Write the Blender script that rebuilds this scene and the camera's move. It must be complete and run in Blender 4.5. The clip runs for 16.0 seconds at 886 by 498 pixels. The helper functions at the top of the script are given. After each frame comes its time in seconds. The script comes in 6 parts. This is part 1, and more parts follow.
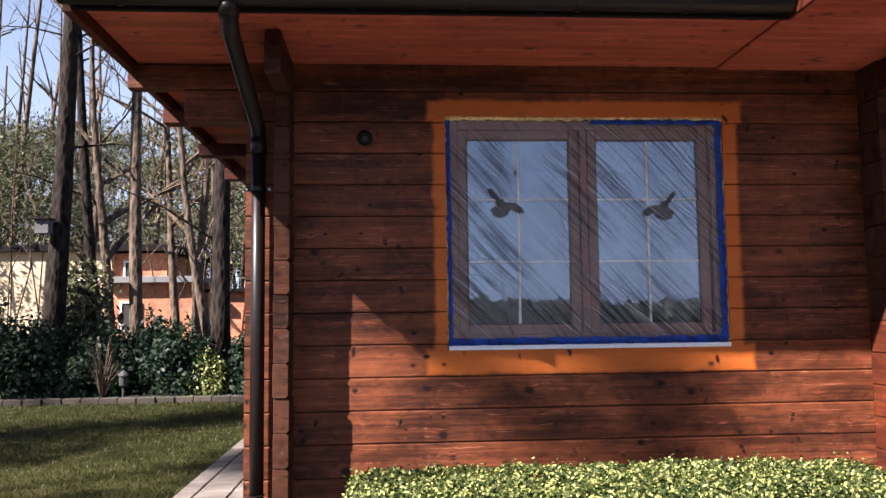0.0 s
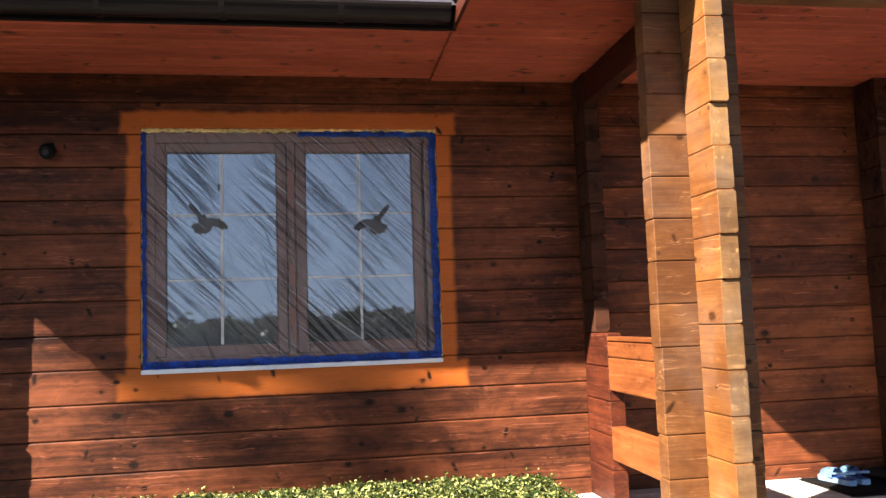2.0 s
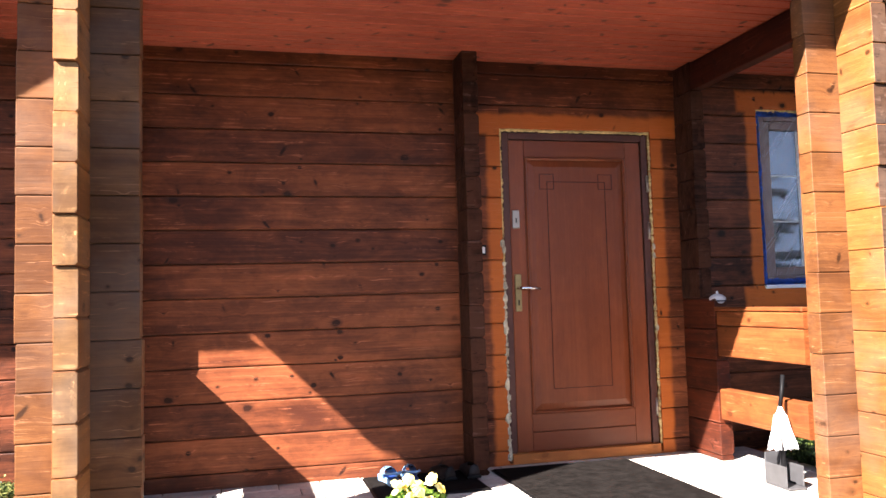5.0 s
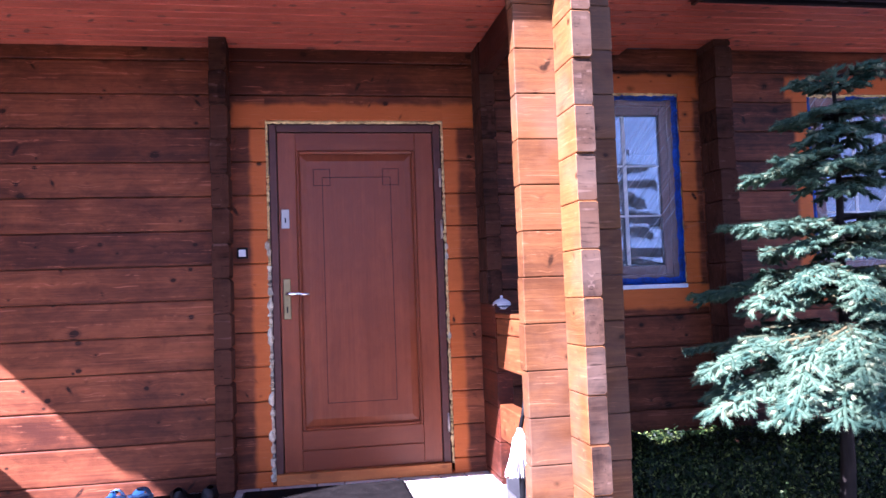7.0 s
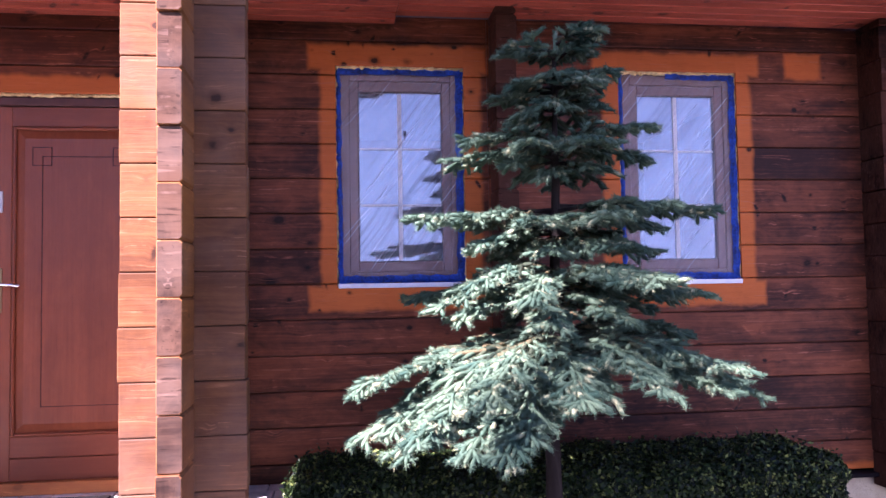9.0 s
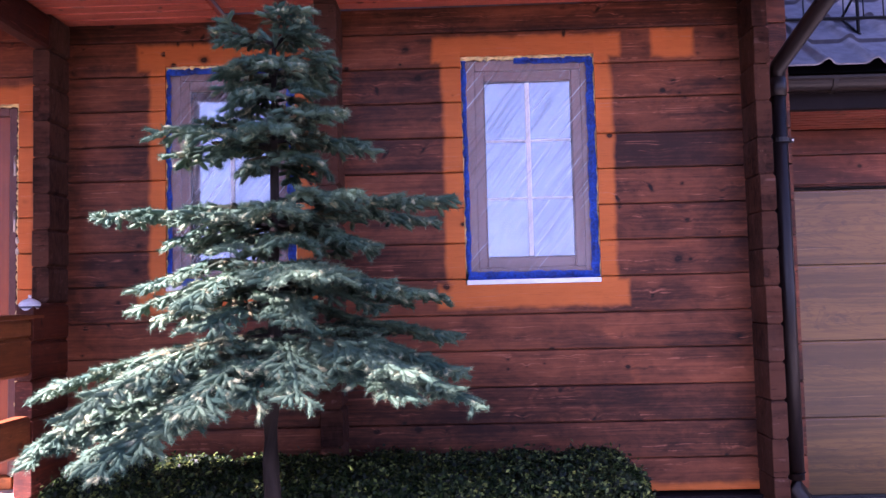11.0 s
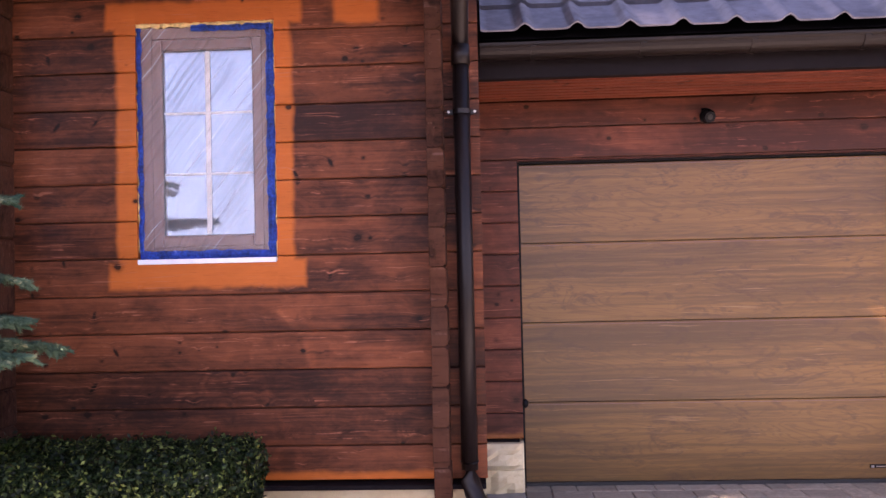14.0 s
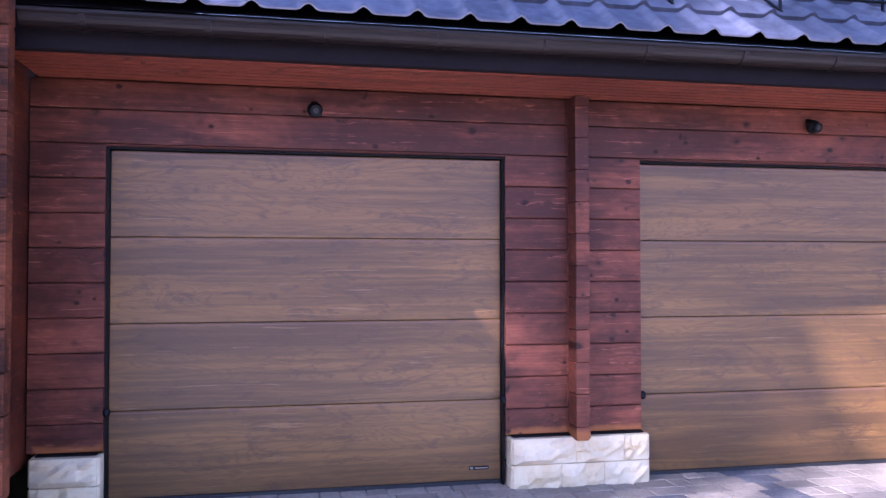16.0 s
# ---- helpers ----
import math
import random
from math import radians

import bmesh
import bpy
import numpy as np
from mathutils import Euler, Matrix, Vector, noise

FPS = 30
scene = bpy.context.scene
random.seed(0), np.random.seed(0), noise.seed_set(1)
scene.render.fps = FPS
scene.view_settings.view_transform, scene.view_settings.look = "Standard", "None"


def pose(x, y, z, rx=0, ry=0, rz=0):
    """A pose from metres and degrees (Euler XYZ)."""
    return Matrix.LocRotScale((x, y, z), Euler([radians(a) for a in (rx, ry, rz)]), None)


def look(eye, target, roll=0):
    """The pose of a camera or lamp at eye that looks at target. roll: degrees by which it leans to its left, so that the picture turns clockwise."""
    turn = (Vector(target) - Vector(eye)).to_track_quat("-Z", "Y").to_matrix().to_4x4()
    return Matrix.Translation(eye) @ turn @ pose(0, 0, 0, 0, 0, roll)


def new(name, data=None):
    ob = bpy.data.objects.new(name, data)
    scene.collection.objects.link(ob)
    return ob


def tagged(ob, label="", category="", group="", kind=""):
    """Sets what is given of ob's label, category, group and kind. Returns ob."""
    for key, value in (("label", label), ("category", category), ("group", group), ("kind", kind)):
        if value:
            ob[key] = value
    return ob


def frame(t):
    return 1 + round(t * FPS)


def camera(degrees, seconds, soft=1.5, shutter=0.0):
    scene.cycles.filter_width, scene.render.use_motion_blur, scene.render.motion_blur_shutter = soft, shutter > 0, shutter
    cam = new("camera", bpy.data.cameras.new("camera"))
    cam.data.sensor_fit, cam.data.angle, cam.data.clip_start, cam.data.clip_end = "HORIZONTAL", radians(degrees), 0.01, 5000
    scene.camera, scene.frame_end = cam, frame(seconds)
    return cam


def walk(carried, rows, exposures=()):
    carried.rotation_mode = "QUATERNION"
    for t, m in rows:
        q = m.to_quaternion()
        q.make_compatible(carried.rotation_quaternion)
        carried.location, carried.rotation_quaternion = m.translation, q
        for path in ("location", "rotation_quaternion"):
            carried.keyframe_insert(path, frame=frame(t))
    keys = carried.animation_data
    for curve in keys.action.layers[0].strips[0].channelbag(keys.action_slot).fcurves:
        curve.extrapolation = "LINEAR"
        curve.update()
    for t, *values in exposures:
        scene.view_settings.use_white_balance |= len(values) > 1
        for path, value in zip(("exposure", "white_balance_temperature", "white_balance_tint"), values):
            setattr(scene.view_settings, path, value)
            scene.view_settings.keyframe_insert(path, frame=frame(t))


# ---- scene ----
cam = camera(58.3, 16.0)
PATH = [
    (0, (0.229, 0.135, 1.37), (0.363, 2.124, 1.536), -0.7),
    (0.5, (0.577, 0.085, 1.388), (0.7, 2.073, 1.565), -0.8),
    (1, (0.882, 0.086, 1.377), (1.046, 2.07, 1.572), -1.2),
    (1.5, (1.218, 0.11, 1.389), (1.445, 2.088, 1.582), -1.8),
    (2, (1.57, 0.148, 1.396), (1.886, 2.114, 1.58), -2.0),
    (2.5, (1.901, 0.186, 1.396), (2.326, 2.132, 1.567), -2.1),
    (3, (2.301, 0.149, 1.39), (2.776, 2.086, 1.541), -2.3),
    (3.5, (2.664, 0.16, 1.384), (3.172, 2.09, 1.513), -2.5),
    (4, (3.014, 0.15, 1.387), (3.554, 2.073, 1.5), -2.2),
    (4.2, (3.181, 0.124, 1.376), (3.723, 2.046, 1.493), -2.0),
    (6.5, (5.231, 0.12, 1.379), (5.591, 2.083, 1.508), -1.9),
    (7, (5.668, 0.173, 1.39), (6.021, 2.138, 1.508), -2.1),
    (7.5, (6.041, 0.231, 1.376), (6.412, 2.193, 1.491), -1.7),
    (8, (6.491, 0.283, 1.396), (6.841, 2.25, 1.495), -1.5),
    (8.5, (6.91, 0.375, 1.387), (7.239, 2.345, 1.487), -1.2),
    (9, (7.374, 0.445, 1.382), (7.638, 2.425, 1.48), -0.9),
    (11.5, (9.308, 0.566, 1.313), (9.231, 2.56, 1.437), -1.6),
    (12, (9.579, 0.542, 1.318), (9.492, 2.537, 1.426), -1.8),
    (12.5, (9.866, 0.578, 1.32), (9.759, 2.573, 1.413), -2.1),
    (13, (10.167, 0.638, 1.31), (10.036, 2.632, 1.392), -2.1),
    (13.5, (10.541, 0.756, 1.3), (10.377, 2.748, 1.372), -1.8),
    (14, (10.812, 0.837, 1.327), (10.721, 2.835, 1.377), -1.3),
    (14.5, (11.116, 0.942, 1.335), (11.139, 2.941, 1.375), -0.9),
    (15, (11.435, 1.056, 1.343), (11.594, 3.049, 1.379), -0.4),
    (15.5, (11.731, 1.104, 1.334), (12.029, 3.082, 1.373), -0.2),
    (16, (12.081, 1.038, 1.296), (12.46, 3.001, 1.343), -0.0),
]
# seconds, stops, kelvin, tint of the clip's own exposure and white balance
LOOK = [(0, 2.2, 6000, 20), (2, 2.4, 6500, 12), (4, 2.85, 7000, 16), (6.5, 3.08, 4450, 28), (7.5, 3.25, 5350, 52), (9, 3.3, 5500, 54), (11.5, 3.85, 5600, 60), (14, 3.95, 6900, 44), (15, 4.0, 6400, 42), (16, 3.83, 4900, 40)]
walk(cam, [(t, look(eye, target, roll)) for t, eye, target, roll in PATH], LOOK)

# ---- light ----
SUN = Vector((-1.62, -1.0, 1.62)).normalized()          # towards the sun
world = bpy.data.worlds.new("sky")
scene.world = world
world.use_nodes = True
wn = world.node_tree.nodes
sky = wn.new("ShaderNodeTexSky")
sky.sky_type, sky.sun_disc = "NISHITA", False
sky.sun_elevation = math.asin(SUN.z)
sky.sun_rotation = math.atan2(SUN.x, SUN.y) % (2 * math.pi)
sky.air_density, sky.dust_density, sky.ozone_density = 1.0, 0.7, 1.2
wn["Background"].inputs["Strength"].default_value = 0.032
# bright haze added along the whole horizon, thinning upwards: whitens sky, fills shaded walls
wl = world.node_tree.links
ray = wn.new("ShaderNodeTexCoord")
split = wn.new("ShaderNodeSeparateXYZ")
wl.new(ray.outputs["Generated"], split.inputs[0])
thin = wn.new("ShaderNodeMapRange")
thin.interpolation_type = "SMOOTHSTEP"
for key, value in (("From Min", 0.0), ("From Max", 0.62), ("To Min", 0.85), ("To Max", 0.0)):
    thin.inputs[key].default_value = value
wl.new(split.outputs[2], thin.inputs["Value"])
haze = wn.new("ShaderNodeMix")
haze.data_type = "RGBA"
haze.inputs[7].default_value = (6.3, 7.4, 9.0, 1.0)
wl.new(thin.outputs[0], haze.inputs[0])
wl.new(sky.outputs[0], haze.inputs[6])
wl.new(haze.outputs[2], wn["Background"].inputs["Color"])
sun_data = bpy.data.lights.new("sun", "SUN")
sun_data.energy, sun_data.angle, sun_data.color = 5.0, radians(0.55), (1.0, 0.90, 0.74)
sun = new("sun", sun_data)
sun.matrix_world = look((0, 0, 0), -SUN)


# ---- building helpers ----
def link(name, me, material, parent=None, label=""):
    ob = new(name, me)
    if material is not None:
        me.materials.append(material)
    if parent is not None:
        ob.parent = parent
    if label:
        ob["label"] = label
    return ob


def part(name, bm, material, parent=None, label="", smooth=False):
    me = bpy.data.meshes.new(name)
    bmesh.ops.recalc_face_normals(bm, faces=bm.faces)
    bm.to_mesh(me)
    bm.free()
    if smooth:
        me.shade_smooth()
    return link(name, me, material, parent, label)


def thing(name, label, category, group="", kind="", at=(0, 0, 0)):
    ob = new(name)
    ob.location = at
    return tagged(ob, label, category, group, kind)


def raw(name, verts, faces, material, parent=None, label="", smooth=False):
    me = bpy.data.meshes.new(name)
    me.from_pydata([tuple(v) for v in verts], [], [tuple(f) for f in faces])
    if smooth:
        me.shade_smooth()
    return link(name, me, material, parent, label)


def quick(name, verts, nper, material, parent=None, label=""):
    """A mesh of many separate faces with nper corners each, out of one array of corners."""
    verts = np.asarray(verts, dtype=np.float32).reshape(-1, 3)
    n = len(verts)
    me = bpy.data.meshes.new(name)
    me.vertices.add(n)
    me.vertices.foreach_set("co", verts.ravel())
    me.loops.add(n)
    me.loops.foreach_set("vertex_index", np.arange(n, dtype=np.int32))
    me.polygons.add(n // nper)
    me.polygons.foreach_set("loop_start", np.arange(0, n, nper, dtype=np.int32))
    me.polygons.foreach_set("loop_total", np.full(n // nper, nper, dtype=np.int32))
    me.update(calc_edges=True)
    return link(name, me, material, parent, label)


def solid(name, quads, material, parent=None):
    """Separate quads with smooth shading, welded where they meet."""
    ob = quick(name, quads, 4, material, parent)
    bm = bmesh.new()
    bm.from_mesh(ob.data)
    bmesh.ops.remove_doubles(bm, verts=bm.verts, dist=1e-5)
    bm.to_mesh(ob.data)
    bm.free()
    ob.data.shade_smooth()
    return ob


def box(bm, x0, x1, y0, y1, z0, z1, bevel=0.0, seg=1):
    r = bmesh.ops.create_cube(bm, size=1.0)
    vs = r["verts"]
    for v in vs:
        v.co = ((x0 + x1) / 2 + v.co.x * (x1 - x0), (y0 + y1) / 2 + v.co.y * (y1 - y0), (z0 + z1) / 2 + v.co.z * (z1 - z0))
    if bevel > 0:
        es = list({e for v in vs for e in v.link_edges})
        bmesh.ops.bevel(bm, geom=es, offset=bevel, segments=seg, affect="EDGES", profile=0.6)
    return bm


def boxbm(*a, **k):
    return box(bmesh.new(), *a, **k)


def tube(bm, pts, radius, sides=12, caps=True):
    """A pipe of round section along pts; radius may be a list."""
    pts = [Vector(p) for p in pts]
    rad = radius if isinstance(radius, (list, tuple)) else [radius] * len(pts)
    rings = []
    for i, p in enumerate(pts):
        d = (pts[min(i + 1, len(pts) - 1)] - pts[max(i - 1, 0)]).normalized()
        q = d.to_track_quat("Z", "Y")
        rings.append([bm.verts.new(p + q @ Vector((math.cos(a) * rad[i], math.sin(a) * rad[i], 0)))
                      for a in [2 * math.pi * k / sides for k in range(sides)]])
    for a, b in zip(rings, rings[1:]):
        for k in range(sides):
            bm.faces.new((a[k], a[(k + 1) % sides], b[(k + 1) % sides], b[k]))
    if caps:
        bm.faces.new(rings[0][::-1])
        bm.faces.new(rings[-1])
    return bm


def lathe(bm, profile, centre=(0, 0, 0), sides=20, squash=1.0):
    """A turned body round z: profile of (radius, height)."""
    cx, cy, cz = centre
    rings = []
    for r, z in profile:
        rings.append([bm.verts.new((cx + max(r, 1e-4) * math.cos(a), cy + max(r, 1e-4) * squash * math.sin(a), cz + z))
                      for a in [2 * math.pi * k / sides for k in range(sides)]])
    for a, b in zip(rings, rings[1:]):
        for k in range(sides):
            bm.faces.new((a[k], a[(k + 1) % sides], b[(k + 1) % sides], b[k]))
    bm.faces.new(rings[0][::-1])
    bm.faces.new(rings[-1])
    return bm


def log_mesh(axis, a0, a1, f, b, z0, z1, cham=0.013, ends=0.0):
    """A squared log along x or y: front face at f, back at b, eased arrises on its faces, ends from a0 to a1."""
    s = 1 if b > f else -1
    sec = [(f + s * cham, z0 + 0.0012), (f + s * cham * 0.22, z0 + cham * 0.22), (f, z0 + cham * 0.65), (f, z1 - cham * 0.65),
           (f + s * cham * 0.22, z1 - cham * 0.22), (f + s * cham, z1 - 0.0012),
           (b - s * cham, z1 - 0.001), (b, z1 - cham * 1.1), (b, z0 + cham * 1.1), (b - s * cham, z0 + 0.001)]
    verts, faces, n = [], [], len(sec)
    stations = [(a0, ends), (a0 + ends, 0.0), (a1 - ends, 0.0), (a1, ends)] if ends else [(a0, 0.0), (a1, 0.0)]
    mu, mz = (f + b) / 2, (z0 + z1) / 2
    for a, inset in stations:
        for u, z in sec:
            u2 = u + (inset if u < mu else -inset) * (1 if abs(u - mu) > inset else 0)
            z2 = z + (inset if z < mz else -inset)
            verts.append((a, u2, z2) if axis == "x" else (u2, a, z2))
    m = len(stations)
    for k in range(m - 1):
        for i in range(n):
            j = (i + 1) % n
            faces.append((k * n + i, k * n + j, (k + 1) * n + j, (k + 1) * n + i))
    faces.append(tuple(range(n))[::-1])
    faces.append(tuple((m - 1) * n + i for i in range(n)))
    return verts, faces


def log_piece(axis, a0, a1, f, b, z0, z1, material, parent, ends=0.0, name="log", cham=0.014, label=""):
    v, fs = log_mesh(axis, a0, a1, f, b, z0, z1, cham, ends)
    ob = raw(name, v, fs, material, parent, label)
    bm = bmesh.new()
    bm.from_mesh(ob.data)
    bmesh.ops.recalc_face_normals(bm, faces=bm.faces)
    bm.to_mesh(ob.data)
    bm.free()
    return ob


# ---- materials ----
class Nodes:
    """A short hand for writing node materials."""

    def __init__(self, name):
        self.mat = bpy.data.materials.new(name)
        self.mat.use_nodes = True
        self.tree = self.mat.node_tree
        self.bsdf = self.tree.nodes["Principled BSDF"]
        self.out = self.tree.nodes["Material Output"]

    def put(self, socket, value):
        if isinstance(value, bpy.types.NodeSocket):
            self.tree.links.new(value, socket)
        elif isinstance(value, (tuple, list)) and len(value) == 3 and socket.type == "RGBA":
            socket.default_value = (*value, 1.0)
        else:
            socket.default_value = value

    def add(self, kind, **inputs):
        n = self.tree.nodes.new(kind)
        for k, v in inputs.items():
            self.put(n.inputs[int(k[1:]) if k[0] == "i" and k[1:].isdigit() else k.replace("_", " ")], v)
        return n

    def math(self, op, a, b=0.0, clamp=False):
        n = self.tree.nodes.new("ShaderNodeMath")
        n.operation, n.use_clamp = op, clamp
        self.put(n.inputs[0], a)
        self.put(n.inputs[1], b)
        return n.outputs[0]

    def mix(self, fac, a, b, mode="MIX"):
        n = self.tree.nodes.new("ShaderNodeMix")
        n.data_type, n.blend_type = "RGBA", mode
        self.put(n.inputs[0], fac)
        self.put(n.inputs[6], a)
        self.put(n.inputs[7], b)
        return n.outputs[2]

    def ramp(self, fac, lo, hi, smooth=True):
        n = self.tree.nodes.new("ShaderNodeMapRange")
        n.interpolation_type = "SMOOTHSTEP" if smooth else "LINEAR"
        for k, v in (("Value", fac), ("From Min", lo), ("From Max", hi)):
            self.put(n.inputs[k], v)
        return n.outputs[0]

    def position(self):
        return self.tree.nodes.new("ShaderNodeNewGeometry").outputs["Position"]

    def split(self, vector):
        n = self.add("ShaderNodeSeparateXYZ", Vector=vector)
        return n.outputs[0], n.outputs[1], n.outputs[2]

    def join(self, x, y, z):
        n = self.tree.nodes.new("ShaderNodeCombineXYZ")
        for i, v in enumerate((x, y, z)):
            self.put(n.inputs[i], v)
        return n.outputs[0]

    def scaled(self, vector, s):
        n = self.tree.nodes.new("ShaderNodeVectorMath")
        n.operation = "MULTIPLY"
        self.put(n.inputs[0], vector)
        n.inputs[1].default_value = s
        return n.outputs[0]

    def noise(self, vector, scale=1.0, detail=3.0, rough=0.55, distort=0.0):
        n = self.add("ShaderNodeTexNoise", Vector=vector, Scale=scale, Detail=detail, Roughness=rough, Distortion=distort)
        return n.outputs["Fac"]

    def random(self):
        return self.tree.nodes.new("ShaderNodeObjectInfo").outputs["Random"]

    def island(self):
        return self.tree.nodes.new("ShaderNodeNewGeometry").outputs["Random Per Island"]

    def bump(self, height, strength=0.3, distance=0.01):
        n = self.add("ShaderNodeBump", Height=height, Strength=strength, Distance=distance)
        self.put(self.bsdf.inputs["Normal"], n.outputs[0])

    def set(self, **k):
        for key, v in k.items():
            self.put(self.bsdf.inputs[key.replace("_", " ")], v)
        return self.mat


def wood(name, pale, deep, axis="x", knots=1.0, fresh=(), fresh_colour=(0.5, 0.2, 0.05), rough=0.55, grey=0.0, coat=0.0, contrast=1.0, island=False, spec=0.18, knot_size=1.25):
    """Stained softwood: long grain along axis, round and slanting knots, uneven glaze; fresh: rectangles of newly oiled wood (x0, x1, z0, z1)."""
    n = Nodes(name)
    p = n.position()
    x, y, z = n.split(p)
    r = n.island() if island else n.random()
    along, across, deepv = {"x": (x, z, y), "y": (y, z, x), "z": (z, x, y), "s": (x, y, z)}[axis]
    u = n.math("ADD", along, n.math("MULTIPLY", r, 41.0))
    w = n.math("ADD", across, n.math("MULTIPLY", r, 7.3))
    v = n.join(u, w, deepv)
    # knots: cores and halos, round which the grain bows
    cores, halos, bow = [], [], 0.0
    if knots:
        jig = n.math("MULTIPLY", n.math("SUBTRACT", n.noise(p, 30.0, 3.0, 0.6), 0.5), 0.12)
        slant = n.math("ADD", u, n.math("MULTIPLY", w, n.math("SUBTRACT", n.math("MULTIPLY", r, 1.6), 0.8)))
        for vec, sx, sz, lim, spread, few in ((v, 5.0, 6.5, 0.085, 0.16, 0.5), (v, 9.5, 12.0, 0.10, 0.14, 0.55),
                                              (n.join(slant, w, deepv), 10.0, 4.6, 0.07, 0.12, 0.42)):
            vor = n.add("ShaderNodeTexVoronoi", Vector=n.scaled(vec, (sx, sz, 0.35)), Scale=1.0)
            dist, tint = vor.outputs["Distance"], n.split(vor.outputs["Color"])[0]
            size = n.math("MULTIPLY", n.ramp(tint, few, 1.0), lim * knot_size)
            some = n.ramp(tint, few, few + 0.08)
            edge = n.math("SUBTRACT", n.math("ADD", dist, jig), size)
            cores.append(n.math("MULTIPLY", n.math("SUBTRACT", 1.0, n.ramp(edge, 0.0, 0.05)), some))
            halos.append(n.math("MULTIPLY", n.math("SUBTRACT", 1.0, n.ramp(edge, 0.0, spread)), some))
            wide = n.math("MULTIPLY", n.math("SUBTRACT", 1.0, n.ramp(edge, 0.0, spread * 2.4)), some)
            bow = n.math("ADD", bow, n.math("MULTIPLY", wide, 0.012))
    warp = n.noise(n.scaled(v, (1.6, 7.0, 2.0)), 1.0, 2.0)
    w2 = n.math("ADD", n.math("ADD", w, n.math("MULTIPLY", warp, 0.02)), bow)
    v2 = n.join(u, w2, deepv)
    grain = n.noise(n.scaled(v2, (1.6, 75.0, 25.0)), 1.0, 5.0, 0.65)
    fine = n.noise(n.scaled(v2, (9.0, 320.0, 90.0)), 1.0, 2.0, 0.5)
    blotch = n.noise(n.scaled(v, (1.1, 4.5, 3.5)), 1.0, 5.0, 0.66, 0.5)
    stain = n.noise(n.scaled(p, (0.8, 0.8, 1.3)), 1.0, 4.0, 0.6)
    mottle = n.noise(n.scaled(v, (7.0, 11.0, 5.0)), 1.0, 5.0, 0.7, 0.8)
    streak = n.noise(n.scaled(v2, (0.7, 22.0, 9.0)), 1.0, 4.0, 0.6)
    tone = n.math("ADD", n.math("MULTIPLY", grain, 0.42 * contrast), n.math("MULTIPLY", blotch, 0.62))
    tone = n.math("ADD", tone, n.math("MULTIPLY", r, 0.10))
    tone = n.math("ADD", tone, n.math("MULTIPLY", stain, 0.66))
    tone = n.math("ADD", tone, n.math("MULTIPLY", n.math("SUBTRACT", streak, 0.5), 0.34 * contrast))
    tone = n.math("ADD", tone, n.math("MULTIPLY", n.math("SUBTRACT", mottle, 0.5), 0.42 * contrast))
    tone = n.ramp(tone, 0.66, 1.24)
    col = n.mix(tone, deep, pale)
    if fresh:
        soft = 0.018
        wob = n.math("MULTIPLY", n.math("SUBTRACT", n.noise(p, 9.0, 2.0), 0.5), 0.045)
        mask = None
        for x0, x1, z0, z1 in fresh:
            hx, hz, cx, cz = (x1 - x0) / 2, (z1 - z0) / 2, (x0 + x1) / 2, (z0 + z1) / 2
            dx = n.math("SUBTRACT", hx, n.math("ABSOLUTE", n.math("SUBTRACT", x, cx)))
            dz = n.math("SUBTRACT", hz, n.math("ABSOLUTE", n.math("SUBTRACT", z, cz)))
            d = n.math("MINIMUM", dx, dz)
            mask = d if mask is None else n.math("MAXIMUM", mask, d)
        mask = n.ramp(n.math("ADD", mask, wob), -soft, soft)
        newer = n.mix(n.math("MULTIPLY", tone, 0.75), tuple(c * 0.72 for c in fresh_colour), fresh_colour)
        col = n.mix(mask, col, newer)
    if grey:
        col = n.mix(n.math("MULTIPLY", n.ramp(n.noise(p, 3.1, 3.0), 0.4, 0.7), grey), col, (0.23, 0.19, 0.16))
    # streaks of raised grain and knots with darker halo
    col = n.mix(n.math("MULTIPLY", n.ramp(fine, 0.60, 0.76), 0.42 * contrast), col, tuple(c * 0.5 for c in deep))
    for core, halo in zip(cores, halos):
        col = n.mix(n.math("MULTIPLY", halo, 0.6 * knots), col, tuple(c * 0.6 for c in deep))
        col = n.mix(n.math("MULTIPLY", core, 0.85 * knots), col, tuple(c * 0.25 + 0.001 for c in deep))
    # pale scratches of raised, worn grain
    around = n.math("MINIMUM", n.math("ADD", n.ramp(mottle, 0.45, 0.6), n.math("MULTIPLY", bow, 27.0)), 1.0)
    worn = n.math("MULTIPLY", n.ramp(n.noise(n.scaled(v2, (3.0, 95.0, 30.0)), 1.0, 2.0, 0.5), 0.62, 0.69), around)
    hair = n.math("MULTIPLY", n.ramp(n.noise(n.scaled(v2, (2.2, 210.0, 40.0)), 1.0, 2.0, 0.5), 0.66, 0.71), n.ramp(blotch, 0.45, 0.6))
    col = n.mix(n.math("MULTIPLY", n.math("MAXIMUM", worn, hair), 0.52 * min(1.0, contrast) if knots else 0.0), col, tuple(min(1.0, c * 1.6 + 0.04) for c in pale))
    n.put(n.bsdf.inputs["Base Color"], col)
    n.set(Specular_IOR_Level=spec, Roughness=n.math("ADD", rough - 0.1, n.math("MULTIPLY", blotch, 0.2)), Coat_Weight=coat, Coat_Roughness=0.35)
    n.bump(n.math("ADD", n.math("MULTIPLY", grain, 0.7), n.math("MULTIPLY", fine, 0.3)), 0.6, 0.003)
    return n.mat


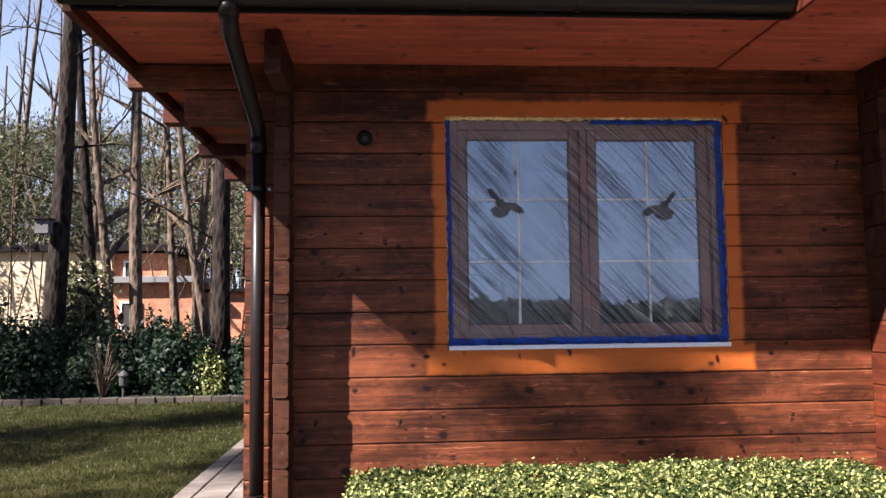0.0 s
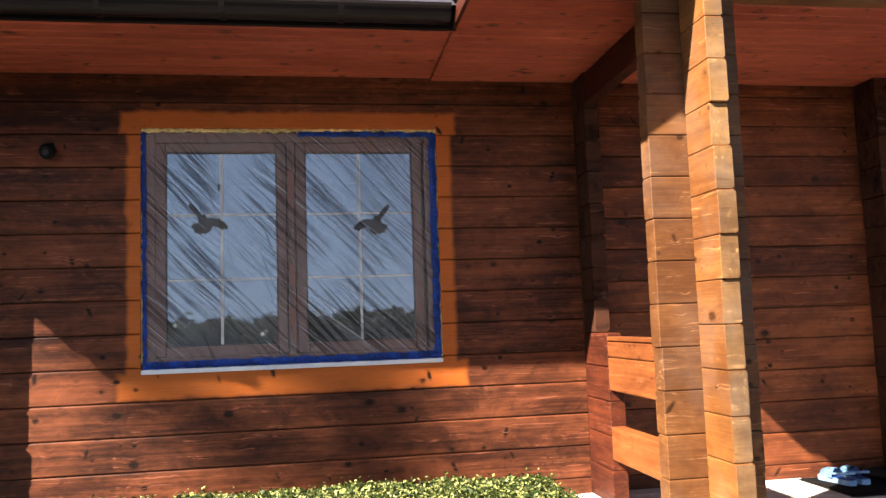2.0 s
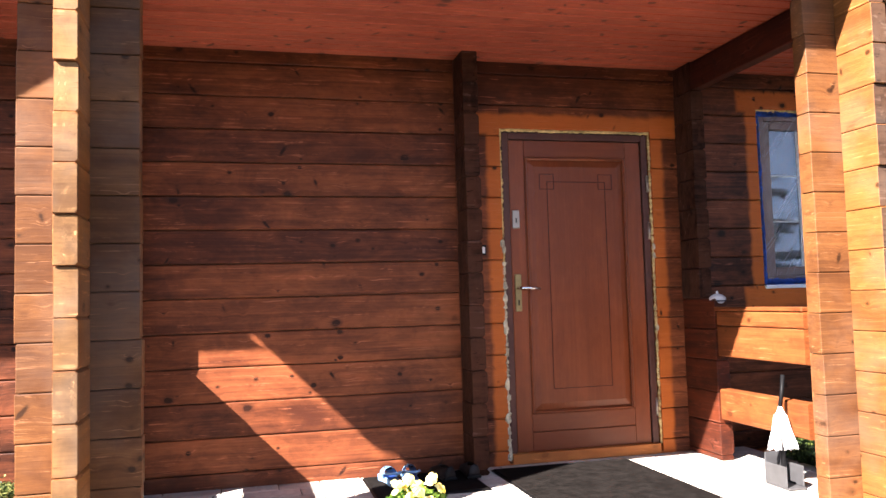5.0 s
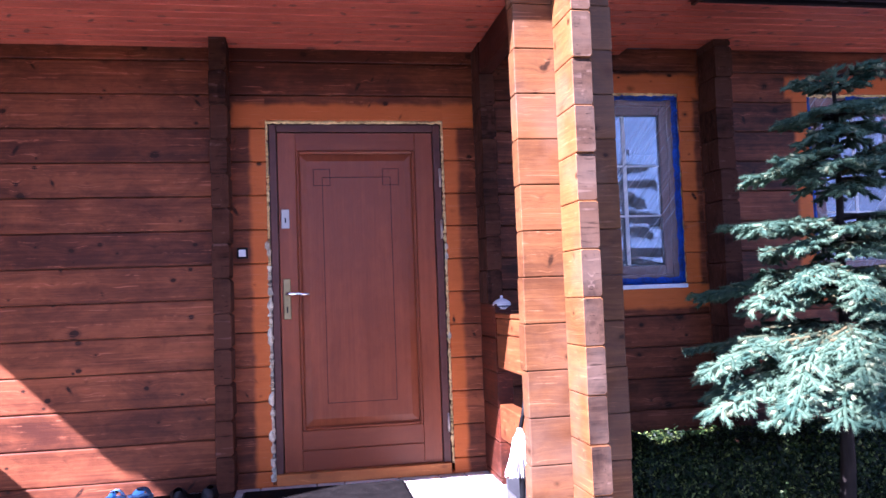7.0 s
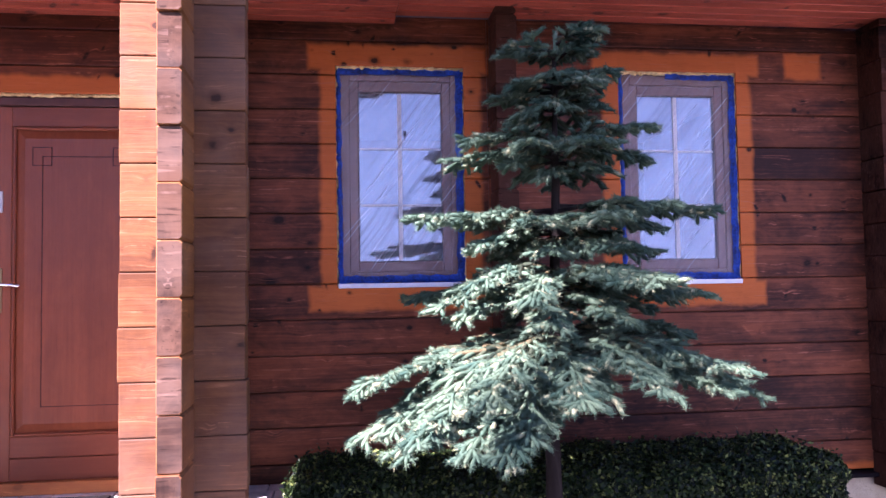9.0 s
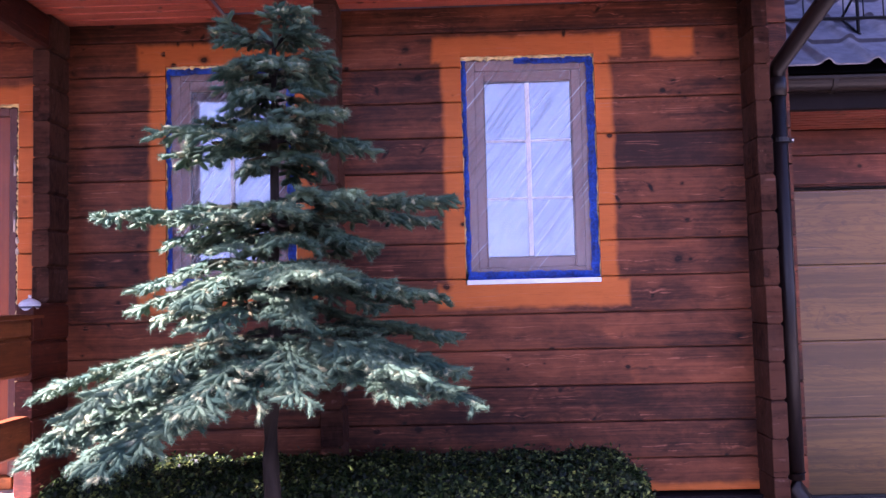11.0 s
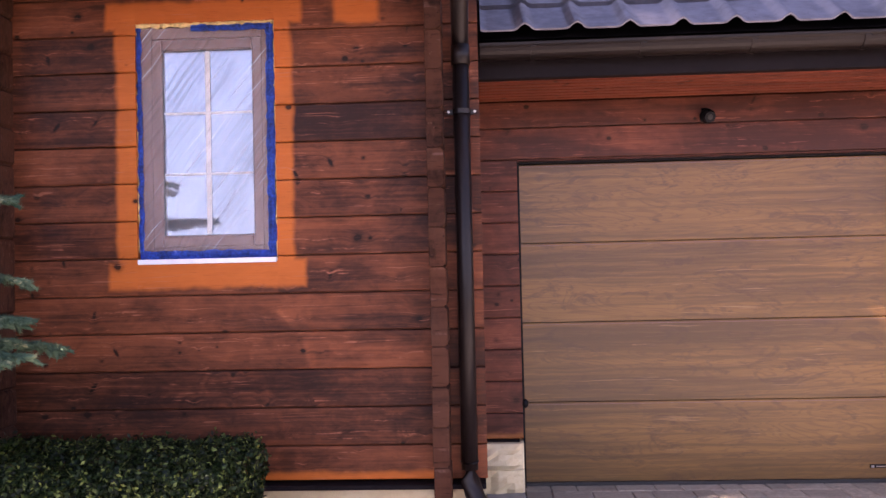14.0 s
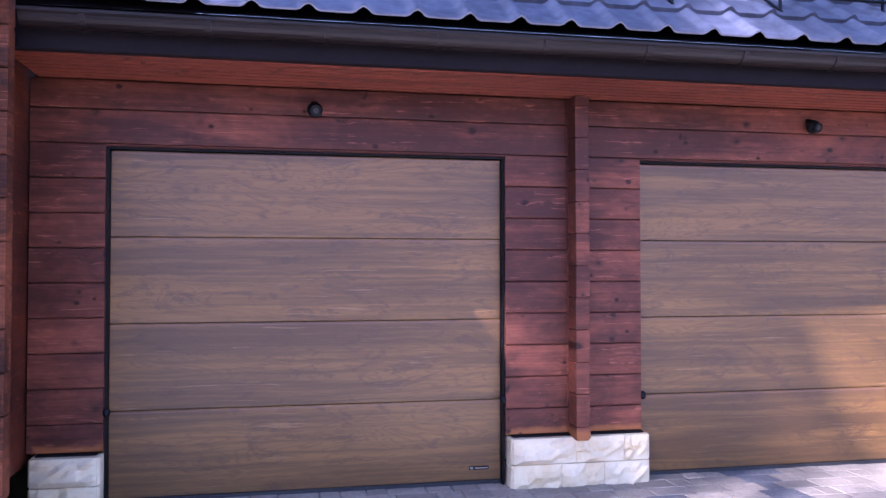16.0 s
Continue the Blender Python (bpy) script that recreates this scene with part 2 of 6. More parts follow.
FRESH = [(0.46, 2.43, 2.556, 2.685), (0.497, 2.40, 1.1, 2.6), (0.452, 2.458, 1.018, 1.165),
         (7.22, 8.24, 2.62, 2.765), (7.285, 8.2, 1.3, 2.7), (7.22, 8.24, 1.262, 1.40),
         (8.873, 9.912, 2.625, 2.76), (8.922, 9.858, 1.3, 2.7), (8.876, 9.915, 1.253, 1.395),
         (10.085, 10.32, 2.62, 2.775), (5.295, 6.74, 2.42, 2.56), (5.39, 5.6, 0.33, 2.5), (6.4, 6.63, 0.33, 2.5),
         (7.0, 10.62, 0.2, 0.30)]
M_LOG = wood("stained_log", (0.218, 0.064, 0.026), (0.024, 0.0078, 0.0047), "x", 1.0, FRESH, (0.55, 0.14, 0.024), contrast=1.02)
# porch logs: redder copy of M_LOG, brightened for light bounced off the terrace
M_LOG_BOUNCE_LIT = wood("stained_log_bounce_lit", (0.31, 0.090, 0.031), (0.058, 0.0155, 0.0075), "x", 1.0, FRESH, (0.55, 0.14, 0.024), contrast=0.8)
M_LOG_Y = wood("stained_log_crosswise", (0.13, 0.028, 0.010), (0.030, 0.008, 0.005), "y", 0.8)
M_POST = wood("post_log", (0.20, 0.082, 0.026), (0.080, 0.030, 0.011), "x", 0.9, grey=0.15)
M_POST_Y = wood("post_log_crosswise", (0.27, 0.105, 0.026), (0.12, 0.042, 0.012), "y", 0.9, grey=0.15)
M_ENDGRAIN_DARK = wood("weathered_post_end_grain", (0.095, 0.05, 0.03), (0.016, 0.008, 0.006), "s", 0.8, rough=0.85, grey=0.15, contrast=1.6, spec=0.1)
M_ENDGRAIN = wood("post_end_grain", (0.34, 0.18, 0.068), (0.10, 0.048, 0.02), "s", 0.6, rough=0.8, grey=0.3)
M_RAIL = wood("rail_log", (0.28, 0.088, 0.024), (0.12, 0.034, 0.011), "y", 0.6)
M_END = wood("weathered_log_end", (0.062, 0.024, 0.014), (0.007, 0.003, 0.0024), "s", 0.5, grey=0.03, rough=0.85, contrast=1.8, spec=0.08)
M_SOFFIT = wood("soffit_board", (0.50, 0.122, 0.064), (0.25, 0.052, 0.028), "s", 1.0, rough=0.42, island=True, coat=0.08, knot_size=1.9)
# same boards as M_SOFFIT, colour darkened for the dimmer garage eave
M_SOFFIT_DIM = wood("garage_soffit_board_dim", (0.26, 0.066, 0.034), (0.09, 0.022, 0.012), "s", 0.9, rough=0.42, island=True, coat=0.08, knot_size=1.6)
M_BEAM = wood("dark_beam", (0.09, 0.02, 0.009), (0.022, 0.006, 0.004), "y", 0.6)
M_GARAGE_LOG = wood("garage_log", (0.275, 0.082, 0.043), (0.053, 0.0175, 0.012), "x", 1.0, [(10.7, 14.4, 0.2, 0.30)], (0.32, 0.115, 0.035), rough=0.45, contrast=0.65, knot_size=1.5)
M_THRESHOLD = wood("threshold_wood", (0.52, 0.19, 0.045), (0.34, 0.11, 0.03), "x", 0.4)
M_DOOR = wood("entrance_door_wood", (0.26, 0.068, 0.022), (0.16, 0.04, 0.014), "z", 0.0, rough=0.38, coat=0.2, contrast=0.8)
M_DOOR_X = wood("entrance_door_rail_wood", (0.24, 0.063, 0.021), (0.15, 0.037, 0.013), "x", 0.0, rough=0.38, coat=0.2, contrast=0.8)


def oak_panel(name):
    n = Nodes(name)
    x, y, z = n.split(n.position())
    r = n.random()
    v = n.join(n.math("ADD", x, n.math("MULTIPLY", r, 3.0)), n.math("ADD", z, n.math("MULTIPLY", r, 9.0)), 0.0)
    warp = n.noise(n.scaled(v, (1.8, 9.0, 1.0)), 1.0, 3.0, 0.6)
    w = n.join(x, n.math("ADD", z, n.math("MULTIPLY", warp, 0.05)), r)
    bands = n.noise(n.scaled(w, (0.55, 34.0, 3.0)), 1.0, 4.0, 0.6)
    broad = n.noise(n.scaled(w, (0.5, 6.0, 3.0)), 1.0, 3.0, 0.55)
    fine = n.noise(n.scaled(v, (6.0, 190.0, 1.0)), 1.0, 3.0, 0.6)
    burl = n.noise(n.scaled(v, (2.6, 7.0, 1.0)), 1.0, 6.0, 0.74, 1.4)
    dash = n.noise(n.scaled(w, (2.2, 85.0, 1.0)), 1.0, 3.0, 0.5)
    col = n.mix(n.ramp(n.math("ADD", n.math("MULTIPLY", bands, 0.45), n.math("MULTIPLY", broad, 0.55)), 0.38, 0.64), (0.077, 0.036, 0.0075), (0.184, 0.088, 0.018))
    swirl = n.math("SINE", n.math("MULTIPLY", n.noise(n.scaled(v, (0.8, 5.5, 1.0)), 1.0, 3.0, 0.5, 1.2), 95.0))
    col = n.mix(n.math("MULTIPLY", n.ramp(swirl, 0.2, 1.0), 0.4), col, (0.085, 0.034, 0.010))
    col = n.mix(n.math("MULTIPLY", n.ramp(burl, 0.52, 0.64), 0.65), col, (0.065, 0.028, 0.010))
    col = n.mix(n.math("MULTIPLY", n.math("MULTIPLY", n.ramp(dash, 0.62, 0.72), n.ramp(burl, 0.42, 0.6)), 0.35), col, (0.40, 0.23, 0.10))
    col = n.mix(n.math("MULTIPLY", n.ramp(fine, 0.55, 0.75), 0.18), col, (0.32, 0.165, 0.065))
    n.put(n.bsdf.inputs["Base Color"], col)
    n.set(Roughness=0.42)
    n.bump(fine, 0.15, 0.001)
    return n.mat


M_OAK = oak_panel("golden_oak_foil")


def plain(name, colour, rough=0.5, metal=0.0, vary=0.12, scale=20.0, bump=0.0, coat=0.0, per=None, spec=0.4):
    n = Nodes(name)
    p = n.position()
    a = n.noise(p, scale, 4.0, 0.6)
    b = n.noise(p, scale * 0.13, 3.0, 0.6)
    f = n.math("ADD", n.math("MULTIPLY", a, 0.5), n.math("MULTIPLY", b, 0.5))
    lo, hi = tuple(c * (1 - vary * 1.6) for c in colour), tuple(min(1, c * (1 + vary * 1.6)) for c in colour)
    col = n.mix(n.ramp(f, 0.3, 0.7), lo, hi)
    if per:
        rr = n.random() if per == "object" else n.island()
        col = n.mix(n.math("MULTIPLY", rr, 0.75), col, tuple(c * 0.55 for c in colour))
    n.put(n.bsdf.inputs["Base Color"], col)
    n.set(Roughness=n.math("ADD", rough - 0.06, n.math("MULTIPLY", b, 0.12)), Metallic=metal, Coat_Weight=coat, Specular_IOR_Level=spec)
    if bump:
        n.bump(a, bump, 0.004)
    return n.mat


M_PVC = plain("mauve_brown_pvc", (0.17, 0.085, 0.068), 0.4, vary=0.08)
M_DOORFRAME = plain("dark_door_frame", (0.085, 0.034, 0.026), 0.45, vary=0.12, spec=0.25)
M_PVC_DARK = plain("gasket_rubber", (0.02, 0.018, 0.017), 0.6)
M_WHITE = plain("white_bar", (0.8, 0.8, 0.76), 0.4, vary=0.03)
M_SILL = plain("white_sill", (0.72, 0.76, 0.82), 0.45, vary=0.05)
M_TAPE = plain("blue_masking_tape", (0.016, 0.072, 0.40), 0.45, vary=0.5, scale=75, bump=0.5)
M_FOAM = plain("assembly_foam", (0.62, 0.46, 0.2), 0.9, vary=0.35, scale=45, bump=0.8)
M_FOAM_PALE = plain("assembly_foam_pale", (0.52, 0.46, 0.34), 0.9, vary=0.3, scale=45, bump=0.8)
M_GUTTER = plain("dark_brown_gutter", (0.010, 0.0065, 0.006), 0.38, vary=0.15, spec=0.22)
M_FASCIA = plain("dark_fascia", (0.010, 0.0075, 0.0085), 0.7, spec=0.08)
M_BLACK = plain("black_plastic", (0.007, 0.007, 0.008), 0.5, spec=0.1)
M_STEEL = plain("brushed_steel", (0.42, 0.36, 0.31), 0.45, 0.9, 0.06)
M_BRASS = plain("patinated_brass", (0.30, 0.22, 0.10), 0.38, 0.9, 0.15)
M_CHROME = plain("chrome", (0.75, 0.75, 0.76), 0.14, 1.0, 0.03)
M_STICKER = plain("black_sticker", (0.01, 0.012, 0.014), 0.55)
M_TILEROOF = plain("graphite_roof_sheet", (0.10, 0.098, 0.125), 0.34, 0.3, 0.2, 14.0)
M_INNER = plain("plaster_inside", (0.3, 0.3, 0.3), 0.9, vary=0.05)
M_PAVE = plain("terrace_paver", (0.60, 0.56, 0.50), 0.8, vary=0.18, scale=35, bump=0.4, per="object")
M_PATH = plain("path_paver", (0.21, 0.18, 0.16), 0.85, vary=0.2, scale=35, bump=0.4, per="object")
M_DRIVE = plain("driveway_paver", (0.32, 0.265, 0.20), 0.85, vary=0.2, scale=40, bump=0.5, per="object")
M_DRIVE_DARK = plain("driveway_paver_dark", (0.12, 0.115, 0.115), 0.85, vary=0.2, scale=40, bump=0.5)
M_GRIT = plain("paving_grit", (0.09, 0.085, 0.08), 0.95, vary=0.3, scale=60, bump=0.6)
M_MAT = plain("dark_doormat", (0.010, 0.0085, 0.008), 0.95, spec=0.04, vary=0.35, scale=120, bump=1.0)
M_TERRACOTTA = plain("orange_plastic_pot", (0.55, 0.16, 0.055), 0.5, vary=0.1)
M_BLUE = plain("blue_foam_rubber", (0.015, 0.05, 0.22), 0.55, vary=0.1)
M_PALEBLUE = plain("pale_blue_rubber", (0.20, 0.36, 0.58), 0.6, vary=0.1)
M_SHOE = plain("black_shoe", (0.02, 0.018, 0.02), 0.6, vary=0.2)
M_CERAMIC = plain("glazed_ceramic", (0.7, 0.7, 0.72), 0.15, vary=0.06)
M_BAND = plain("dark_glaze", (0.12, 0.13, 0.17), 0.2)
M_BRISTLE = plain("pale_bristle", (0.66, 0.66, 0.68), 0.7, vary=0.15, scale=60)
M_PAN = plain("grey_dustpan", (0.06, 0.06, 0.065), 0.5)
M_PATCH = plain("white_plastic", (0.75, 0.74, 0.76), 0.4, vary=0.04)


def stone_material():
    n = Nodes("split_sandstone")
    p = n.position()
    a, b, c = n.noise(p, 5.0, 5.0, 0.6, 0.4), n.noise(p, 22.0, 5.0, 0.65), n.noise(p, 90.0, 3.0)
    col = n.mix(n.ramp(a, 0.3, 0.7), (0.60, 0.44, 0.22), (0.74, 0.61, 0.37))
    col = n.mix(n.math("MULTIPLY", n.ramp(b, 0.55, 0.75), 0.55), col, (0.50, 0.36, 0.18))
    col = n.mix(n.math("MULTIPLY", n.random(), 0.35), col, (0.68, 0.60, 0.44))
    n.put(n.bsdf.inputs["Base Color"], col)
    n.set(Roughness=0.85)
    n.bump(n.math("ADD", b, n.math("MULTIPLY", c, 0.4)), 0.6, 0.012)
    return n.mat


M_STONE = stone_material()


def glass_material():
    n = Nodes("window_glass")
    t = n.add("ShaderNodeBsdfTransparent", Color=(0.82, 0.88, 0.88))
    g = n.add("ShaderNodeBsdfGlossy", Color=(0.70, 0.82, 1.0), Roughness=0.015)
    f = n.add("ShaderNodeFresnel", IOR=1.75)
    fac = n.math("ADD", n.math("MULTIPLY", f.outputs[0], 1.0), 0.13, True)
    m = n.add("ShaderNodeMixShader", Fac=fac, i1=t.outputs[0], i2=g.outputs[0])
    n.put(n.out.inputs[0], m.outputs[0])
    wob = n.noise(n.position(), 2.2, 2.0)
    bump = n.add("ShaderNodeBump", Height=wob, Strength=0.03, Distance=0.02)
    n.put(g.inputs["Normal"], bump.outputs[0])
    return n.mat


def film_material(name, turn, veil, shade, shine):
    """Thin clear dust sheet: a milky veil over the glass, with long pulled creases whose dark and glint are painted in.
    """
    n = Nodes(name)
    x, y, z = n.split(n.position())

    def creases(angle, across, along, fan, seed):
        c, s = math.cos(angle), math.sin(angle)
        u = n.math("ADD", n.math("MULTIPLY", x, c), n.math("MULTIPLY", z, s))
        w = n.math("SUBTRACT", n.math("MULTIPLY", z, c), n.math("MULTIPLY", x, s))
        bend = n.math("MULTIPLY", n.noise(n.join(x, z, seed), 1.3, 2.0), 0.07)
        w = n.math("MULTIPLY", n.math("ADD", w, bend), n.math("ADD", 1.0, n.math("MULTIPLY", u, fan)))
        return n.noise(n.join(n.math("MULTIPLY", u, along), n.math("MULTIPLY", w, across), seed), 1.0, 3.0, 0.62)

    main = creases(turn, 46.0, 0.7, 0.015, 0.0)
    thin = creases(turn + 0.08, 95.0, 0.9, -0.01, 3.0)
    cross = creases(turn + math.copysign(0.42, turn), 60.0, 1.6, 0.0, 7.0)
    patch = n.ramp(n.noise(n.join(x, z, 1.0), 2.3, 3.0, 0.55), 0.30, 0.56)
    few = n.ramp(n.noise(n.join(x, z, 5.0), 3.1, 2.0), 0.48, 0.66)
    # creases that miss the sky's sheen painted dark, those that catch it pale
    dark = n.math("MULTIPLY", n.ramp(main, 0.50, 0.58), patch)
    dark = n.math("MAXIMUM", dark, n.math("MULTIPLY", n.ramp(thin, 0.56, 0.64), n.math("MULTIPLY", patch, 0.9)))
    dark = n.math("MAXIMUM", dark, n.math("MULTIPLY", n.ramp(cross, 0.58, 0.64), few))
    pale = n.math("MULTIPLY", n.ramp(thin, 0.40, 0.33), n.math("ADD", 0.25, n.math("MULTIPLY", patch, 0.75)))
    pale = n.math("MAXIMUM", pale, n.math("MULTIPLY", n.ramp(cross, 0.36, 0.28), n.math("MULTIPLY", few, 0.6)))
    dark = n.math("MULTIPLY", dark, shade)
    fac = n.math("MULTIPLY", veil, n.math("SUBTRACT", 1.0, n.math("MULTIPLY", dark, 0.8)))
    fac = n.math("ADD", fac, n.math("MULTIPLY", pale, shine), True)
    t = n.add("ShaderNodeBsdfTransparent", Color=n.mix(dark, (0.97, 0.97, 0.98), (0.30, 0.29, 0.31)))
    n.set(Base_Color=(0.80, 0.79, 0.82), Roughness=0.3, Specular_IOR_Level=0.7)
    n.bump(n.math("ADD", main, n.math("MULTIPLY", thin, 0.5)), 0.8, 0.02)
    m = n.add("ShaderNodeMixShader", Fac=fac, i1=t.outputs[0], i2=n.bsdf.outputs[0])
    n.put(n.out.inputs[0], m.outputs[0])
    return n.mat


M_GLASS = glass_material()
M_FILM = film_material("dust_sheet_film", radians(-45), 0.13, 0.8, 0.26)
M_FILM_B = film_material("dust_sheet_film_tight", radians(50), 0.17, 0.40, 0.20)


def leaf_material(name, a, b, tip=None, rough=0.5, thin=0.25, few=0.86, single=1.0):
    n = Nodes(name)
    r = n.island()
    p = n.position()
    col = n.mix(n.ramp(n.math("ADD", n.math("MULTIPLY", r, 0.6 * single), n.math("MULTIPLY", n.noise(p, 4.0 if single == 1.0 else 9.0, 3.0), 1.1 - 0.6 * single)), 0.3, 0.85), a, b)
    if tip:
        col = n.mix(n.ramp(n.math("ADD", n.math("MULTIPLY", r, 0.5 * single), n.math("MULTIPLY", n.noise(p, 19.0, 3.0), 1.1 - 0.5 * single)), few * 0.72, few * 0.72 + 0.22), col, tip)
    n.put(n.bsdf.inputs["Base Color"], col)
    n.set(Roughness=rough, Specular_IOR_Level=0.2)
    t = n.add("ShaderNodeBsdfTranslucent", Color=col)
    m = n.add("ShaderNodeMixShader", Fac=thin, i1=n.bsdf.outputs[0], i2=t.outputs[0])
    n.put(n.out.inputs[0], m.outputs[0])
    return n.mat


# one boxwood in two copies: sunlit tone first, shade painted into the second
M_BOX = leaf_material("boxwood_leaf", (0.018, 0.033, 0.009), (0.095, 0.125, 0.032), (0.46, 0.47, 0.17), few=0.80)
M_BOX_SHADED = leaf_material("shaded_boxwood_leaf", (0.003, 0.009, 0.003), (0.022, 0.045, 0.010), (0.20, 0.24, 0.06), few=0.91)
M_SPRUCE = leaf_material("blue_spruce_needle", (0.022, 0.058, 0.038), (0.110, 0.170, 0.098), (0.42, 0.415, 0.225), 0.8, 0.0, 0.86, 0.2)
# old brownish needles, darkened further to paint the shade inside the crown
M_SPRUCE_OLD_SHADE = leaf_material("old_shaded_spruce_needle", (0.012, 0.022, 0.012), (0.052, 0.068, 0.034), (0.13, 0.10, 0.045), 0.85, 0.05)
M_PINE = leaf_material("pine_needle", (0.034, 0.041, 0.02), (0.135, 0.135, 0.072))
M_SHRUB = leaf_material("evergreen_shrub_leaf", (0.005, 0.014, 0.009), (0.022, 0.042, 0.021))
M_GRASS = leaf_material("lawn_blade", (0.015, 0.021, 0.005), (0.062, 0.062, 0.016))
M_PETAL = leaf_material("yellow_petal", (0.80, 0.60, 0.10), (0.85, 0.80, 0.42))
M_PANSYLEAF = leaf_material("pansy_leaf", (0.06, 0.13, 0.02), (0.2, 0.3, 0.05))


def bark_material(name, a, b):
    n = Nodes(name)
    p = n.position()
    vor = n.add("ShaderNodeTexVoronoi", Vector=n.scaled(p, (14.0, 14.0, 4.5)), Scale=1.0).outputs["Distance"]
    g = n.noise(n.scaled(p, (9.0, 9.0, 2.0)), 1.0, 5.0, 0.65)
    col = n.mix(n.ramp(n.math("ADD", n.math("MULTIPLY", vor, 0.7), n.math("MULTIPLY", g, 0.5)), 0.3, 0.9), a, b)
    n.put(n.bsdf.inputs["Base Color"], col)
    n.set(Roughness=0.9, Specular_IOR_Level=0.1)
    n.bump(vor, 0.7, 0.03)
    return n.mat


M_BARK = bark_material("pine_bark", (0.005, 0.0042, 0.004), (0.030, 0.023, 0.019))
M_BARK_PALE = bark_material("pale_bark", (0.030, 0.022, 0.017), (0.135, 0.10, 0.075))


def ground_material():
    n = Nodes("lawn_ground")
    p = n.position()
    a, b, c = n.noise(p, 0.35, 3.0), n.noise(p, 3.5, 4.0), n.noise(p, 45.0, 3.0, 0.7)
    col = n.mix(n.ramp(b, 0.3, 0.7), (0.012, 0.016, 0.005), (0.034, 0.036, 0.011))
    col = n.mix(n.math("MULTIPLY", n.ramp(a, 0.4, 0.7), 0.5), col, (0.075, 0.062, 0.026))
    col = n.mix(n.math("MULTIPLY", n.ramp(c, 0.5, 0.8), 0.5), col, (0.10, 0.105, 0.03))
    n.put(n.bsdf.inputs["Base Color"], col)
    n.set(Roughness=0.95, Specular_IOR_Level=0.03)
    n.bump(c, 0.7, 0.03)
    return n.mat


M_LAWN = ground_material()


# ---- the house: setting ----
FACE, BACK = 4.91, 5.00            # front and back of the log wall
COURSE = 0.1943
Z0 = 0.412                         # a bed joint
TERRACE = 0.33
DRIVE = -0.045
SOFFIT = 2.905

# window and door openings of the front wall: x0, x1, z0, z1
WIN1 = (0.573, 2.315, 1.171, 2.584)
WIN2 = (7.373, 8.103, 1.40, 2.645)
WIN3 = (9.028, 9.768, 1.395, 2.65)
DOOR = (5.48, 6.545, 0.345, 2.46)
OPENINGS = [WIN1, WIN2, WIN3, DOOR]


def courses(lo, hi, first=Z0, step=COURSE):
    """Bed joints between lo and hi, both included."""
    k = math.floor((lo - first) / step)
    zs = [lo] + [first + i * step for i in range(k, k + 40) if lo + 0.03 < first + i * step < hi - 0.03] + [hi]
    return list(zip(zs, zs[1:]))


def log_wall(parent, material, x0, x1, lo, hi, holes, f=FACE, b=BACK, first=Z0, step=COURSE):
    """Logs along x, cut out at the holes."""
    for z0, z1 in courses(lo, hi, first, step):
        cuts = sorted([h for h in holes if h[1] > x0 and h[0] < x1 and h[2] < z1 - 0.004 and h[3] > z0 + 0.004])
        a = x0
        for h in cuts:
            if h[0] - a > 0.005:
                log_piece("x", a, h[0], f, b, z0, z1, material, parent)
            for p, q in ((z0, h[2]), (h[3], z1)):
                if q - p > 0.012:
                    log_piece("x", max(h[0], x0), min(h[1], x1), f, b, p, q, material, parent)
            a = h[1]
        if x1 - a > 0.005:
            log_piece("x", a, x1, f, b, z0, z1, material, parent)


def backing(name, x0, x1, lo, hi, holes, y0, y1, label):
    """The wall's inner leaf with its openings."""
    bm = bmesh.new()
    xs = sorted({x0, x1, *[h[0] for h in holes], *[h[1] for h in holes]})
    for p, q in zip(xs, xs[1:]):
        hole = [h for h in holes if h[0] <= p + 1e-6 and h[1] >= q - 1e-6]
        spans = [(lo, hole[0][2]), (hole[0][3], hi)] if hole else [(lo, hi)]
        for a, c in spans:
            if c - a > 0.01:
                box(bm, p, q, y0, y1, a, c)
    return tagged(part(name, bm, M_BEAM), label, "wall", kind="structure")


wall_front = backing("wall_front", -0.42, 10.66, 0.24, 2.95, OPENINGS, 5.002, 5.05,
                     "red-brown stained log house wall with orange freshly oiled borders")
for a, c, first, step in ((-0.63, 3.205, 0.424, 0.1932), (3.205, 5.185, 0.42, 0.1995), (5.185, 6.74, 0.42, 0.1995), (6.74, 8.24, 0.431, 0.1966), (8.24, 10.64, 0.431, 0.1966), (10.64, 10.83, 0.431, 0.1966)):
    log_wall(wall_front, M_LOG_BOUNCE_LIT if 3.0 < a < 6.0 else M_LOG, a + 0.0015, c - 0.0015, 0.255, 2.938, OPENINGS, first=first, step=step)
# the two stepped brackets past the gable corner
log_piece("x", -1.335, -0.633, FACE, BACK, 2.744, 2.9, M_LOG, wall_front, 0.006)
log_piece("x", -0.995, -0.633, FACE, BACK, 2.551, 2.742, M_LOG, wall_front, 0.006)


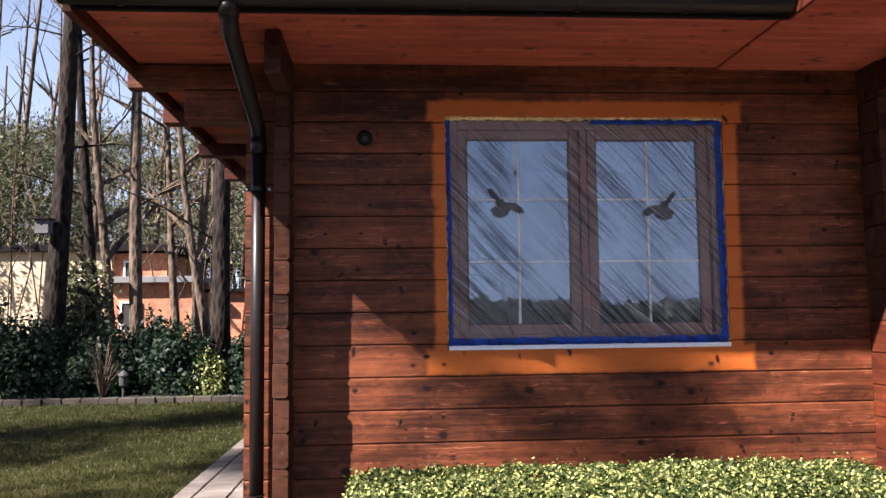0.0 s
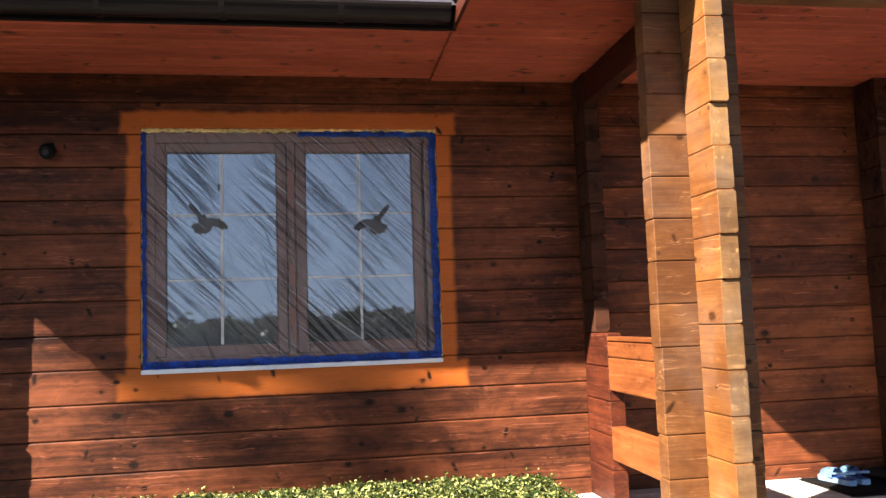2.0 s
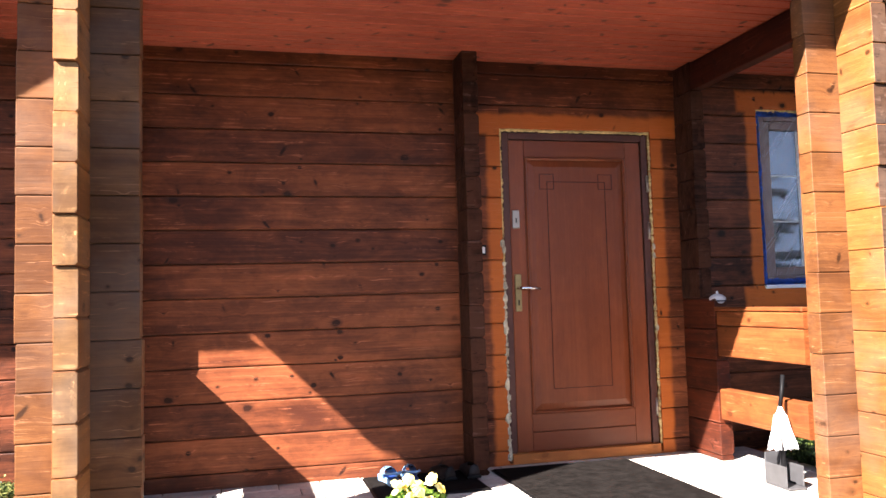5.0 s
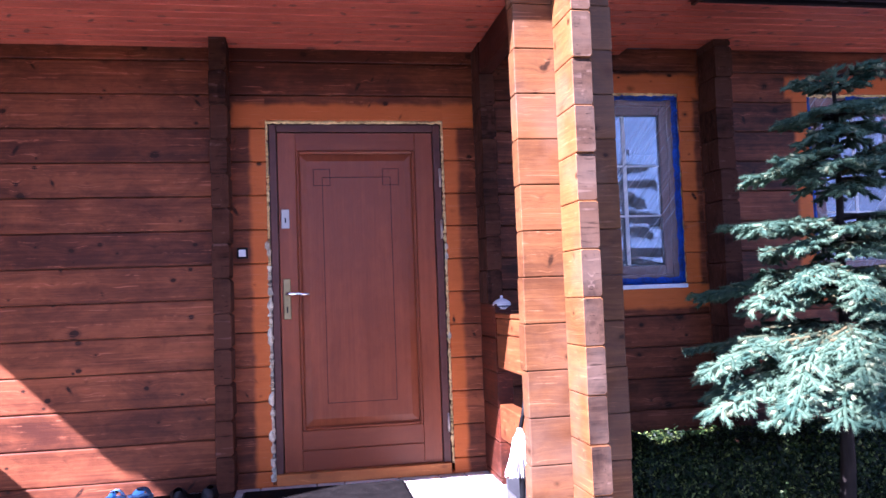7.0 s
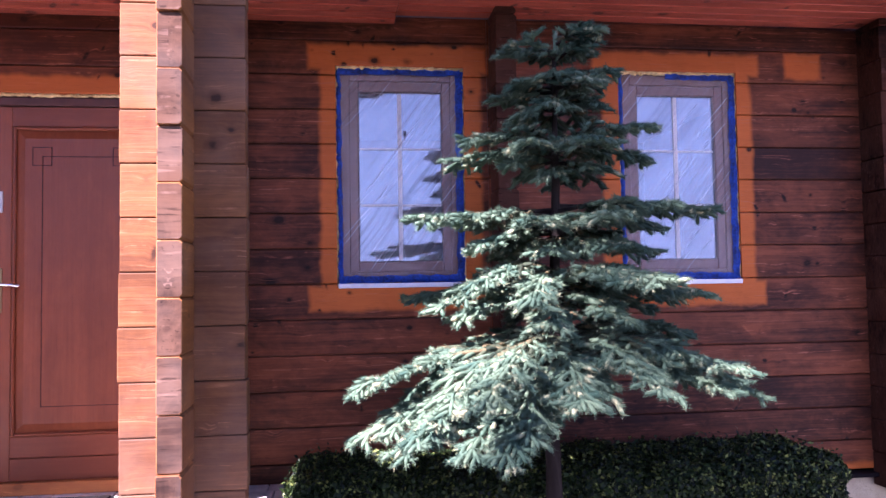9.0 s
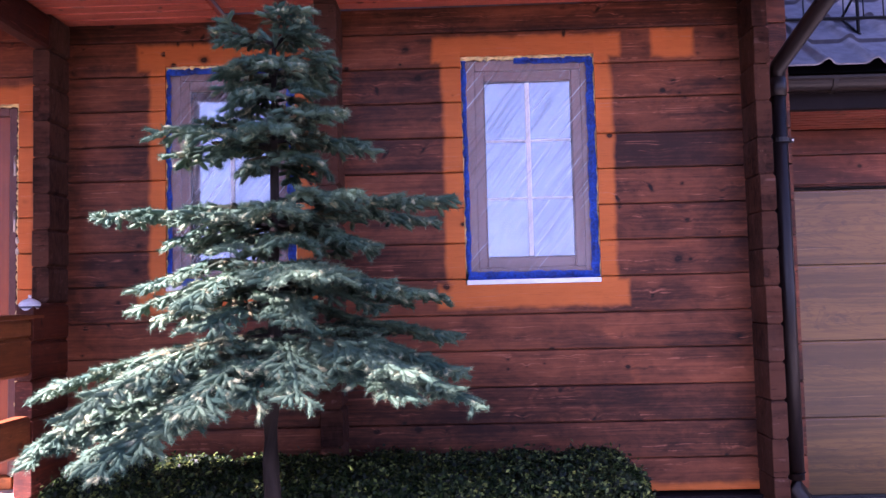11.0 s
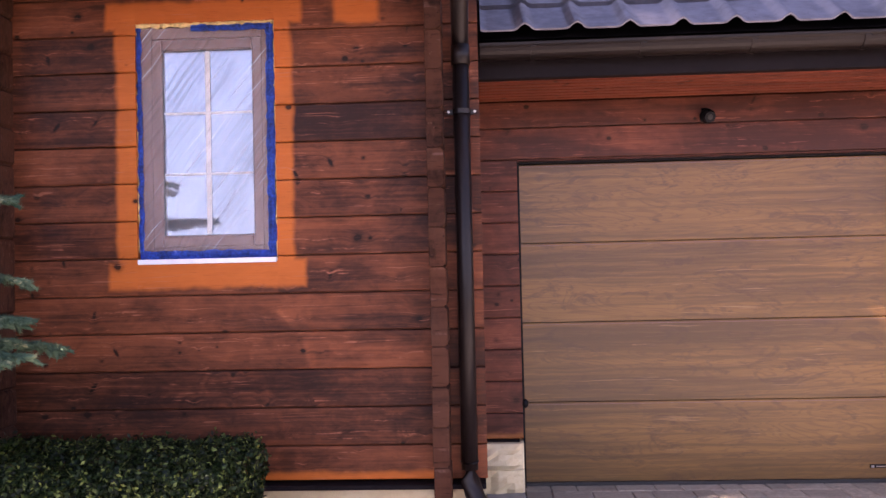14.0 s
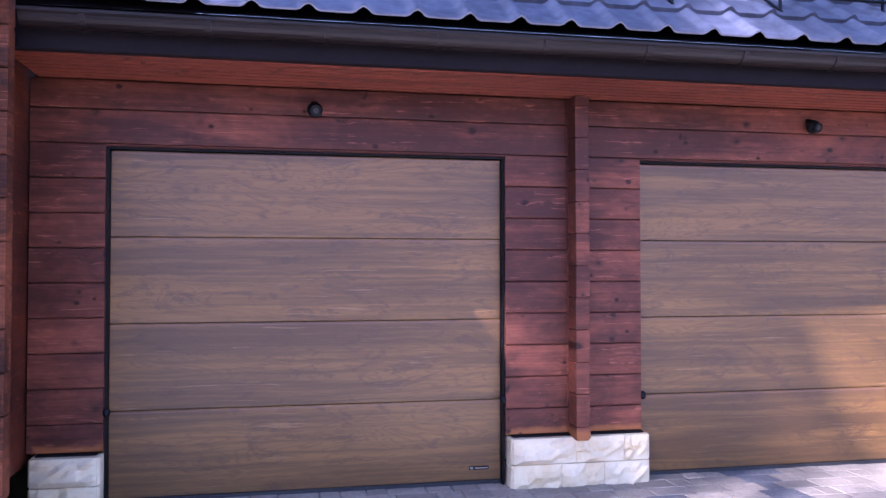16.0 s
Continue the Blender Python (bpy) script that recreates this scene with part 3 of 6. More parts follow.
def log_ends(parent, x0, x1, front, lo, hi, seed, top=None, low=None, first=0.524):
    """A stack of crossing logs whose ends stand out of the wall; low: (z, front) of a longer foot."""
    rng = random.Random(seed)
    for z0, z1 in courses(lo, hi, first, 0.1947):
        f = front + rng.uniform(-0.008, 0.008)
        if low and (z0 + z1) / 2 < low[0]:
            f = low[1] + rng.uniform(-0.004, 0.004)
        if top and z1 > hi - 0.05:
            f = top
        w = rng.uniform(-0.003, 0.003)
        log_piece("y", f, FACE + 0.004, x0 + w, x1 + w, z0, z1, M_END if not low or z0 > low[0] - 0.05 else M_LOG_Y, parent, 0.003)


log_ends(wall_front, -0.43, -0.342, 4.70, 0.2, 2.9, 1, 4.32)
log_ends(wall_front, 3.205, 3.297, 4.70, TERRACE, 2.9, 2, low=(1.27, 4.53))
log_ends(wall_front, 5.187, 5.283, 4.70, TERRACE, 2.9, 3, first=0.947)
log_ends(wall_front, 6.738, 6.83, 4.70, TERRACE, 2.9, 4, low=(1.27, 4.55), first=0.947)
log_ends(wall_front, 8.252, 8.37, 4.70, 0.2, 2.94, 5, first=1.532)
log_ends(wall_front, 10.566, 10.648, 4.70, 0.16, 2.94, 6, first=1.532)

# gable wall and the wall towards the garage
wall_west = backing("wall_west", 5.0, 12.5, 0.0, 3.3, [], -0.43, -0.342, "log gable wall of the house")
wall_west.data.transform(Matrix(((0, 1, 0, 0), (1, 0, 0, 0), (0, 0, 1, 0), (0, 0, 0, 1))))
wall_east = tagged(part("wall_east", boxbm(10.56, 10.65, 5.0, 5.9, 0.2, 3.2), M_LOG_Y), "log side wall above the garage roof", "wall", kind="structure")
wall_east_upper = tagged(part("wall_east_upper", boxbm(10.56, 10.65, 5.9, 12.5, 0.2, 5.2), M_LOG_Y), "log side wall behind the garage", "wall", kind="structure")
wall_back = tagged(part("wall_back", boxbm(-0.43, 10.65, 12.4, 12.5, 0, 3.3), M_LOG), "rear wall of the house", "wall", kind="structure")
inner_wall = tagged(part("inner_wall", boxbm(-0.3, 10.5, 8.2, 8.3, 0.2, 2.9), M_INNER), "pale plastered inner wall behind the windows", "wall", kind="structure")
inner_floor = tagged(part("inner_floor", boxbm(-0.3, 10.5, 5.06, 8.2, 0.28, 0.34), M_INNER), "floor inside the house", "floor", kind="structure")
inner_ceiling = tagged(part("ceiling", boxbm(-0.3, 10.5, 5.06, 8.2, 2.84, 2.9), M_INNER), "ceiling inside the house", "ceiling", kind="structure")
plinth = tagged(part("plinth", boxbm(-0.6, 10.8, 4.935, 5.05, -0.1, 0.215, bevel=0.006), M_STONE), "pale stone plinth under the log wall", "plinth", kind="structure")
flashing = tagged(part("plinth_flashing", boxbm(6.95, 10.82, 4.86, 5.0, 0.216, 0.24, bevel=0.003), M_FASCIA), "dark metal flashing over the plinth", "flashing", kind="structure")


# soffit boards along x, in one mesh a ceiling
def soffit(name, x0, x1, y0, y1, z, step=0.098):
    bm = bmesh.new()
    y = y1
    while y > y0 + 0.01:
        lo = max(y - step, y0)
        box(bm, x0, x1, lo + 0.0022, y - 0.0022, z, z + 0.02, bevel=0.005)
        y -= step
    box(bm, x0, x1, y0, y1, z + 0.021, z + 0.03)
    return tagged(part(name, bm, M_SOFFIT_DIM if "garage" in name else M_SOFFIT), "reddish varnished board soffit with small knots", "soffit", kind="structure")


soffit_west = soffit("soffit_west", -1.28, 2.29, 4.0, 4.9085, SOFFIT)
soffit_corner = soffit("soffit_corner", -1.28, -0.62, 4.9095, 5.001, SOFFIT + 0.001)
soffit_gable = soffit("soffit_gable", -1.28, -0.44, 5.002, 12.4, SOFFIT)
soffit_porch = soffit("soffit_porch", 2.292, 7.71, 3.523, 4.9085, SOFFIT - 0.015)
soffit_east = soffit("soffit_east", 7.712, 10.83, 4.0, 4.9085, SOFFIT + 0.035)

# roofs
bm = bmesh.new()
for x0, x1 in ((-1.31, 2.29), (7.71, 10.9)):
    v = [bm.verts.new(c) for c in ((x0, 3.835, 2.935), (x1, 3.835, 2.935), (x1, 8.8, 5.6), (x0, 8.8, 5.6), (x0, 3.835, 3.015), (x1, 3.835, 3.015), (x1, 8.8, 5.68), (x0, 8.8, 5.68))]
    for f in ((0, 1, 2, 3), (4, 5, 6, 7), (0, 1, 5, 4), (2, 3, 7, 6), (0, 3, 7, 4), (1, 2, 6, 5)):
        bm.faces.new([v[i] for i in f])
v = [bm.verts.new(c) for c in ((-1.31, 13.7, 3.0), (10.9, 13.7, 3.0), (10.9, 8.8, 5.6), (-1.31, 8.8, 5.6), (-1.31, 13.7, 3.08), (10.9, 13.7, 3.08), (10.9, 8.8, 5.68), (-1.31, 8.8, 5.68))]
for f in ((0, 1, 2, 3), (4, 5, 6, 7), (0, 1, 5, 4), (2, 3, 7, 6), (0, 3, 7, 4), (1, 2, 6, 5)):
    bm.faces.new([v[i] for i in f])
# the porch's own gable
for sx in (-1, 1):
    e, r = 5.0 + (2.62 if sx > 0 else -2.75), 5.0
    c = [(e, 2.95, 2.96), (e, 8.8, 2.96), (r, 8.8, 4.75), (r, 2.95, 4.75)]
    v = [bm.verts.new(p) for p in c] + [bm.verts.new((p[0], p[1], p[2] + 0.09)) for p in c]
    for f in ((0, 1, 2, 3), (4, 5, 6, 7), (0, 1, 5, 4), (2, 3, 7, 6), (0, 3, 7, 4), (1, 2, 6, 5)):
        bm.faces.new([v[i] for i in f])
roof = tagged(part("roof", bm, M_TILEROOF), "dark sheet roof over house and porch", "roof", kind="structure")

fascia = tagged(thing("roof_fascia", "dark painted fascia boards under the eaves", "fascia", kind="structure"))
part("fascia_board", boxbm(-1.30, 2.29, 3.955, 3.985, 2.86, 3.0, bevel=0.003), M_FASCIA, fascia)
part("fascia_board", boxbm(7.71, 10.9, 3.955, 3.985, 2.89, 3.0, bevel=0.003), M_FASCIA, fascia)
part("fascia_board", boxbm(2.27, 2.29, 3.44, 3.953, 2.86, 3.04, bevel=0.003), M_BEAM, fascia)
part("fascia_board", boxbm(7.712, 7.735, 3.44, 3.953, 2.86, 3.04, bevel=0.003), M_BEAM, fascia)
log_piece("x", 2.30, 7.70, 3.432, 3.521, 2.842, 3.03, M_POST, fascia, 0.003, name="tie_beam", label="pale weathered tie beam across the porch posts")
# extra block added to keep sun from slipping onto the east wall
part("sun_gap_block", boxbm(7.585, 7.70, 3.56, 3.83, 2.965, 3.17, bevel=0.004), M_GUTTER, fascia, "dark block added between porch roof and eave to stop stray sun")
# unseen board added so the porch's shadow edge crosses the rail
part("cornice_board", boxbm(2.75, 7.2, 3.10, 3.438, 3.10, 3.125, bevel=0.003), M_BEAM, fascia)
bm = bmesh.new()
v = [bm.verts.new(c) for c in ((2.45, 3.44, 3.032), (7.45, 3.44, 3.032), (5.0, 3.44, 4.72))]
bm.faces.new(v)
bmesh.ops.solidify(bm, geom=bm.faces[:], thickness=0.07)
porch_gable = tagged(part("porch_gable", bm, M_LOG), "stained log gable over the porch's tie beam", "gable", kind="structure")
bm = bmesh.new()
for k in range(8):
    box(bm, -1.33, -1.285, 3.95 + k * 1.1, 5.05 + k * 1.1, 2.845 - k * 0.012, 3.02)
part("verge_board", bm, M_BEAM, fascia, "dark stained verge board")
for k in range(5):
    y = 5.75 + k * 1.05
    part("purlin", boxbm(-1.36, -0.44, y, y + 0.12, 2.74 - k * 0.02, 2.84 - k * 0.012, bevel=0.006), M_BEAM, fascia, "stained purlin end")
for x0 in (3.205, 6.738):
    log_piece("y", 3.53, 4.70, x0 + 0.004, x0 + 0.088, 2.70, 2.886, M_BEAM, fascia, name="porch_beam")
# bracket block high on the corner
part("corner_bracket", boxbm(-0.42, -0.345, 4.30, 4.69, 2.80, 2.898, bevel=0.006), M_BEAM, fascia, "short dark bracket log")


# ---- gutters and downpipes ----
def gutter(x0, x1, y, z, r, step, label):
    g = thing("roof_gutter", label, "gutter", "gutters")
    seg = 12
    bm = bmesh.new()
    prof = [(r * math.cos(a), r * math.sin(a)) for a in [math.pi + math.pi * k / seg for k in range(seg + 1)]]
    prof = [(-r - 0.012, 0.006), (-r - 0.010, -0.008)] + prof[1:]
    inner = [(p * 0.93, q * 0.93 + 0.002) for p, q in prof[::-1]]
    loop = prof + inner
    a = [bm.verts.new((x0, y + p, z + q)) for p, q in loop]
    b = [bm.verts.new((x1, y + p, z + q)) for p, q in loop]
    for i in range(len(loop)):
        j = (i + 1) % len(loop)
        bm.faces.new((a[i], a[j], b[j], b[i]))
    bm.faces.new(a)
    bm.faces.new(b[::-1])
    part("trough", bm, M_GUTTER, g)
    x = x0 + 0.28
    while x < x1 - 0.1:
        bm = bmesh.new()
        pts = [(x, y + (r + 0.006) * math.cos(t), z + (r + 0.006) * math.sin(t)) for t in [math.pi * (0.98 + 1.02 * k / 10) for k in range(11)]]
        for p, q in zip(pts, pts[1:]):
            vs = [bm.verts.new((x - 0.014, p[1], p[2])), bm.verts.new((x + 0.014, p[1], p[2])), bm.verts.new((x + 0.014, q[1], q[2])), bm.verts.new((x - 0.014, q[1], q[2]))]
            bm.faces.new(vs)
        box(bm, x - 0.012, x + 0.012, y + r, y + r + 0.03, z - 0.02, z + 0.03)
        bmesh.ops.remove_doubles(bm, verts=bm.verts, dist=1e-4)
        bmesh.ops.solidify(bm, geom=bm.faces[:], thickness=-0.004)
        part("bracket", bm, M_GUTTER, g)
        x += step
    return g


gutter(-1.32, 2.24, 3.875, 2.925, 0.07, 0.55, "dark brown half-round gutter along the eaves")
gutter(7.74, 10.93, 3.875, 2.955, 0.07, 0.55, "dark brown half-round gutter along the eaves")
gutter(10.84, 19.5, 5.045, 2.495, 0.07, 0.57, "dark brown half-round gutter below the sheet-metal roof")


def downpipe(x, y, z_bend, top, foot_to, label):
    d = thing("downpipe", label, "downpipe", "downpipes")
    part("swan_neck", tube(bmesh.new(), [(x, y, z_bend - 0.06), (x, y, z_bend), (x, y - 0.03, z_bend + 0.06), (top[0], top[1] + 0.05, top[2] - 0.06), top, (top[0], top[1] - 0.01, top[2] + 0.1)], 0.043, 16), M_GUTTER, d, smooth=True)
    part("pipe", tube(bmesh.new(), [(x, y, z_bend - 0.02), (x, y, 1.2), (x, y, 0.32)], 0.041, 16), M_GUTTER, d, smooth=True)
    for z in (z_bend - 0.03,):
        part("collar", tube(bmesh.new(), [(x, y, z - 0.07), (x, y, z + 0.03)], 0.047, 16), M_GUTTER, d, smooth=True)
    part("collar", tube(bmesh.new(), [(top[0], top[1] - 0.01, top[2] - 0.0), (top[0], top[1] - 0.01, top[2] + 0.09)], 0.05, 16), M_GUTTER, d, smooth=True)
    part("elbow", tube(bmesh.new(), [(x, y, 0.36), (x, y, 0.27), (x + foot_to * 0.3, y - 0.03, 0.2), (x + foot_to, y - 0.08, 0.10), (x + foot_to * 1.3, y - 0.1, 0.04)], 0.048, 16), M_GUTTER, d, smooth=True)
    for z in (2.12,):
        bm = tube(bmesh.new(), [(x, y, z - 0.012), (x, y, z + 0.012)], 0.048, 16)
        box(bm, x - 0.075, x + 0.075, y - 0.006, y + 0.006, z - 0.012, z + 0.012)
        box(bm, x - 0.01, x + 0.01, y, FACE + 0.002, z - 0.01, z + 0.01)
        part("pipe_clamp", bm, M_GUTTER, d)
        for sx in (-1, 1):
            part("screw", tube(bmesh.new(), [(x + sx * 0.066, y - 0.016, z), (x + sx * 0.066, y + 0.008, z)], 0.007, 8), M_STEEL, d)
    return d


downpipe(-0.54, 4.83, 2.43, (-0.53, 3.89, 2.80), 0.08, "dark brown round downpipe at the house corner")
downpipe(10.74, 4.85, 2.46, (10.76, 3.89, 2.83), 0.07, "dark brown round downpipe between house and garage")


# ---- garage ----
GFACE = 5.79
G1 = (11.058, 13.392, -0.08, 1.985)
G2 = (14.285, 16.66, -0.08, 1.985)
wall_garage = backing("wall_garage", 10.66, 19.6, 0.0, 2.6, [G1, G2], 5.872, 5.90, "red-stained log garage wall over two sectional doors")
gz = dict(first=1.998, step=0.1968)
for a, c in ((10.66, 13.79), (13.79, 17.2), (17.2, 19.6)):
    log_wall(wall_garage, M_GARAGE_LOG, a + 0.0015, c - 0.0015, 0.264, 2.36, [G1, G2], GFACE, 5.87, **gz)
for x0 in (13.80, 17.06):
    rng = random.Random(int(x0 * 10))
    for z0, z1 in courses(0.27 - 0.03, 2.36, 1.998 + 0.098, 0.1968):
        log_piece("y", 5.655 + rng.uniform(-0.006, 0.006), GFACE + 0.003, x0, x0 + 0.09, z0, z1, M_GARAGE_LOG, wall_garage, 0.003)
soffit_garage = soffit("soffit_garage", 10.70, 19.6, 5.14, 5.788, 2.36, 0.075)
part("fascia_board", boxbm(10.66, 19.6, 5.115, 5.138, 2.345, 2.56, bevel=0.003), M_FASCIA, fascia)
garage_side = tagged(part("wall_garage_east", boxbm(19.5, 19.6, 5.88, 12.0, 0, 3.0), M_GARAGE_LOG), "end wall of the garage", "wall", kind="structure")
garage_back = tagged(part("wall_garage_back", boxbm(10.66, 19.6, 12.0, 12.1, 0, 3.0), M_GARAGE_LOG), "rear wall of the garage", "wall", kind="structure")


def metal_roof():
    """Pressed sheet tiles: rounded ridges along the slope, a step at every course."""
    pitch, step, per = radians(38), 0.37, 0.272
    rows, xs = 14, np.arange(10.845, 19.7, per / 14)
    ph = ((xs - 11.35) / per) % 1.0
    d = np.minimum(ph, 1 - ph)
    wave = np.where(d < 0.19, 0.5 + 0.5 * np.cos(np.pi * d / 0.19), 0.0) ** 0.8 * 0.036
    verts, faces, m = [], [], len(xs)
    y0, z0 = 5.0, 2.545
    for r in range(rows):
        for s, lift in ((0.0, 0.022), (0.0, 0.026), (step, 0.010)):
            t = r * step + s
            if lift == 0.022:
                w = wave + 0.002
            else:
                w = wave + (0.008 if lift == 0.026 else -0.002)
            for x, h in zip(xs, w):
                verts.append((x, y0 + t * math.cos(pitch) - (h + lift) * math.sin(pitch), z0 + t * math.sin(pitch) + (h + lift) * math.cos(pitch)))
    for k in range(rows * 3 - 1):
        for i in range(m - 1):
            faces.append((k * m + i, k * m + i + 1, (k + 1) * m + i + 1, (k + 1) * m + i))
    ob = raw("garage_roof", verts, faces, M_TILEROOF, smooth=True)
    me = ob.data
    sm = np.ones(len(me.polygons), dtype=bool)
    for k in range(rows * 3 - 1):
        if k % 3 != 1:
            sm[k * (m - 1):(k + 1) * (m - 1)] = False
    me.polygons.foreach_set("use_smooth", sm)
    tagged(ob, "graphite pressed-metal tile roof of the garage", "roof", kind="structure")
    bm = bmesh.new()
    for r in range(rows):
        for x in np.arange(11.48, 19.6, per):
            t = r * step + 0.1
            if r < 4:
                bmesh.ops.create_uvsphere(bm, u_segments=6, v_segments=4, radius=0.008, matrix=Matrix.Translation(
                    (x, y0 + t * math.cos(pitch) - 0.02 * math.sin(pitch), z0 + t * math.sin(pitch) + 0.02 * math.cos(pitch))))
    tagged(part("roof_screws", bm, M_BLACK, ob), "dark roofing screws", kind="stuff")
    under = part("roof_deck", boxbm(10.66, 19.6, 5.139, 5.17, 2.345, 2.54), M_FASCIA, ob)
    bm = bmesh.new()
    v = [bm.verts.new(c) for c in ((10.66, 5.02, 2.53), (19.6, 5.02, 2.53), (19.6, 9.2, 2.53 + 4.18 * math.tan(pitch)), (10.66, 9.2, 2.53 + 4.18 * math.tan(pitch)))]
    bm.faces.new(v)
    bmesh.ops.solidify(bm, geom=bm.faces[:], thickness=0.03)
    part("roof_deck", bm, M_FASCIA, ob)
    return ob, pitch, y0, z0


garage_roof, PITCH, RY, RZ = metal_roof()


def on_roof(x, t, up):
    """A point t up the slope of the garage roof and up off it."""
    return Vector((x, RY + t * math.cos(PITCH) - up * math.sin(PITCH), RZ + t * math.sin(PITCH) + up * math.cos(PITCH)))


guard = thing("snow_guard", "dark steel snow guard rail on the garage roof", "snow guard")
T0 = 0.47
for x in np.arange(11.45, 19.5, 0.71):
    bm = bmesh.new()
    foot, head = on_roof(x, T0, 0.03), on_roof(x, T0, 0.03) + Vector((0, 0.0, 0.26))
    tube(bm, [foot, head], 0.011, 6)
    tube(bm, [on_roof(x + 0.0, T0 + 0.26, 0.03), head], 0.009, 6)
    tube(bm, [on_roof(x, T0 - 0.02, 0.03), on_roof(x, T0 + 0.28, 0.03)], 0.009, 6)
    part("stay", bm, M_BLACK, guard)
h = on_roof(0, T0, 0.03)
for dz in (0.09, 0.255):
    part("rail", tube(bmesh.new(), [(10.95, h.y - 0.012, h.z + dz), (19.5, h.y - 0.012, h.z + dz)], 0.010, 6), M_BLACK, guard)
bar = None
for x in np.arange(11.0, 19.5, 0.12):
    if bar is None:
        bar = part("bar", tube(bmesh.new(), [(0, 0, 0.09), (0, 0, 0.255)], 0.005, 4), M_BLACK, guard)
        first = bar
    else:
        bar = new("bar", first.data)
        bar.parent = guard
    bar.location = (float(x), h.y - 0.012, h.z)


def garage_door(x0, x1, label):
    g = thing("garage_door", label, "garage door", "garage doors")
    h = (1.972 + 0.022) / 4
    for k in range(4):
        z0 = -0.022 + k * h
        bm = boxbm(x0 + 0.014, x1 - 0.014, 5.865, 5.90, z0 + 0.0015, z0 + h - 0.0015, bevel=0.003)
        part("door_section", bm, M_OAK, g)
        part("section_lip", boxbm(x0 + 0.014, x1 - 0.014, 5.8642, 5.88, z0 + h - 0.017, z0 + h - 0.0135), M_PVC, g)
    bm = bmesh.new()
    box(bm, x0 + 0.001, x0 + 0.013, 5.82, 5.91, -0.07, 1.984)
    box(bm, x1 - 0.013, x1 - 0.001, 5.82, 5.91, -0.07, 1.984)
    box(bm, x0 + 0.013, x1 - 0.013, 5.82, 5.91, 1.974, 1.984)
    part("rubber_frame", bm, M_BLACK, g)
    part("floor_seal", boxbm(x0 + 0.014, x1 - 0.014, 5.862, 5.90, -0.062, -0.0225), M_PVC_DARK, g)
    for x in (x0 + 0.015, x1 - 0.015):
        bm = bmesh.new()
        bmesh.ops.create_uvsphere(bm, u_segments=12, v_segments=8, radius=0.026, matrix=Matrix.Translation((x, 5.80, 0.482)) @ Matrix.Diagonal((0.8, 0.8, 1.1, 1)))
        part("roller_cap", bm, M_BLACK, g, "black rounded photocell cap", True)
    badge = part("badge", boxbm(x1 - 0.215, x1 - 0.09, 5.858, 5.866, 0.045, 0.067, bevel=0.002), M_BLACK, g, "small dark maker's badge")
    part("badge_mark", boxbm(x1 - 0.21, x1 - 0.19, 5.856, 5.859, 0.049, 0.063), M_CHROME, badge)
    part("badge_mark", boxbm(x1 - 0.18, x1 - 0.097, 5.856, 5.859, 0.052, 0.060), M_CHROME, badge)
    return g


garage_door(G1[0], G1[1], "golden oak sectional garage door, closed")
garage_door(G2[0], G2[1], "golden oak sectional garage door, closed, with a sunny spot")
inner_garage = tagged(part("garage_inner_wall", boxbm(10.7, 19.5, 6.3, 6.4, 0, 2.6), M_INNER), "wall inside the garage", "wall", kind="structure")


def stone_pier(x0, x1, seed, label):
    """Low pier of rough split stone: two courses of blocks."""
    rng = random.Random(seed)
    p = thing("stone_pier", label, "stone plinth", "stone piers")
    part("core", boxbm(x0 + 0.02, x1 - 0.02, 5.74, 5.93, -0.09, 0.245), M_STONE, p)
    for z0, z1 in ((-0.09, 0.092), (0.095, 0.252)):
        x = x0
        while x < x1 - 0.01:
            w = min(rng.uniform(0.26, 0.46), x1 - x)
            if x1 - x - w < 0.1:
                w = x1 - x
            bm = bmesh.new()
            nx, nz = 7, 5
            grid = [[bm.verts.new((x + 0.0015 + (w - 0.003) * i / nx,
                                   5.715 - (0.0 if i in (0, nx) or j in (0, nz) else rng.uniform(-0.004, 0.034)),
                                   z0 + 0.001 + (z1 - z0 - 0.002) * j / nz)) for i in range(nx + 1)] for j in range(nz + 1)]
            for j in range(nz):
                for i in range(nx):
                    bm.faces.new((grid[j][i], grid[j][i + 1], grid[j + 1][i + 1], grid[j + 1][i]))
            ext = bmesh.ops.extrude_face_region(bm, geom=bm.faces[:])
            for v in ext["geom"]:
                if isinstance(v, bmesh.types.BMVert):
                    v.co.y = 5.80
            part("stone", bm, M_STONE, p)
            x += w
    for xs, sgn in ((x0, -1), (x1, 1)):
        for z0, z1 in ((-0.09, 0.092), (0.095, 0.252)):
            part("stone", boxbm(xs - 0.012, xs + 0.012, 5.725, 5.93, z0, z1, bevel=0.008), M_STONE, p)
    part("cap", boxbm(x0 + 0.01, x1 - 0.01, 5.76, 5.868, 0.253, 0.262, bevel=0.003), M_FASCIA, p, "dark bitumen strip on the stone")
    return p


stone_pier(10.70, 11.045, 3, "pale split-sandstone pier beside the downpipe")
stone_pier(13.42, 14.298, 4, "pale split-sandstone pier between the garage doors")
stone_pier(16.69, 17.55, 5, "pale split-sandstone pier past the second garage door")


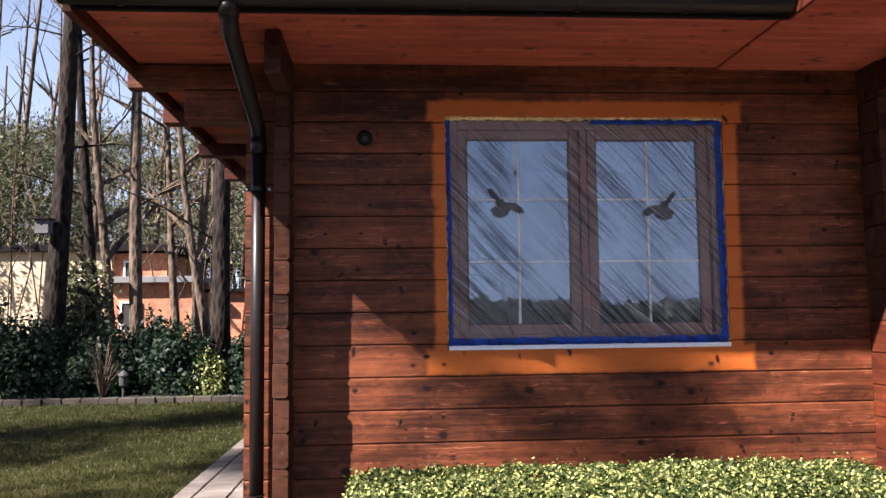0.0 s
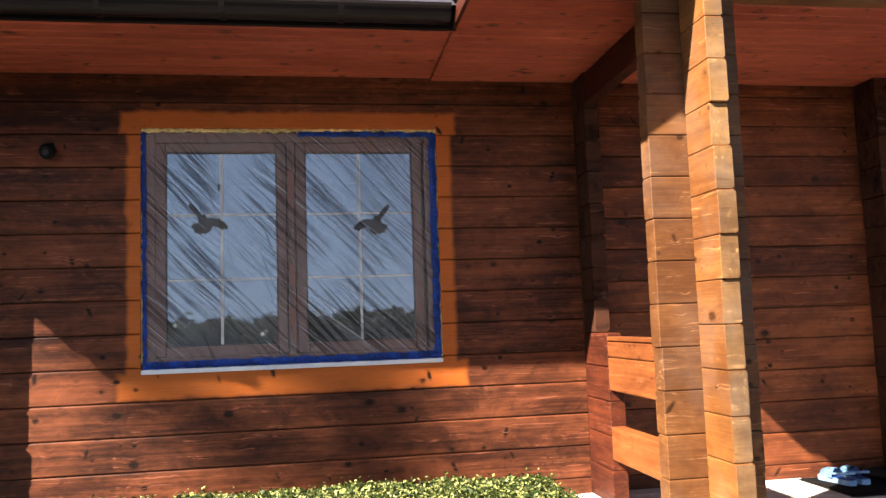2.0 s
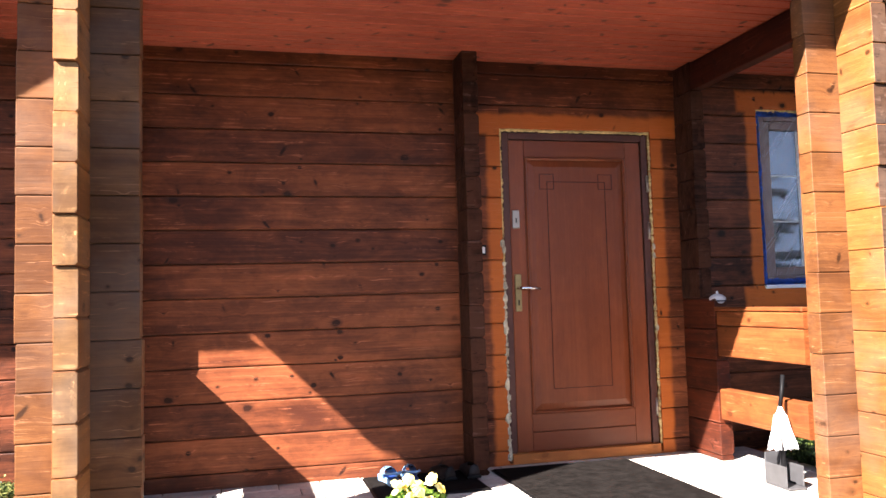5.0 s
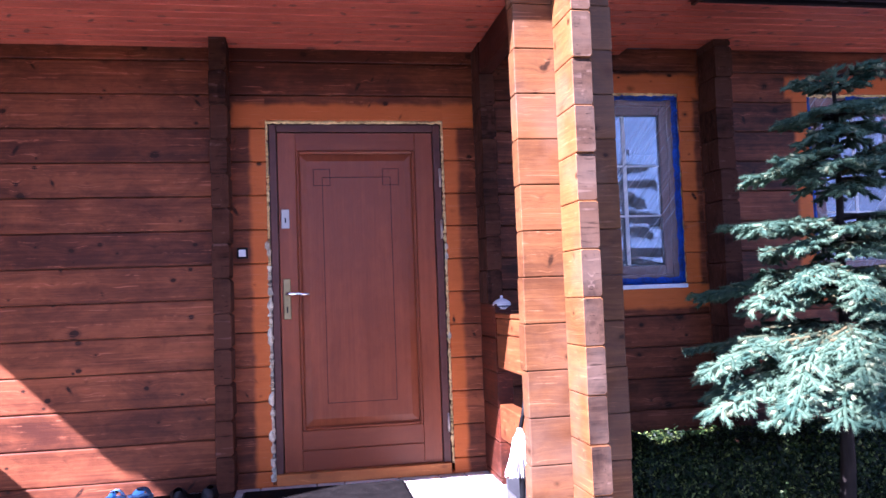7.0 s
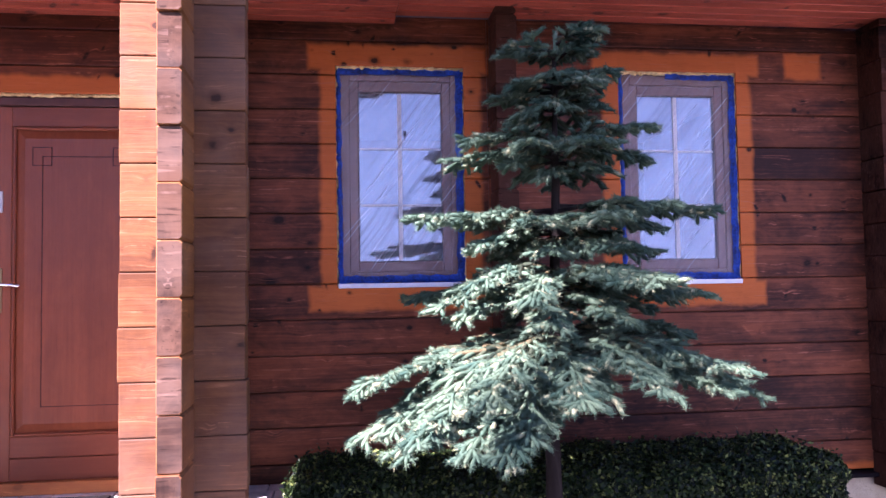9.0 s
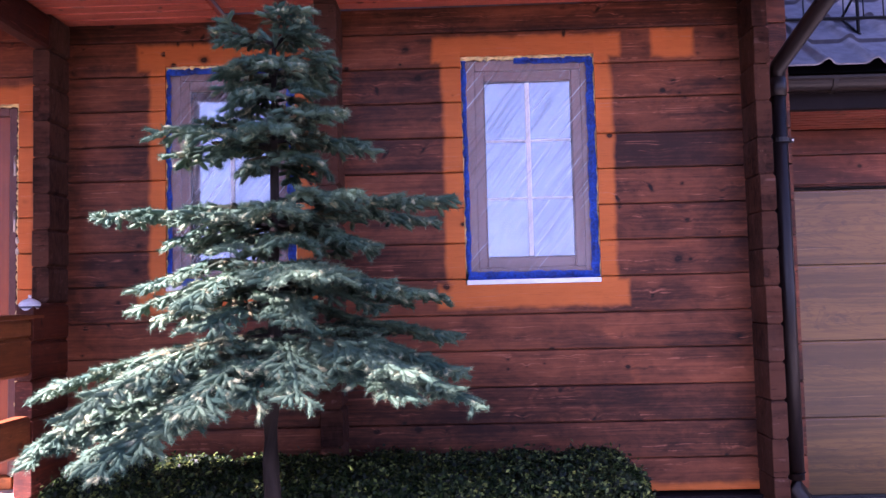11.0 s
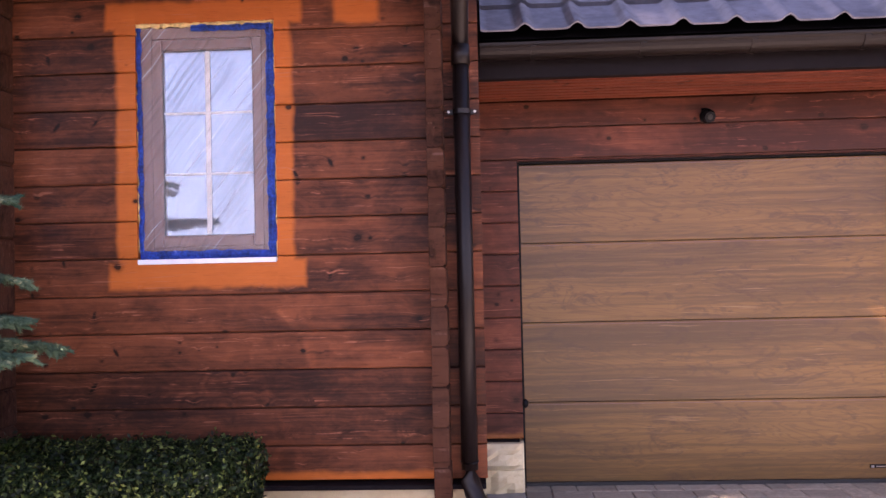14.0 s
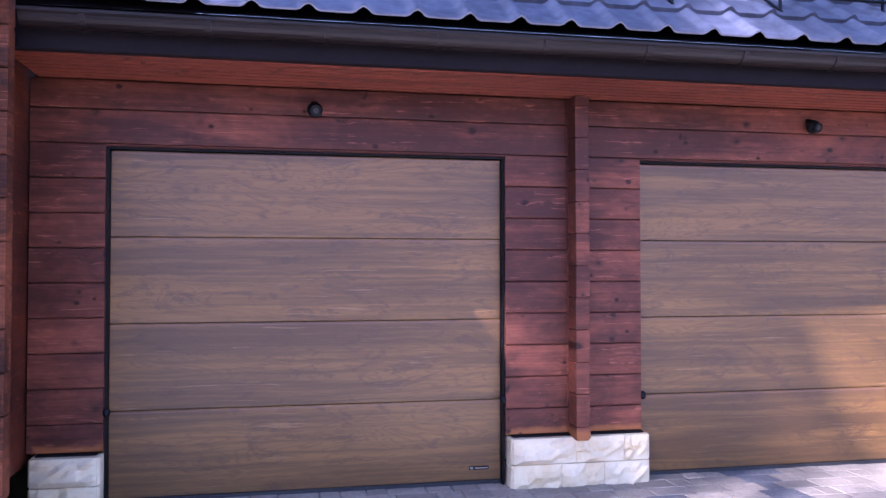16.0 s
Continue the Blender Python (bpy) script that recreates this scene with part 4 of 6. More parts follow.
# ---- porch: posts and rails ----
def porch_post(cx, first, step, first_y, step_y, end_grain, label):
    p = thing("porch_post", label, "post", "porch posts", at=(cx, 3.47, TERRACE - 0.02))
    inv = Matrix.Translation((-cx, -3.47, -(TERRACE - 0.02)))
    rng = random.Random(int(cx * 100))
    made = []
    for z0, z1 in courses(TERRACE - 0.02, 2.838, first, step):
        w = rng.uniform(-0.004, 0.004)
        made.append(log_piece("x", cx - 0.222 + w, cx + 0.226 + w, 3.43, 3.52, z0, z1, M_POST, p, 0.003, cham=0.009))
    for z0, z1 in courses(TERRACE - 0.02, 2.89, first_y, step_y):
        f = 3.20 + rng.uniform(-0.012, 0.01)
        made.append(log_piece("y", f, 3.428, cx - 0.043, cx + 0.043, z0, z1, M_POST_Y, p, 0.003, cham=0.009))
        made.append(log_piece("y", 3.522, 3.745, cx - 0.043, cx + 0.043, z0, z1, M_POST_Y, p, 0.003, cham=0.009))
    for o in made:
        o.data.materials.append(end_grain)
        for f in o.data.polygons:
            if abs(f.normal.y) > 0.9 and f.center.y < 3.3:
                f.material_index = 1
        o.data.transform(inv)
    return p


porch_post(3.262, 1.254, 0.188, 1.347, 0.187, M_ENDGRAIN, "porch post of crossed sawn logs, orange stained and weathered")
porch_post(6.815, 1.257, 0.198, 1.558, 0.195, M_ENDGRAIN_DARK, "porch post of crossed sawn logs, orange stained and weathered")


def porch_rail(x0, side, label):
    r = thing("porch_rail", label, "railing", "porch rails")
    for z0, z1 in ((0.975, 1.165), (1.165, 1.255)):
        log_piece("y", 3.742, 4.534, x0 + 0.004, x0 + 0.09, z0, z1, M_RAIL, r)
    log_piece("y", 3.742, 4.534, x0 + 0.004, x0 + 0.09, 0.585, 0.775, M_RAIL, r)
    part("cap_board", boxbm(x0 + 0.002, x0 + 0.094, 3.75, 4.66, 1.257, 1.282, bevel=0.005), M_RAIL, r, "planed cap board")
    return r


porch_rail(3.205, 1, "stained log porch railing with a cap board")
porch_rail(6.738, -1, "stained log porch railing with a cap board")


# ---- windows ----
def ring(bm, x0, x1, z0, z1, w, y0, y1, bevel=0.004):
    """Four mitre-free bars round a rectangle."""
    box(bm, x0, x0 + w, y0, y1, z0, z1, bevel)
    box(bm, x1 - w, x1, y0, y1, z0, z1, bevel)
    box(bm, x0 + w, x1 - w, y0, y1, z1 - w, z1, bevel)
    box(bm, x0 + w, x1 - w, y0, y1, z0, z0 + w, bevel)
    return bm


def film_sheet(x0, x1, z0, z1, y, seed):
    """A loosely stretched dust sheet, pulled into small folds."""
    nx, nz = 60, 60
    rng = np.random.RandomState(seed)
    px, pz, ph = rng.rand(6) * 9 + 4, rng.rand(6) * 9 + 4, rng.rand(6) * 6
    u, v = np.meshgrid(np.linspace(0, 1, nx + 1), np.linspace(0, 1, nz + 1))
    wob = np.zeros_like(u)
    for a, b, c in zip(px, pz, ph):
        wob += np.sin(a * 2 * u + b * 3 * v + c)
    edge = np.minimum(np.minimum(u, 1 - u), np.minimum(v, 1 - v))
    yy = y - 0.0035 + 0.0016 * wob * np.clip(edge * 12, 0, 1)
    verts = np.stack([x0 + (x1 - x0) * u, yy, z0 + (z1 - z0) * v], -1).reshape(-1, 3)
    faces = [(j * (nx + 1) + i, j * (nx + 1) + i + 1, (j + 1) * (nx + 1) + i + 1, (j + 1) * (nx + 1) + i) for j in range(nz) for i in range(nx)]
    return verts, faces


def tape_strip(bm, pts, width, y, rng):
    """Blue masking tape along pts, a little crumpled."""
    n = max(2, int((Vector(pts[1]) - Vector(pts[0])).length / 0.03))
    a, b = Vector(pts[0]), Vector(pts[1])
    side = Vector((-(b - a).normalized().y, (b - a).normalized().x))
    prev = None
    for i in range(n + 1):
        c = a.lerp(b, i / n)
        w0, w1 = width / 2 + rng.uniform(-0.006, 0.006), width / 2 + rng.uniform(-0.005, 0.005)
        mid = bm.verts.new((c.x, y - rng.uniform(0.003, 0.009), c.y))
        l = bm.verts.new((c.x + side.x * w0, y - rng.uniform(0, 0.002), c.y + side.y * w0))
        r = bm.verts.new((c.x - side.x * w1, y - rng.uniform(0, 0.002), c.y - side.y * w1))
        if prev:
            bm.faces.new((prev[0], l, mid, prev[1]))
            bm.faces.new((prev[1], mid, r, prev[2]))
        prev = (l, mid, r)


def foam_bead(bm, p0, p1, thick, rng, lumps=0.5):
    """A bead of assembly foam, lumpy and cut off roughly."""
    a, b = Vector(p0), Vector(p1)
    n = max(4, int((b - a).length / 0.018))
    pts, rad = [], []
    for i in range(n + 1):
        pts.append(a.lerp(b, i / n) + Vector((rng.uniform(-1, 1), rng.uniform(-1, 1), rng.uniform(-1, 1))) * thick * 0.25)
        rad.append(thick * (0.55 + lumps * rng.random()))
    tube(bm, pts, rad, 6)


def bird_shape(flip):
    """The outline of a gliding bird of prey, about 21 cm across."""
    half = [(-0.084, 0.094), (-0.078, 0.104), (-0.062, 0.098), (-0.034, 0.066), (-0.012, 0.036), (-0.003, 0.044), (0.008, 0.036), (0.014, 0.018),
            (0.05, 0.020), (0.085, 0.010), (0.112, -0.008), (0.130, -0.030), (0.118, -0.034), (0.122, -0.048), (0.104, -0.040), (0.098, -0.050),
            (0.076, -0.036), (0.045, -0.022), (0.016, -0.020), (0.012, -0.030), (0.030, -0.056), (0.014, -0.060), (0.008, -0.074), (-0.008, -0.064),
            (-0.022, -0.076), (-0.034, -0.062), (-0.054, -0.062), (-0.054, -0.044), (-0.072, -0.028), (-0.060, -0.012), (-0.030, -0.006), (-0.024, 0.004),
            (-0.036, 0.026), (-0.062, 0.056), (-0.080, 0.078)]
    return [(x * flip, z) for x, z in half]


def window(name, hole, panes, bars_x, bars_z, label, film, seed, birds=(), top_tape=True, dots=(), bar=0.008):
    x0, x1, z0, z1 = hole
    rng = random.Random(seed)
    w = tagged(thing(name, label, "window", "house windows", "structure"))
    e = 0.016
    part("window_frame", ring(bmesh.new(), x0 + e, x1 - e, z0 + e, z1 - e, 0.062, 4.936, 5.02), M_PVC, w)
    edges = sorted([p for pane in panes for p in pane])
    if len(panes) == 2:
        m0, m1 = panes[0][1], panes[1][0]
        part("mullion", boxbm((m0 + m1) / 2 - 0.022, (m0 + m1) / 2 + 0.022, 4.930, 5.0, z0 + 0.07, z1 - 0.07, bevel=0.005), M_PVC, w)
    pz0, pz1 = z0 + 0.138, z1 - 0.138
    for p, q in panes:
        sash = part("sash", ring(bmesh.new(), p - 0.062, q + 0.062, pz0 - 0.062, pz1 + 0.062, 0.060, 4.945, 5.015, 0.006), M_PVC, w)
        part("gasket", ring(bmesh.new(), p - 0.004, q + 0.004, pz0 - 0.004, pz1 + 0.004, 0.006, 4.957, 4.975, 0), M_PVC_DARK, sash)
        pane = part("pane", boxbm(p - 0.002, q + 0.002, 4.966, 4.970, pz0 - 0.002, pz1 + 0.002), M_GLASS, sash, "reflecting glass pane")
        pane.visible_shadow = False
        for bx in bars_x:
            if p < bx < q:
                part("glazing_bar", boxbm(bx - bar, bx + bar, 4.9585, 4.9645, pz0 + 0.004, pz1 - 0.004, bevel=0.002), M_WHITE, sash, "slim white glazing bar")
        for bz in bars_z:
            part("glazing_bar", boxbm(p + 0.004, q - 0.004, 4.9595, 4.9635, bz - 0.006, bz + 0.006, bevel=0.0015), M_WHITE, sash, "slim white glazing bar")
    sill = part("window_sill", boxbm(x0 + 0.006, x1 - 0.004, 4.895, 5.02, z0 - 0.012, z0 + 0.014, bevel=0.003), M_SILL, w, "white sill strip under the film")
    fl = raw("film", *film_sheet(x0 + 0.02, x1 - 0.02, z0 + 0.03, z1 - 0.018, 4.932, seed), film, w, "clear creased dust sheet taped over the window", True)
    fl.visible_shadow = False
    bm = bmesh.new()
    tape_strip(bm, [(x0 + 0.022, z0 + 0.02), (x0 + 0.014, z1 - 0.02)], 0.026, 4.922, rng)
    tape_strip(bm, [(x1 - 0.028, z0 + 0.02), (x1 - 0.026, z1 - 0.02)], 0.042, 4.922, rng)
    tape_strip(bm, [(x0 + 0.015, z0 + 0.036), (x1 - 0.02, z0 + 0.036)], 0.04, 4.920, rng)
    if top_tape:
        tape_strip(bm, [(x0 + (x1 - x0) * top_tape, z1 - 0.028), (x1 - 0.02, z1 - 0.026)], 0.034, 4.921, rng)
    bmesh.ops.solidify(bm, geom=bm.faces[:], thickness=0.0006)
    part("masking_tape", bm, M_TAPE, w, "crumpled blue masking tape")
    bm = bmesh.new()
    foam_bead(bm, (x0 + 0.004, 4.93, z1 - 0.006), (x1 - 0.004, 4.93, z1 - 0.006), 0.016, rng, 0.6)
    foam_bead(bm, (x0 + 0.005, 4.93, z0 + 0.05), (x0 + 0.005, 4.93, z1), 0.009, rng, 0.7)
    foam_bead(bm, (x1 - 0.005, 4.93, z0 + 0.02), (x1 - 0.005, 4.93, z1), 0.009, rng, 0.7)
    part("foam_seam", bm, M_FOAM, w, "cut yellowish assembly foam")
    for bx, bz, flip in birds:
        bm = bmesh.new()
        f = bm.faces.new([bm.verts.new((bx + px * 1.05, 4.9565, bz + pz * 1.05)) for px, pz in bird_shape(flip)])
        bmesh.ops.triangulate(bm, faces=[f])
        bmesh.ops.solidify(bm, geom=bm.faces[:], thickness=0.0006)
        part("bird_sticker", bm, M_STICKER, w, "black bird silhouette sticker on the glass")
    for dx, dz in dots:
        part("dot_sticker", boxbm(dx - 0.008, dx + 0.008, 4.9595, 4.962, dz - 0.018, dz + 0.018, bevel=0.0008), M_STICKER, w, "small dark spot on the glass")
    return w


window("window_1", WIN1, [(0.709, 1.340), (1.517, 2.157)], [1.022, 1.836], [2.075, 1.691],
       "double brown-framed window under creased film, with bird stickers", M_FILM, 11,
       [(0.924, 2.037, 1), (1.932, 2.018, -1)], 0.52, [(1.008, 2.24)])
window("window_2", WIN2, [(7.502, 7.975)], [7.735], [2.18, 1.857], "narrow brown-framed window under creased film behind the spruce", M_FILM_B, 12, (), 0.02, [(7.765, 2.27)], 0.012)
window("window_3", WIN3, [(9.157, 9.637)], [9.396], [2.18, 1.857], "narrow brown-framed window under film, reflecting pale sky", M_FILM_B, 13, (), 0.4, [(9.392, 2.29)], 0.013)


# ---- entrance door ----
def entrance_door():
    x0, x1, z0, z1 = DOOR
    d = thing("door_1", "closed reddish-brown wooden entrance door with a carved panel", "door", kind="structure")
    rng = random.Random(5)
    z0 += 0.045
    bm = bmesh.new()
    box(bm, x0 + 0.018, x0 + 0.062, 4.93, 5.03, z0, z1 - 0.018, 0.004)
    box(bm, x1 - 0.062, x1 - 0.018, 4.93, 5.03, z0, z1 - 0.018, 0.004)
    box(bm, x0 + 0.062, x1 - 0.062, 4.93, 5.03, z1 - 0.062, z1 - 0.018, 0.004)
    part("door_frame", bm, M_DOORFRAME, d, "dark mauve-brown door frame")
    lx0, lx1, lz0, lz1 = x0 + 0.066, x1 - 0.066, z0 + 0.008, z1 - 0.066
    leaf = part("door_leaf", boxbm(lx0, lx1, 4.957, 5.01, lz0, lz1), M_DOOR, d)
    sw, sr = 0.105, 0.110
    part("stile", boxbm(lx0, lx0 + sw, 4.944, 4.958, lz0, lz1, bevel=0.003), M_DOOR, leaf)
    part("stile", boxbm(lx1 - sr, lx1, 4.944, 4.958, lz0, lz1, bevel=0.003), M_DOOR, leaf)
    pz0, pz1 = lz0 + 0.232, lz1 - 0.108
    part("rail", boxbm(lx0 + sw, lx1 - sr, 4.944, 4.958, pz1, lz1, bevel=0.003), M_DOOR_X, leaf)
    part("rail", boxbm(lx0 + sw, lx1 - sr, 4.944, 4.958, lz0, lz0 + 0.118, bevel=0.003), M_DOOR_X, leaf)
    part("rail", boxbm(lx0 + sw, lx1 - sr, 4.944, 4.958, lz0 + 0.122, pz0, bevel=0.003), M_DOOR_X, leaf)
    # moulding round the panel and the bevelled panel field
    px0, px1 = lx0 + sw, lx1 - sr
    part("moulding", ring(bmesh.new(), px0, px1, pz0, pz1, 0.02, 4.936, 4.957, 0.007), M_DOOR_X, leaf)
    bm = bmesh.new()
    a = [bm.verts.new((x, 4.956, z)) for x, z in ((px0 + 0.02, pz0 + 0.02), (px1 - 0.02, pz0 + 0.02), (px1 - 0.02, pz1 - 0.02), (px0 + 0.02, pz1 - 0.02))]
    b = [bm.verts.new((x, 4.943, z)) for x, z in ((px0 + 0.065, pz0 + 0.065), (px1 - 0.065, pz0 + 0.065), (px1 - 0.065, pz1 - 0.065), (px0 + 0.065, pz1 - 0.065))]
    for i in range(4):
        bm.faces.new((a[i], a[(i + 1) % 4], b[(i + 1) % 4], b[i]))
    bm.faces.new(b)
    panel = part("panel", bm, M_DOOR, leaf)
    # carved lines with square knots in the corners
    cx0, cx1, cz0, cz1 = 5.806, 6.214, 0.785, 2.123
    bm = bmesh.new()

    def groove(xa, xb, za, zb, w=0.0018):
        box(bm, min(xa, xb) - w, max(xa, xb) + w, 4.9405, 4.9432, min(za, zb) - w, max(za, zb) + w)

    for xa, xb, za, zb in ((cx0, cx1, cz1, cz1), (cx0, cx1, cz0, cz0), (cx0, cx0, cz0, cz1), (cx1, cx1, cz0, cz1)):
        groove(xa, xb, za, zb)
    for kx, sx in ((cx0, 1), (cx1, -1)):
        for kz, sz in ((cz1, -1),):
            qx0, qx1, qz0, qz1 = kx - sx * 0.051, kx + sx * 0.046, kz + sz * 0.048, kz - sz * 0.05
            for xa, xb, za, zb in ((qx0, qx1, qz0, qz0), (qx0, qx1, qz1, qz1), (qx0, qx0, qz0, qz1), (qx1, qx1, qz0, qz1)):
                groove(xa, xb, za, zb)
    part("carving", bm, M_BEAM, panel, "thin dark carved lines with square knots")
    # lock, handle, hinges
    hx = x0 + 0.104
    lock = part("lock_plate", boxbm(hx - 0.024, hx + 0.024, 4.936, 4.945, 1.82, 1.935, bevel=0.003), M_STEEL, leaf, "pale metal lock plate")
    part("keyhole", boxbm(hx - 0.004, hx + 0.004, 4.9345, 4.937, 1.855, 1.885), M_BLACK, lock)
    plate = part("handle_plate", boxbm(hx - 0.022, hx + 0.022, 4.934, 4.945, 1.285, 1.525, bevel=0.004), M_BRASS, leaf, "dull brass handle plate")
    bm = tube(bmesh.new(), [(hx, 4.938, 1.435), (hx, 4.895, 1.435), (hx + 0.02, 4.885, 1.435), (hx + 0.07, 4.885, 1.434), (hx + 0.13, 4.89, 1.428)], [0.011, 0.011, 0.012, 0.010, 0.009], 10)
    part("lever", bm, M_CHROME, plate, "polished lever handle", True)
    part("keyhole", boxbm(hx - 0.004, hx + 0.004, 4.932, 4.935, 1.325, 1.36), M_BLACK, plate)
    for z in (2.11, 1.794, 0.628):
        hinge = part("hinge", tube(bmesh.new(), [(x1 - 0.026, 4.925, z - 0.054), (x1 - 0.026, 4.925, z + 0.054)], 0.0085, 10), M_STEEL, d, "bright steel hinge", True)
        part("pin_cap", tube(bmesh.new(), [(x1 - 0.026, 4.925, z + 0.0545), (x1 - 0.026, 4.925, z + 0.06)], 0.006, 8), M_STEEL, hinge)
    part("threshold", boxbm(x0 + 0.02, x1 - 0.02, 4.90, 5.03, TERRACE + 0.002, z0 + 0.006, bevel=0.004), M_THRESHOLD, d, "orange wooden threshold")
    bm = bmesh.new()
    foam_bead(bm, (x0 + 0.004, 4.925, z1 - 0.006), (x1 - 0.004, 4.925, z1 - 0.006), 0.013, rng, 0.4)
    foam_bead(bm, (x0 + 0.006, 4.925, 1.6), (x0 + 0.006, 4.925, z1), 0.011, rng, 0.7)
    foam_bead(bm, (x1 - 0.006, 4.925, z0), (x1 - 0.006, 4.925, z1), 0.010, rng, 0.8)
    part("foam_seam", bm, M_FOAM, d, "cut yellowish assembly foam")
    bm = bmesh.new()
    foam_bead(bm, (x0 + 0.004, 4.92, z0 - 0.03), (x0 + 0.006, 4.92, 1.6), 0.014, rng, 0.9)
    for z in (0.47, 0.55, 0.62, 0.75, 0.83, 1.17, 1.21, 1.68, 1.72):
        r = rng.uniform(0.014, 0.024)
        bmesh.ops.create_icosphere(bm, subdivisions=1, radius=r, matrix=Matrix.Translation((x0 + rng.uniform(-0.006, 0.012), 4.912, z)) @ Matrix.Diagonal((0.8, 0.7, rng.uniform(1, 1.8), 1)))
    for z in (1.15, 1.63, 1.69):
        bmesh.ops.create_icosphere(bm, subdivisions=1, radius=0.016, matrix=Matrix.Translation((x1 - 0.004, 4.913, z)) @ Matrix.Diagonal((0.8, 0.7, 1.5, 1)))
    part("foam_blobs", bm, M_FOAM_PALE, d, "pale swollen assembly foam")
    return d


entrance_door()


# ---- fixtures on the walls ----
def spot_lamp(x, y, z, tilt, label):
    l = thing("wall_spotlight", label, "wall lamp", "wall spotlights")
    part("bracket", boxbm(x - 0.02, x + 0.02, y - 0.012, y, z + 0.01, z + 0.06, bevel=0.004), M_BLACK, l)
    part("arm", tube(bmesh.new(), [(x, y - 0.006, z + 0.05), (x, y - 0.03, z + 0.045), (x, y - 0.045, z + 0.02)], 0.008, 8), M_BLACK, l)
    bm = bmesh.new()
    bmesh.ops.create_uvsphere(bm, u_segments=20, v_segments=14, radius=0.046, matrix=Matrix.Translation((x, y - 0.055, z)))
    head = part("lamp_head", bm, M_BLACK, l, "black ball lamp head", True)
    ax = Vector((tilt * 0.5, -0.8, -0.25)).normalized()
    c = Vector((x, y - 0.055, z))
    bm = tube(bmesh.new(), [c + ax * 0.03, c + ax * 0.047], [0.036, 0.033], 18)
    part("rim", bm, M_BLACK, head)
    part("lens", tube(bmesh.new(), [c + ax * 0.0465, c + ax * 0.0485], [0.017, 0.016], 14), M_PVC_DARK, head)
    return l


spot_lamp(0.084, FACE, 2.436, 0.1, "small black ball spotlight on the log wall")
spot_lamp(12.222, GFACE, 2.222, 0.2, "small black ball spotlight over the garage door")
spot_lamp(15.495, GFACE, 2.232, 0.3, "small black ball spotlight over the garage door")

bell = thing("doorbell_switch", "white bell push in a dark square plate", "switch")
part("back_plate", boxbm(5.305, 5.366, FACE - 0.010, FACE + 0.001, 1.648, 1.712, bevel=0.003), M_BLACK, bell)
part("button", boxbm(5.315, 5.356, FACE - 0.018, FACE - 0.010, 1.659, 1.70, bevel=0.003), M_PATCH, bell)


# ---- ground ----
def ground_sheet():
    n = 60
    xs = np.concatenate([np.linspace(-160, -22, 16), np.linspace(-20, 24, n), np.linspace(26, 160, 16)])
    ys = np.concatenate([np.linspace(-160, -22, 16), np.linspace(-20, 40, n), np.linspace(44, 260, 20)])
    verts = []
    for y in ys:
        for x in xs:
            z = -0.07
            if x < -1.0 and y > 3.0:
                z += 0.05 * noise.noise(Vector((x * 0.25, y * 0.25, 0)))
            verts.append((x, y, z))
    m = len(xs)
    faces = [(j * m + i, j * m + i + 1, (j + 1) * m + i + 1, (j + 1) * m + i) for j in range(len(ys) - 1) for i in range(m - 1)]
    return tagged(raw("ground", verts, faces, M_LAWN, smooth=True), "short patchy lawn and forest floor", "ground", kind="structure")


ground_sheet()


def paver(name, x0, x1, y0, y1, z, material, parent, rng, depth=0.05):
    return part(name, boxbm(x0 + 0.0025, x1 - 0.0025, y0 + 0.0025, y1 - 0.0025, z - depth, z + rng.uniform(-0.0015, 0.0015), bevel=0.004), material, parent)


def paver_verts(x0, x1, y0, y1, z, d=0.004):
    a = [(x0 + 0.0025, y0 + 0.0025), (x1 - 0.0025, y0 + 0.0025), (x1 - 0.0025, y1 - 0.0025), (x0 + 0.0025, y1 - 0.0025)]
    b = [(x0 + 0.0065, y0 + 0.0065), (x1 - 0.0065, y0 + 0.0065), (x1 - 0.0065, y1 - 0.0065), (x0 + 0.0065, y1 - 0.0065)]
    out = []
    for i in range(4):
        j = (i + 1) % 4
        out += [(*a[i], z - 0.03), (*a[j], z - 0.03), (*a[j], z - d), (*a[i], z - d)]
        out += [(*a[i], z - d), (*a[j], z - d), (*b[j], z), (*b[i], z)]
    out += [(*b[0], z), (*b[1], z), (*b[2], z), (*b[3], z)]
    return out


terrace = tagged(part("terrace", boxbm(2.86, 7.16, 2.7, 4.935, -0.05, TERRACE - 0.012, bevel=0.004), M_GRIT), "paved porch terrace of grey-brown concrete slabs", "terrace", kind="structure")
rng = random.Random(21)
y = 4.93
row = 0
while y > 2.75:
    d = 0.158
    x = 2.87 - (row % 2) * 0.12
    while x < 7.14:
        w = rng.choice((0.158, 0.238, 0.238, 0.318))
        paver("paver", max(x, 2.87), min(x + w, 7.15), y - d, y, TERRACE, M_PAVE, terrace, rng) if min(x + w, 7.15) - max(x, 2.87) > 0.04 else None
        x += w
    y -= d
    row += 1

driveway = tagged(part("driveway", boxbm(-3.2, 19.6, -6.0, 5.905, -0.16, -0.064), M_GRIT), "block-paved driveway in greys", "driveway", kind="structure")
rng = random.Random(22)
rest, y, row, count = [], 5.9, 0, 0
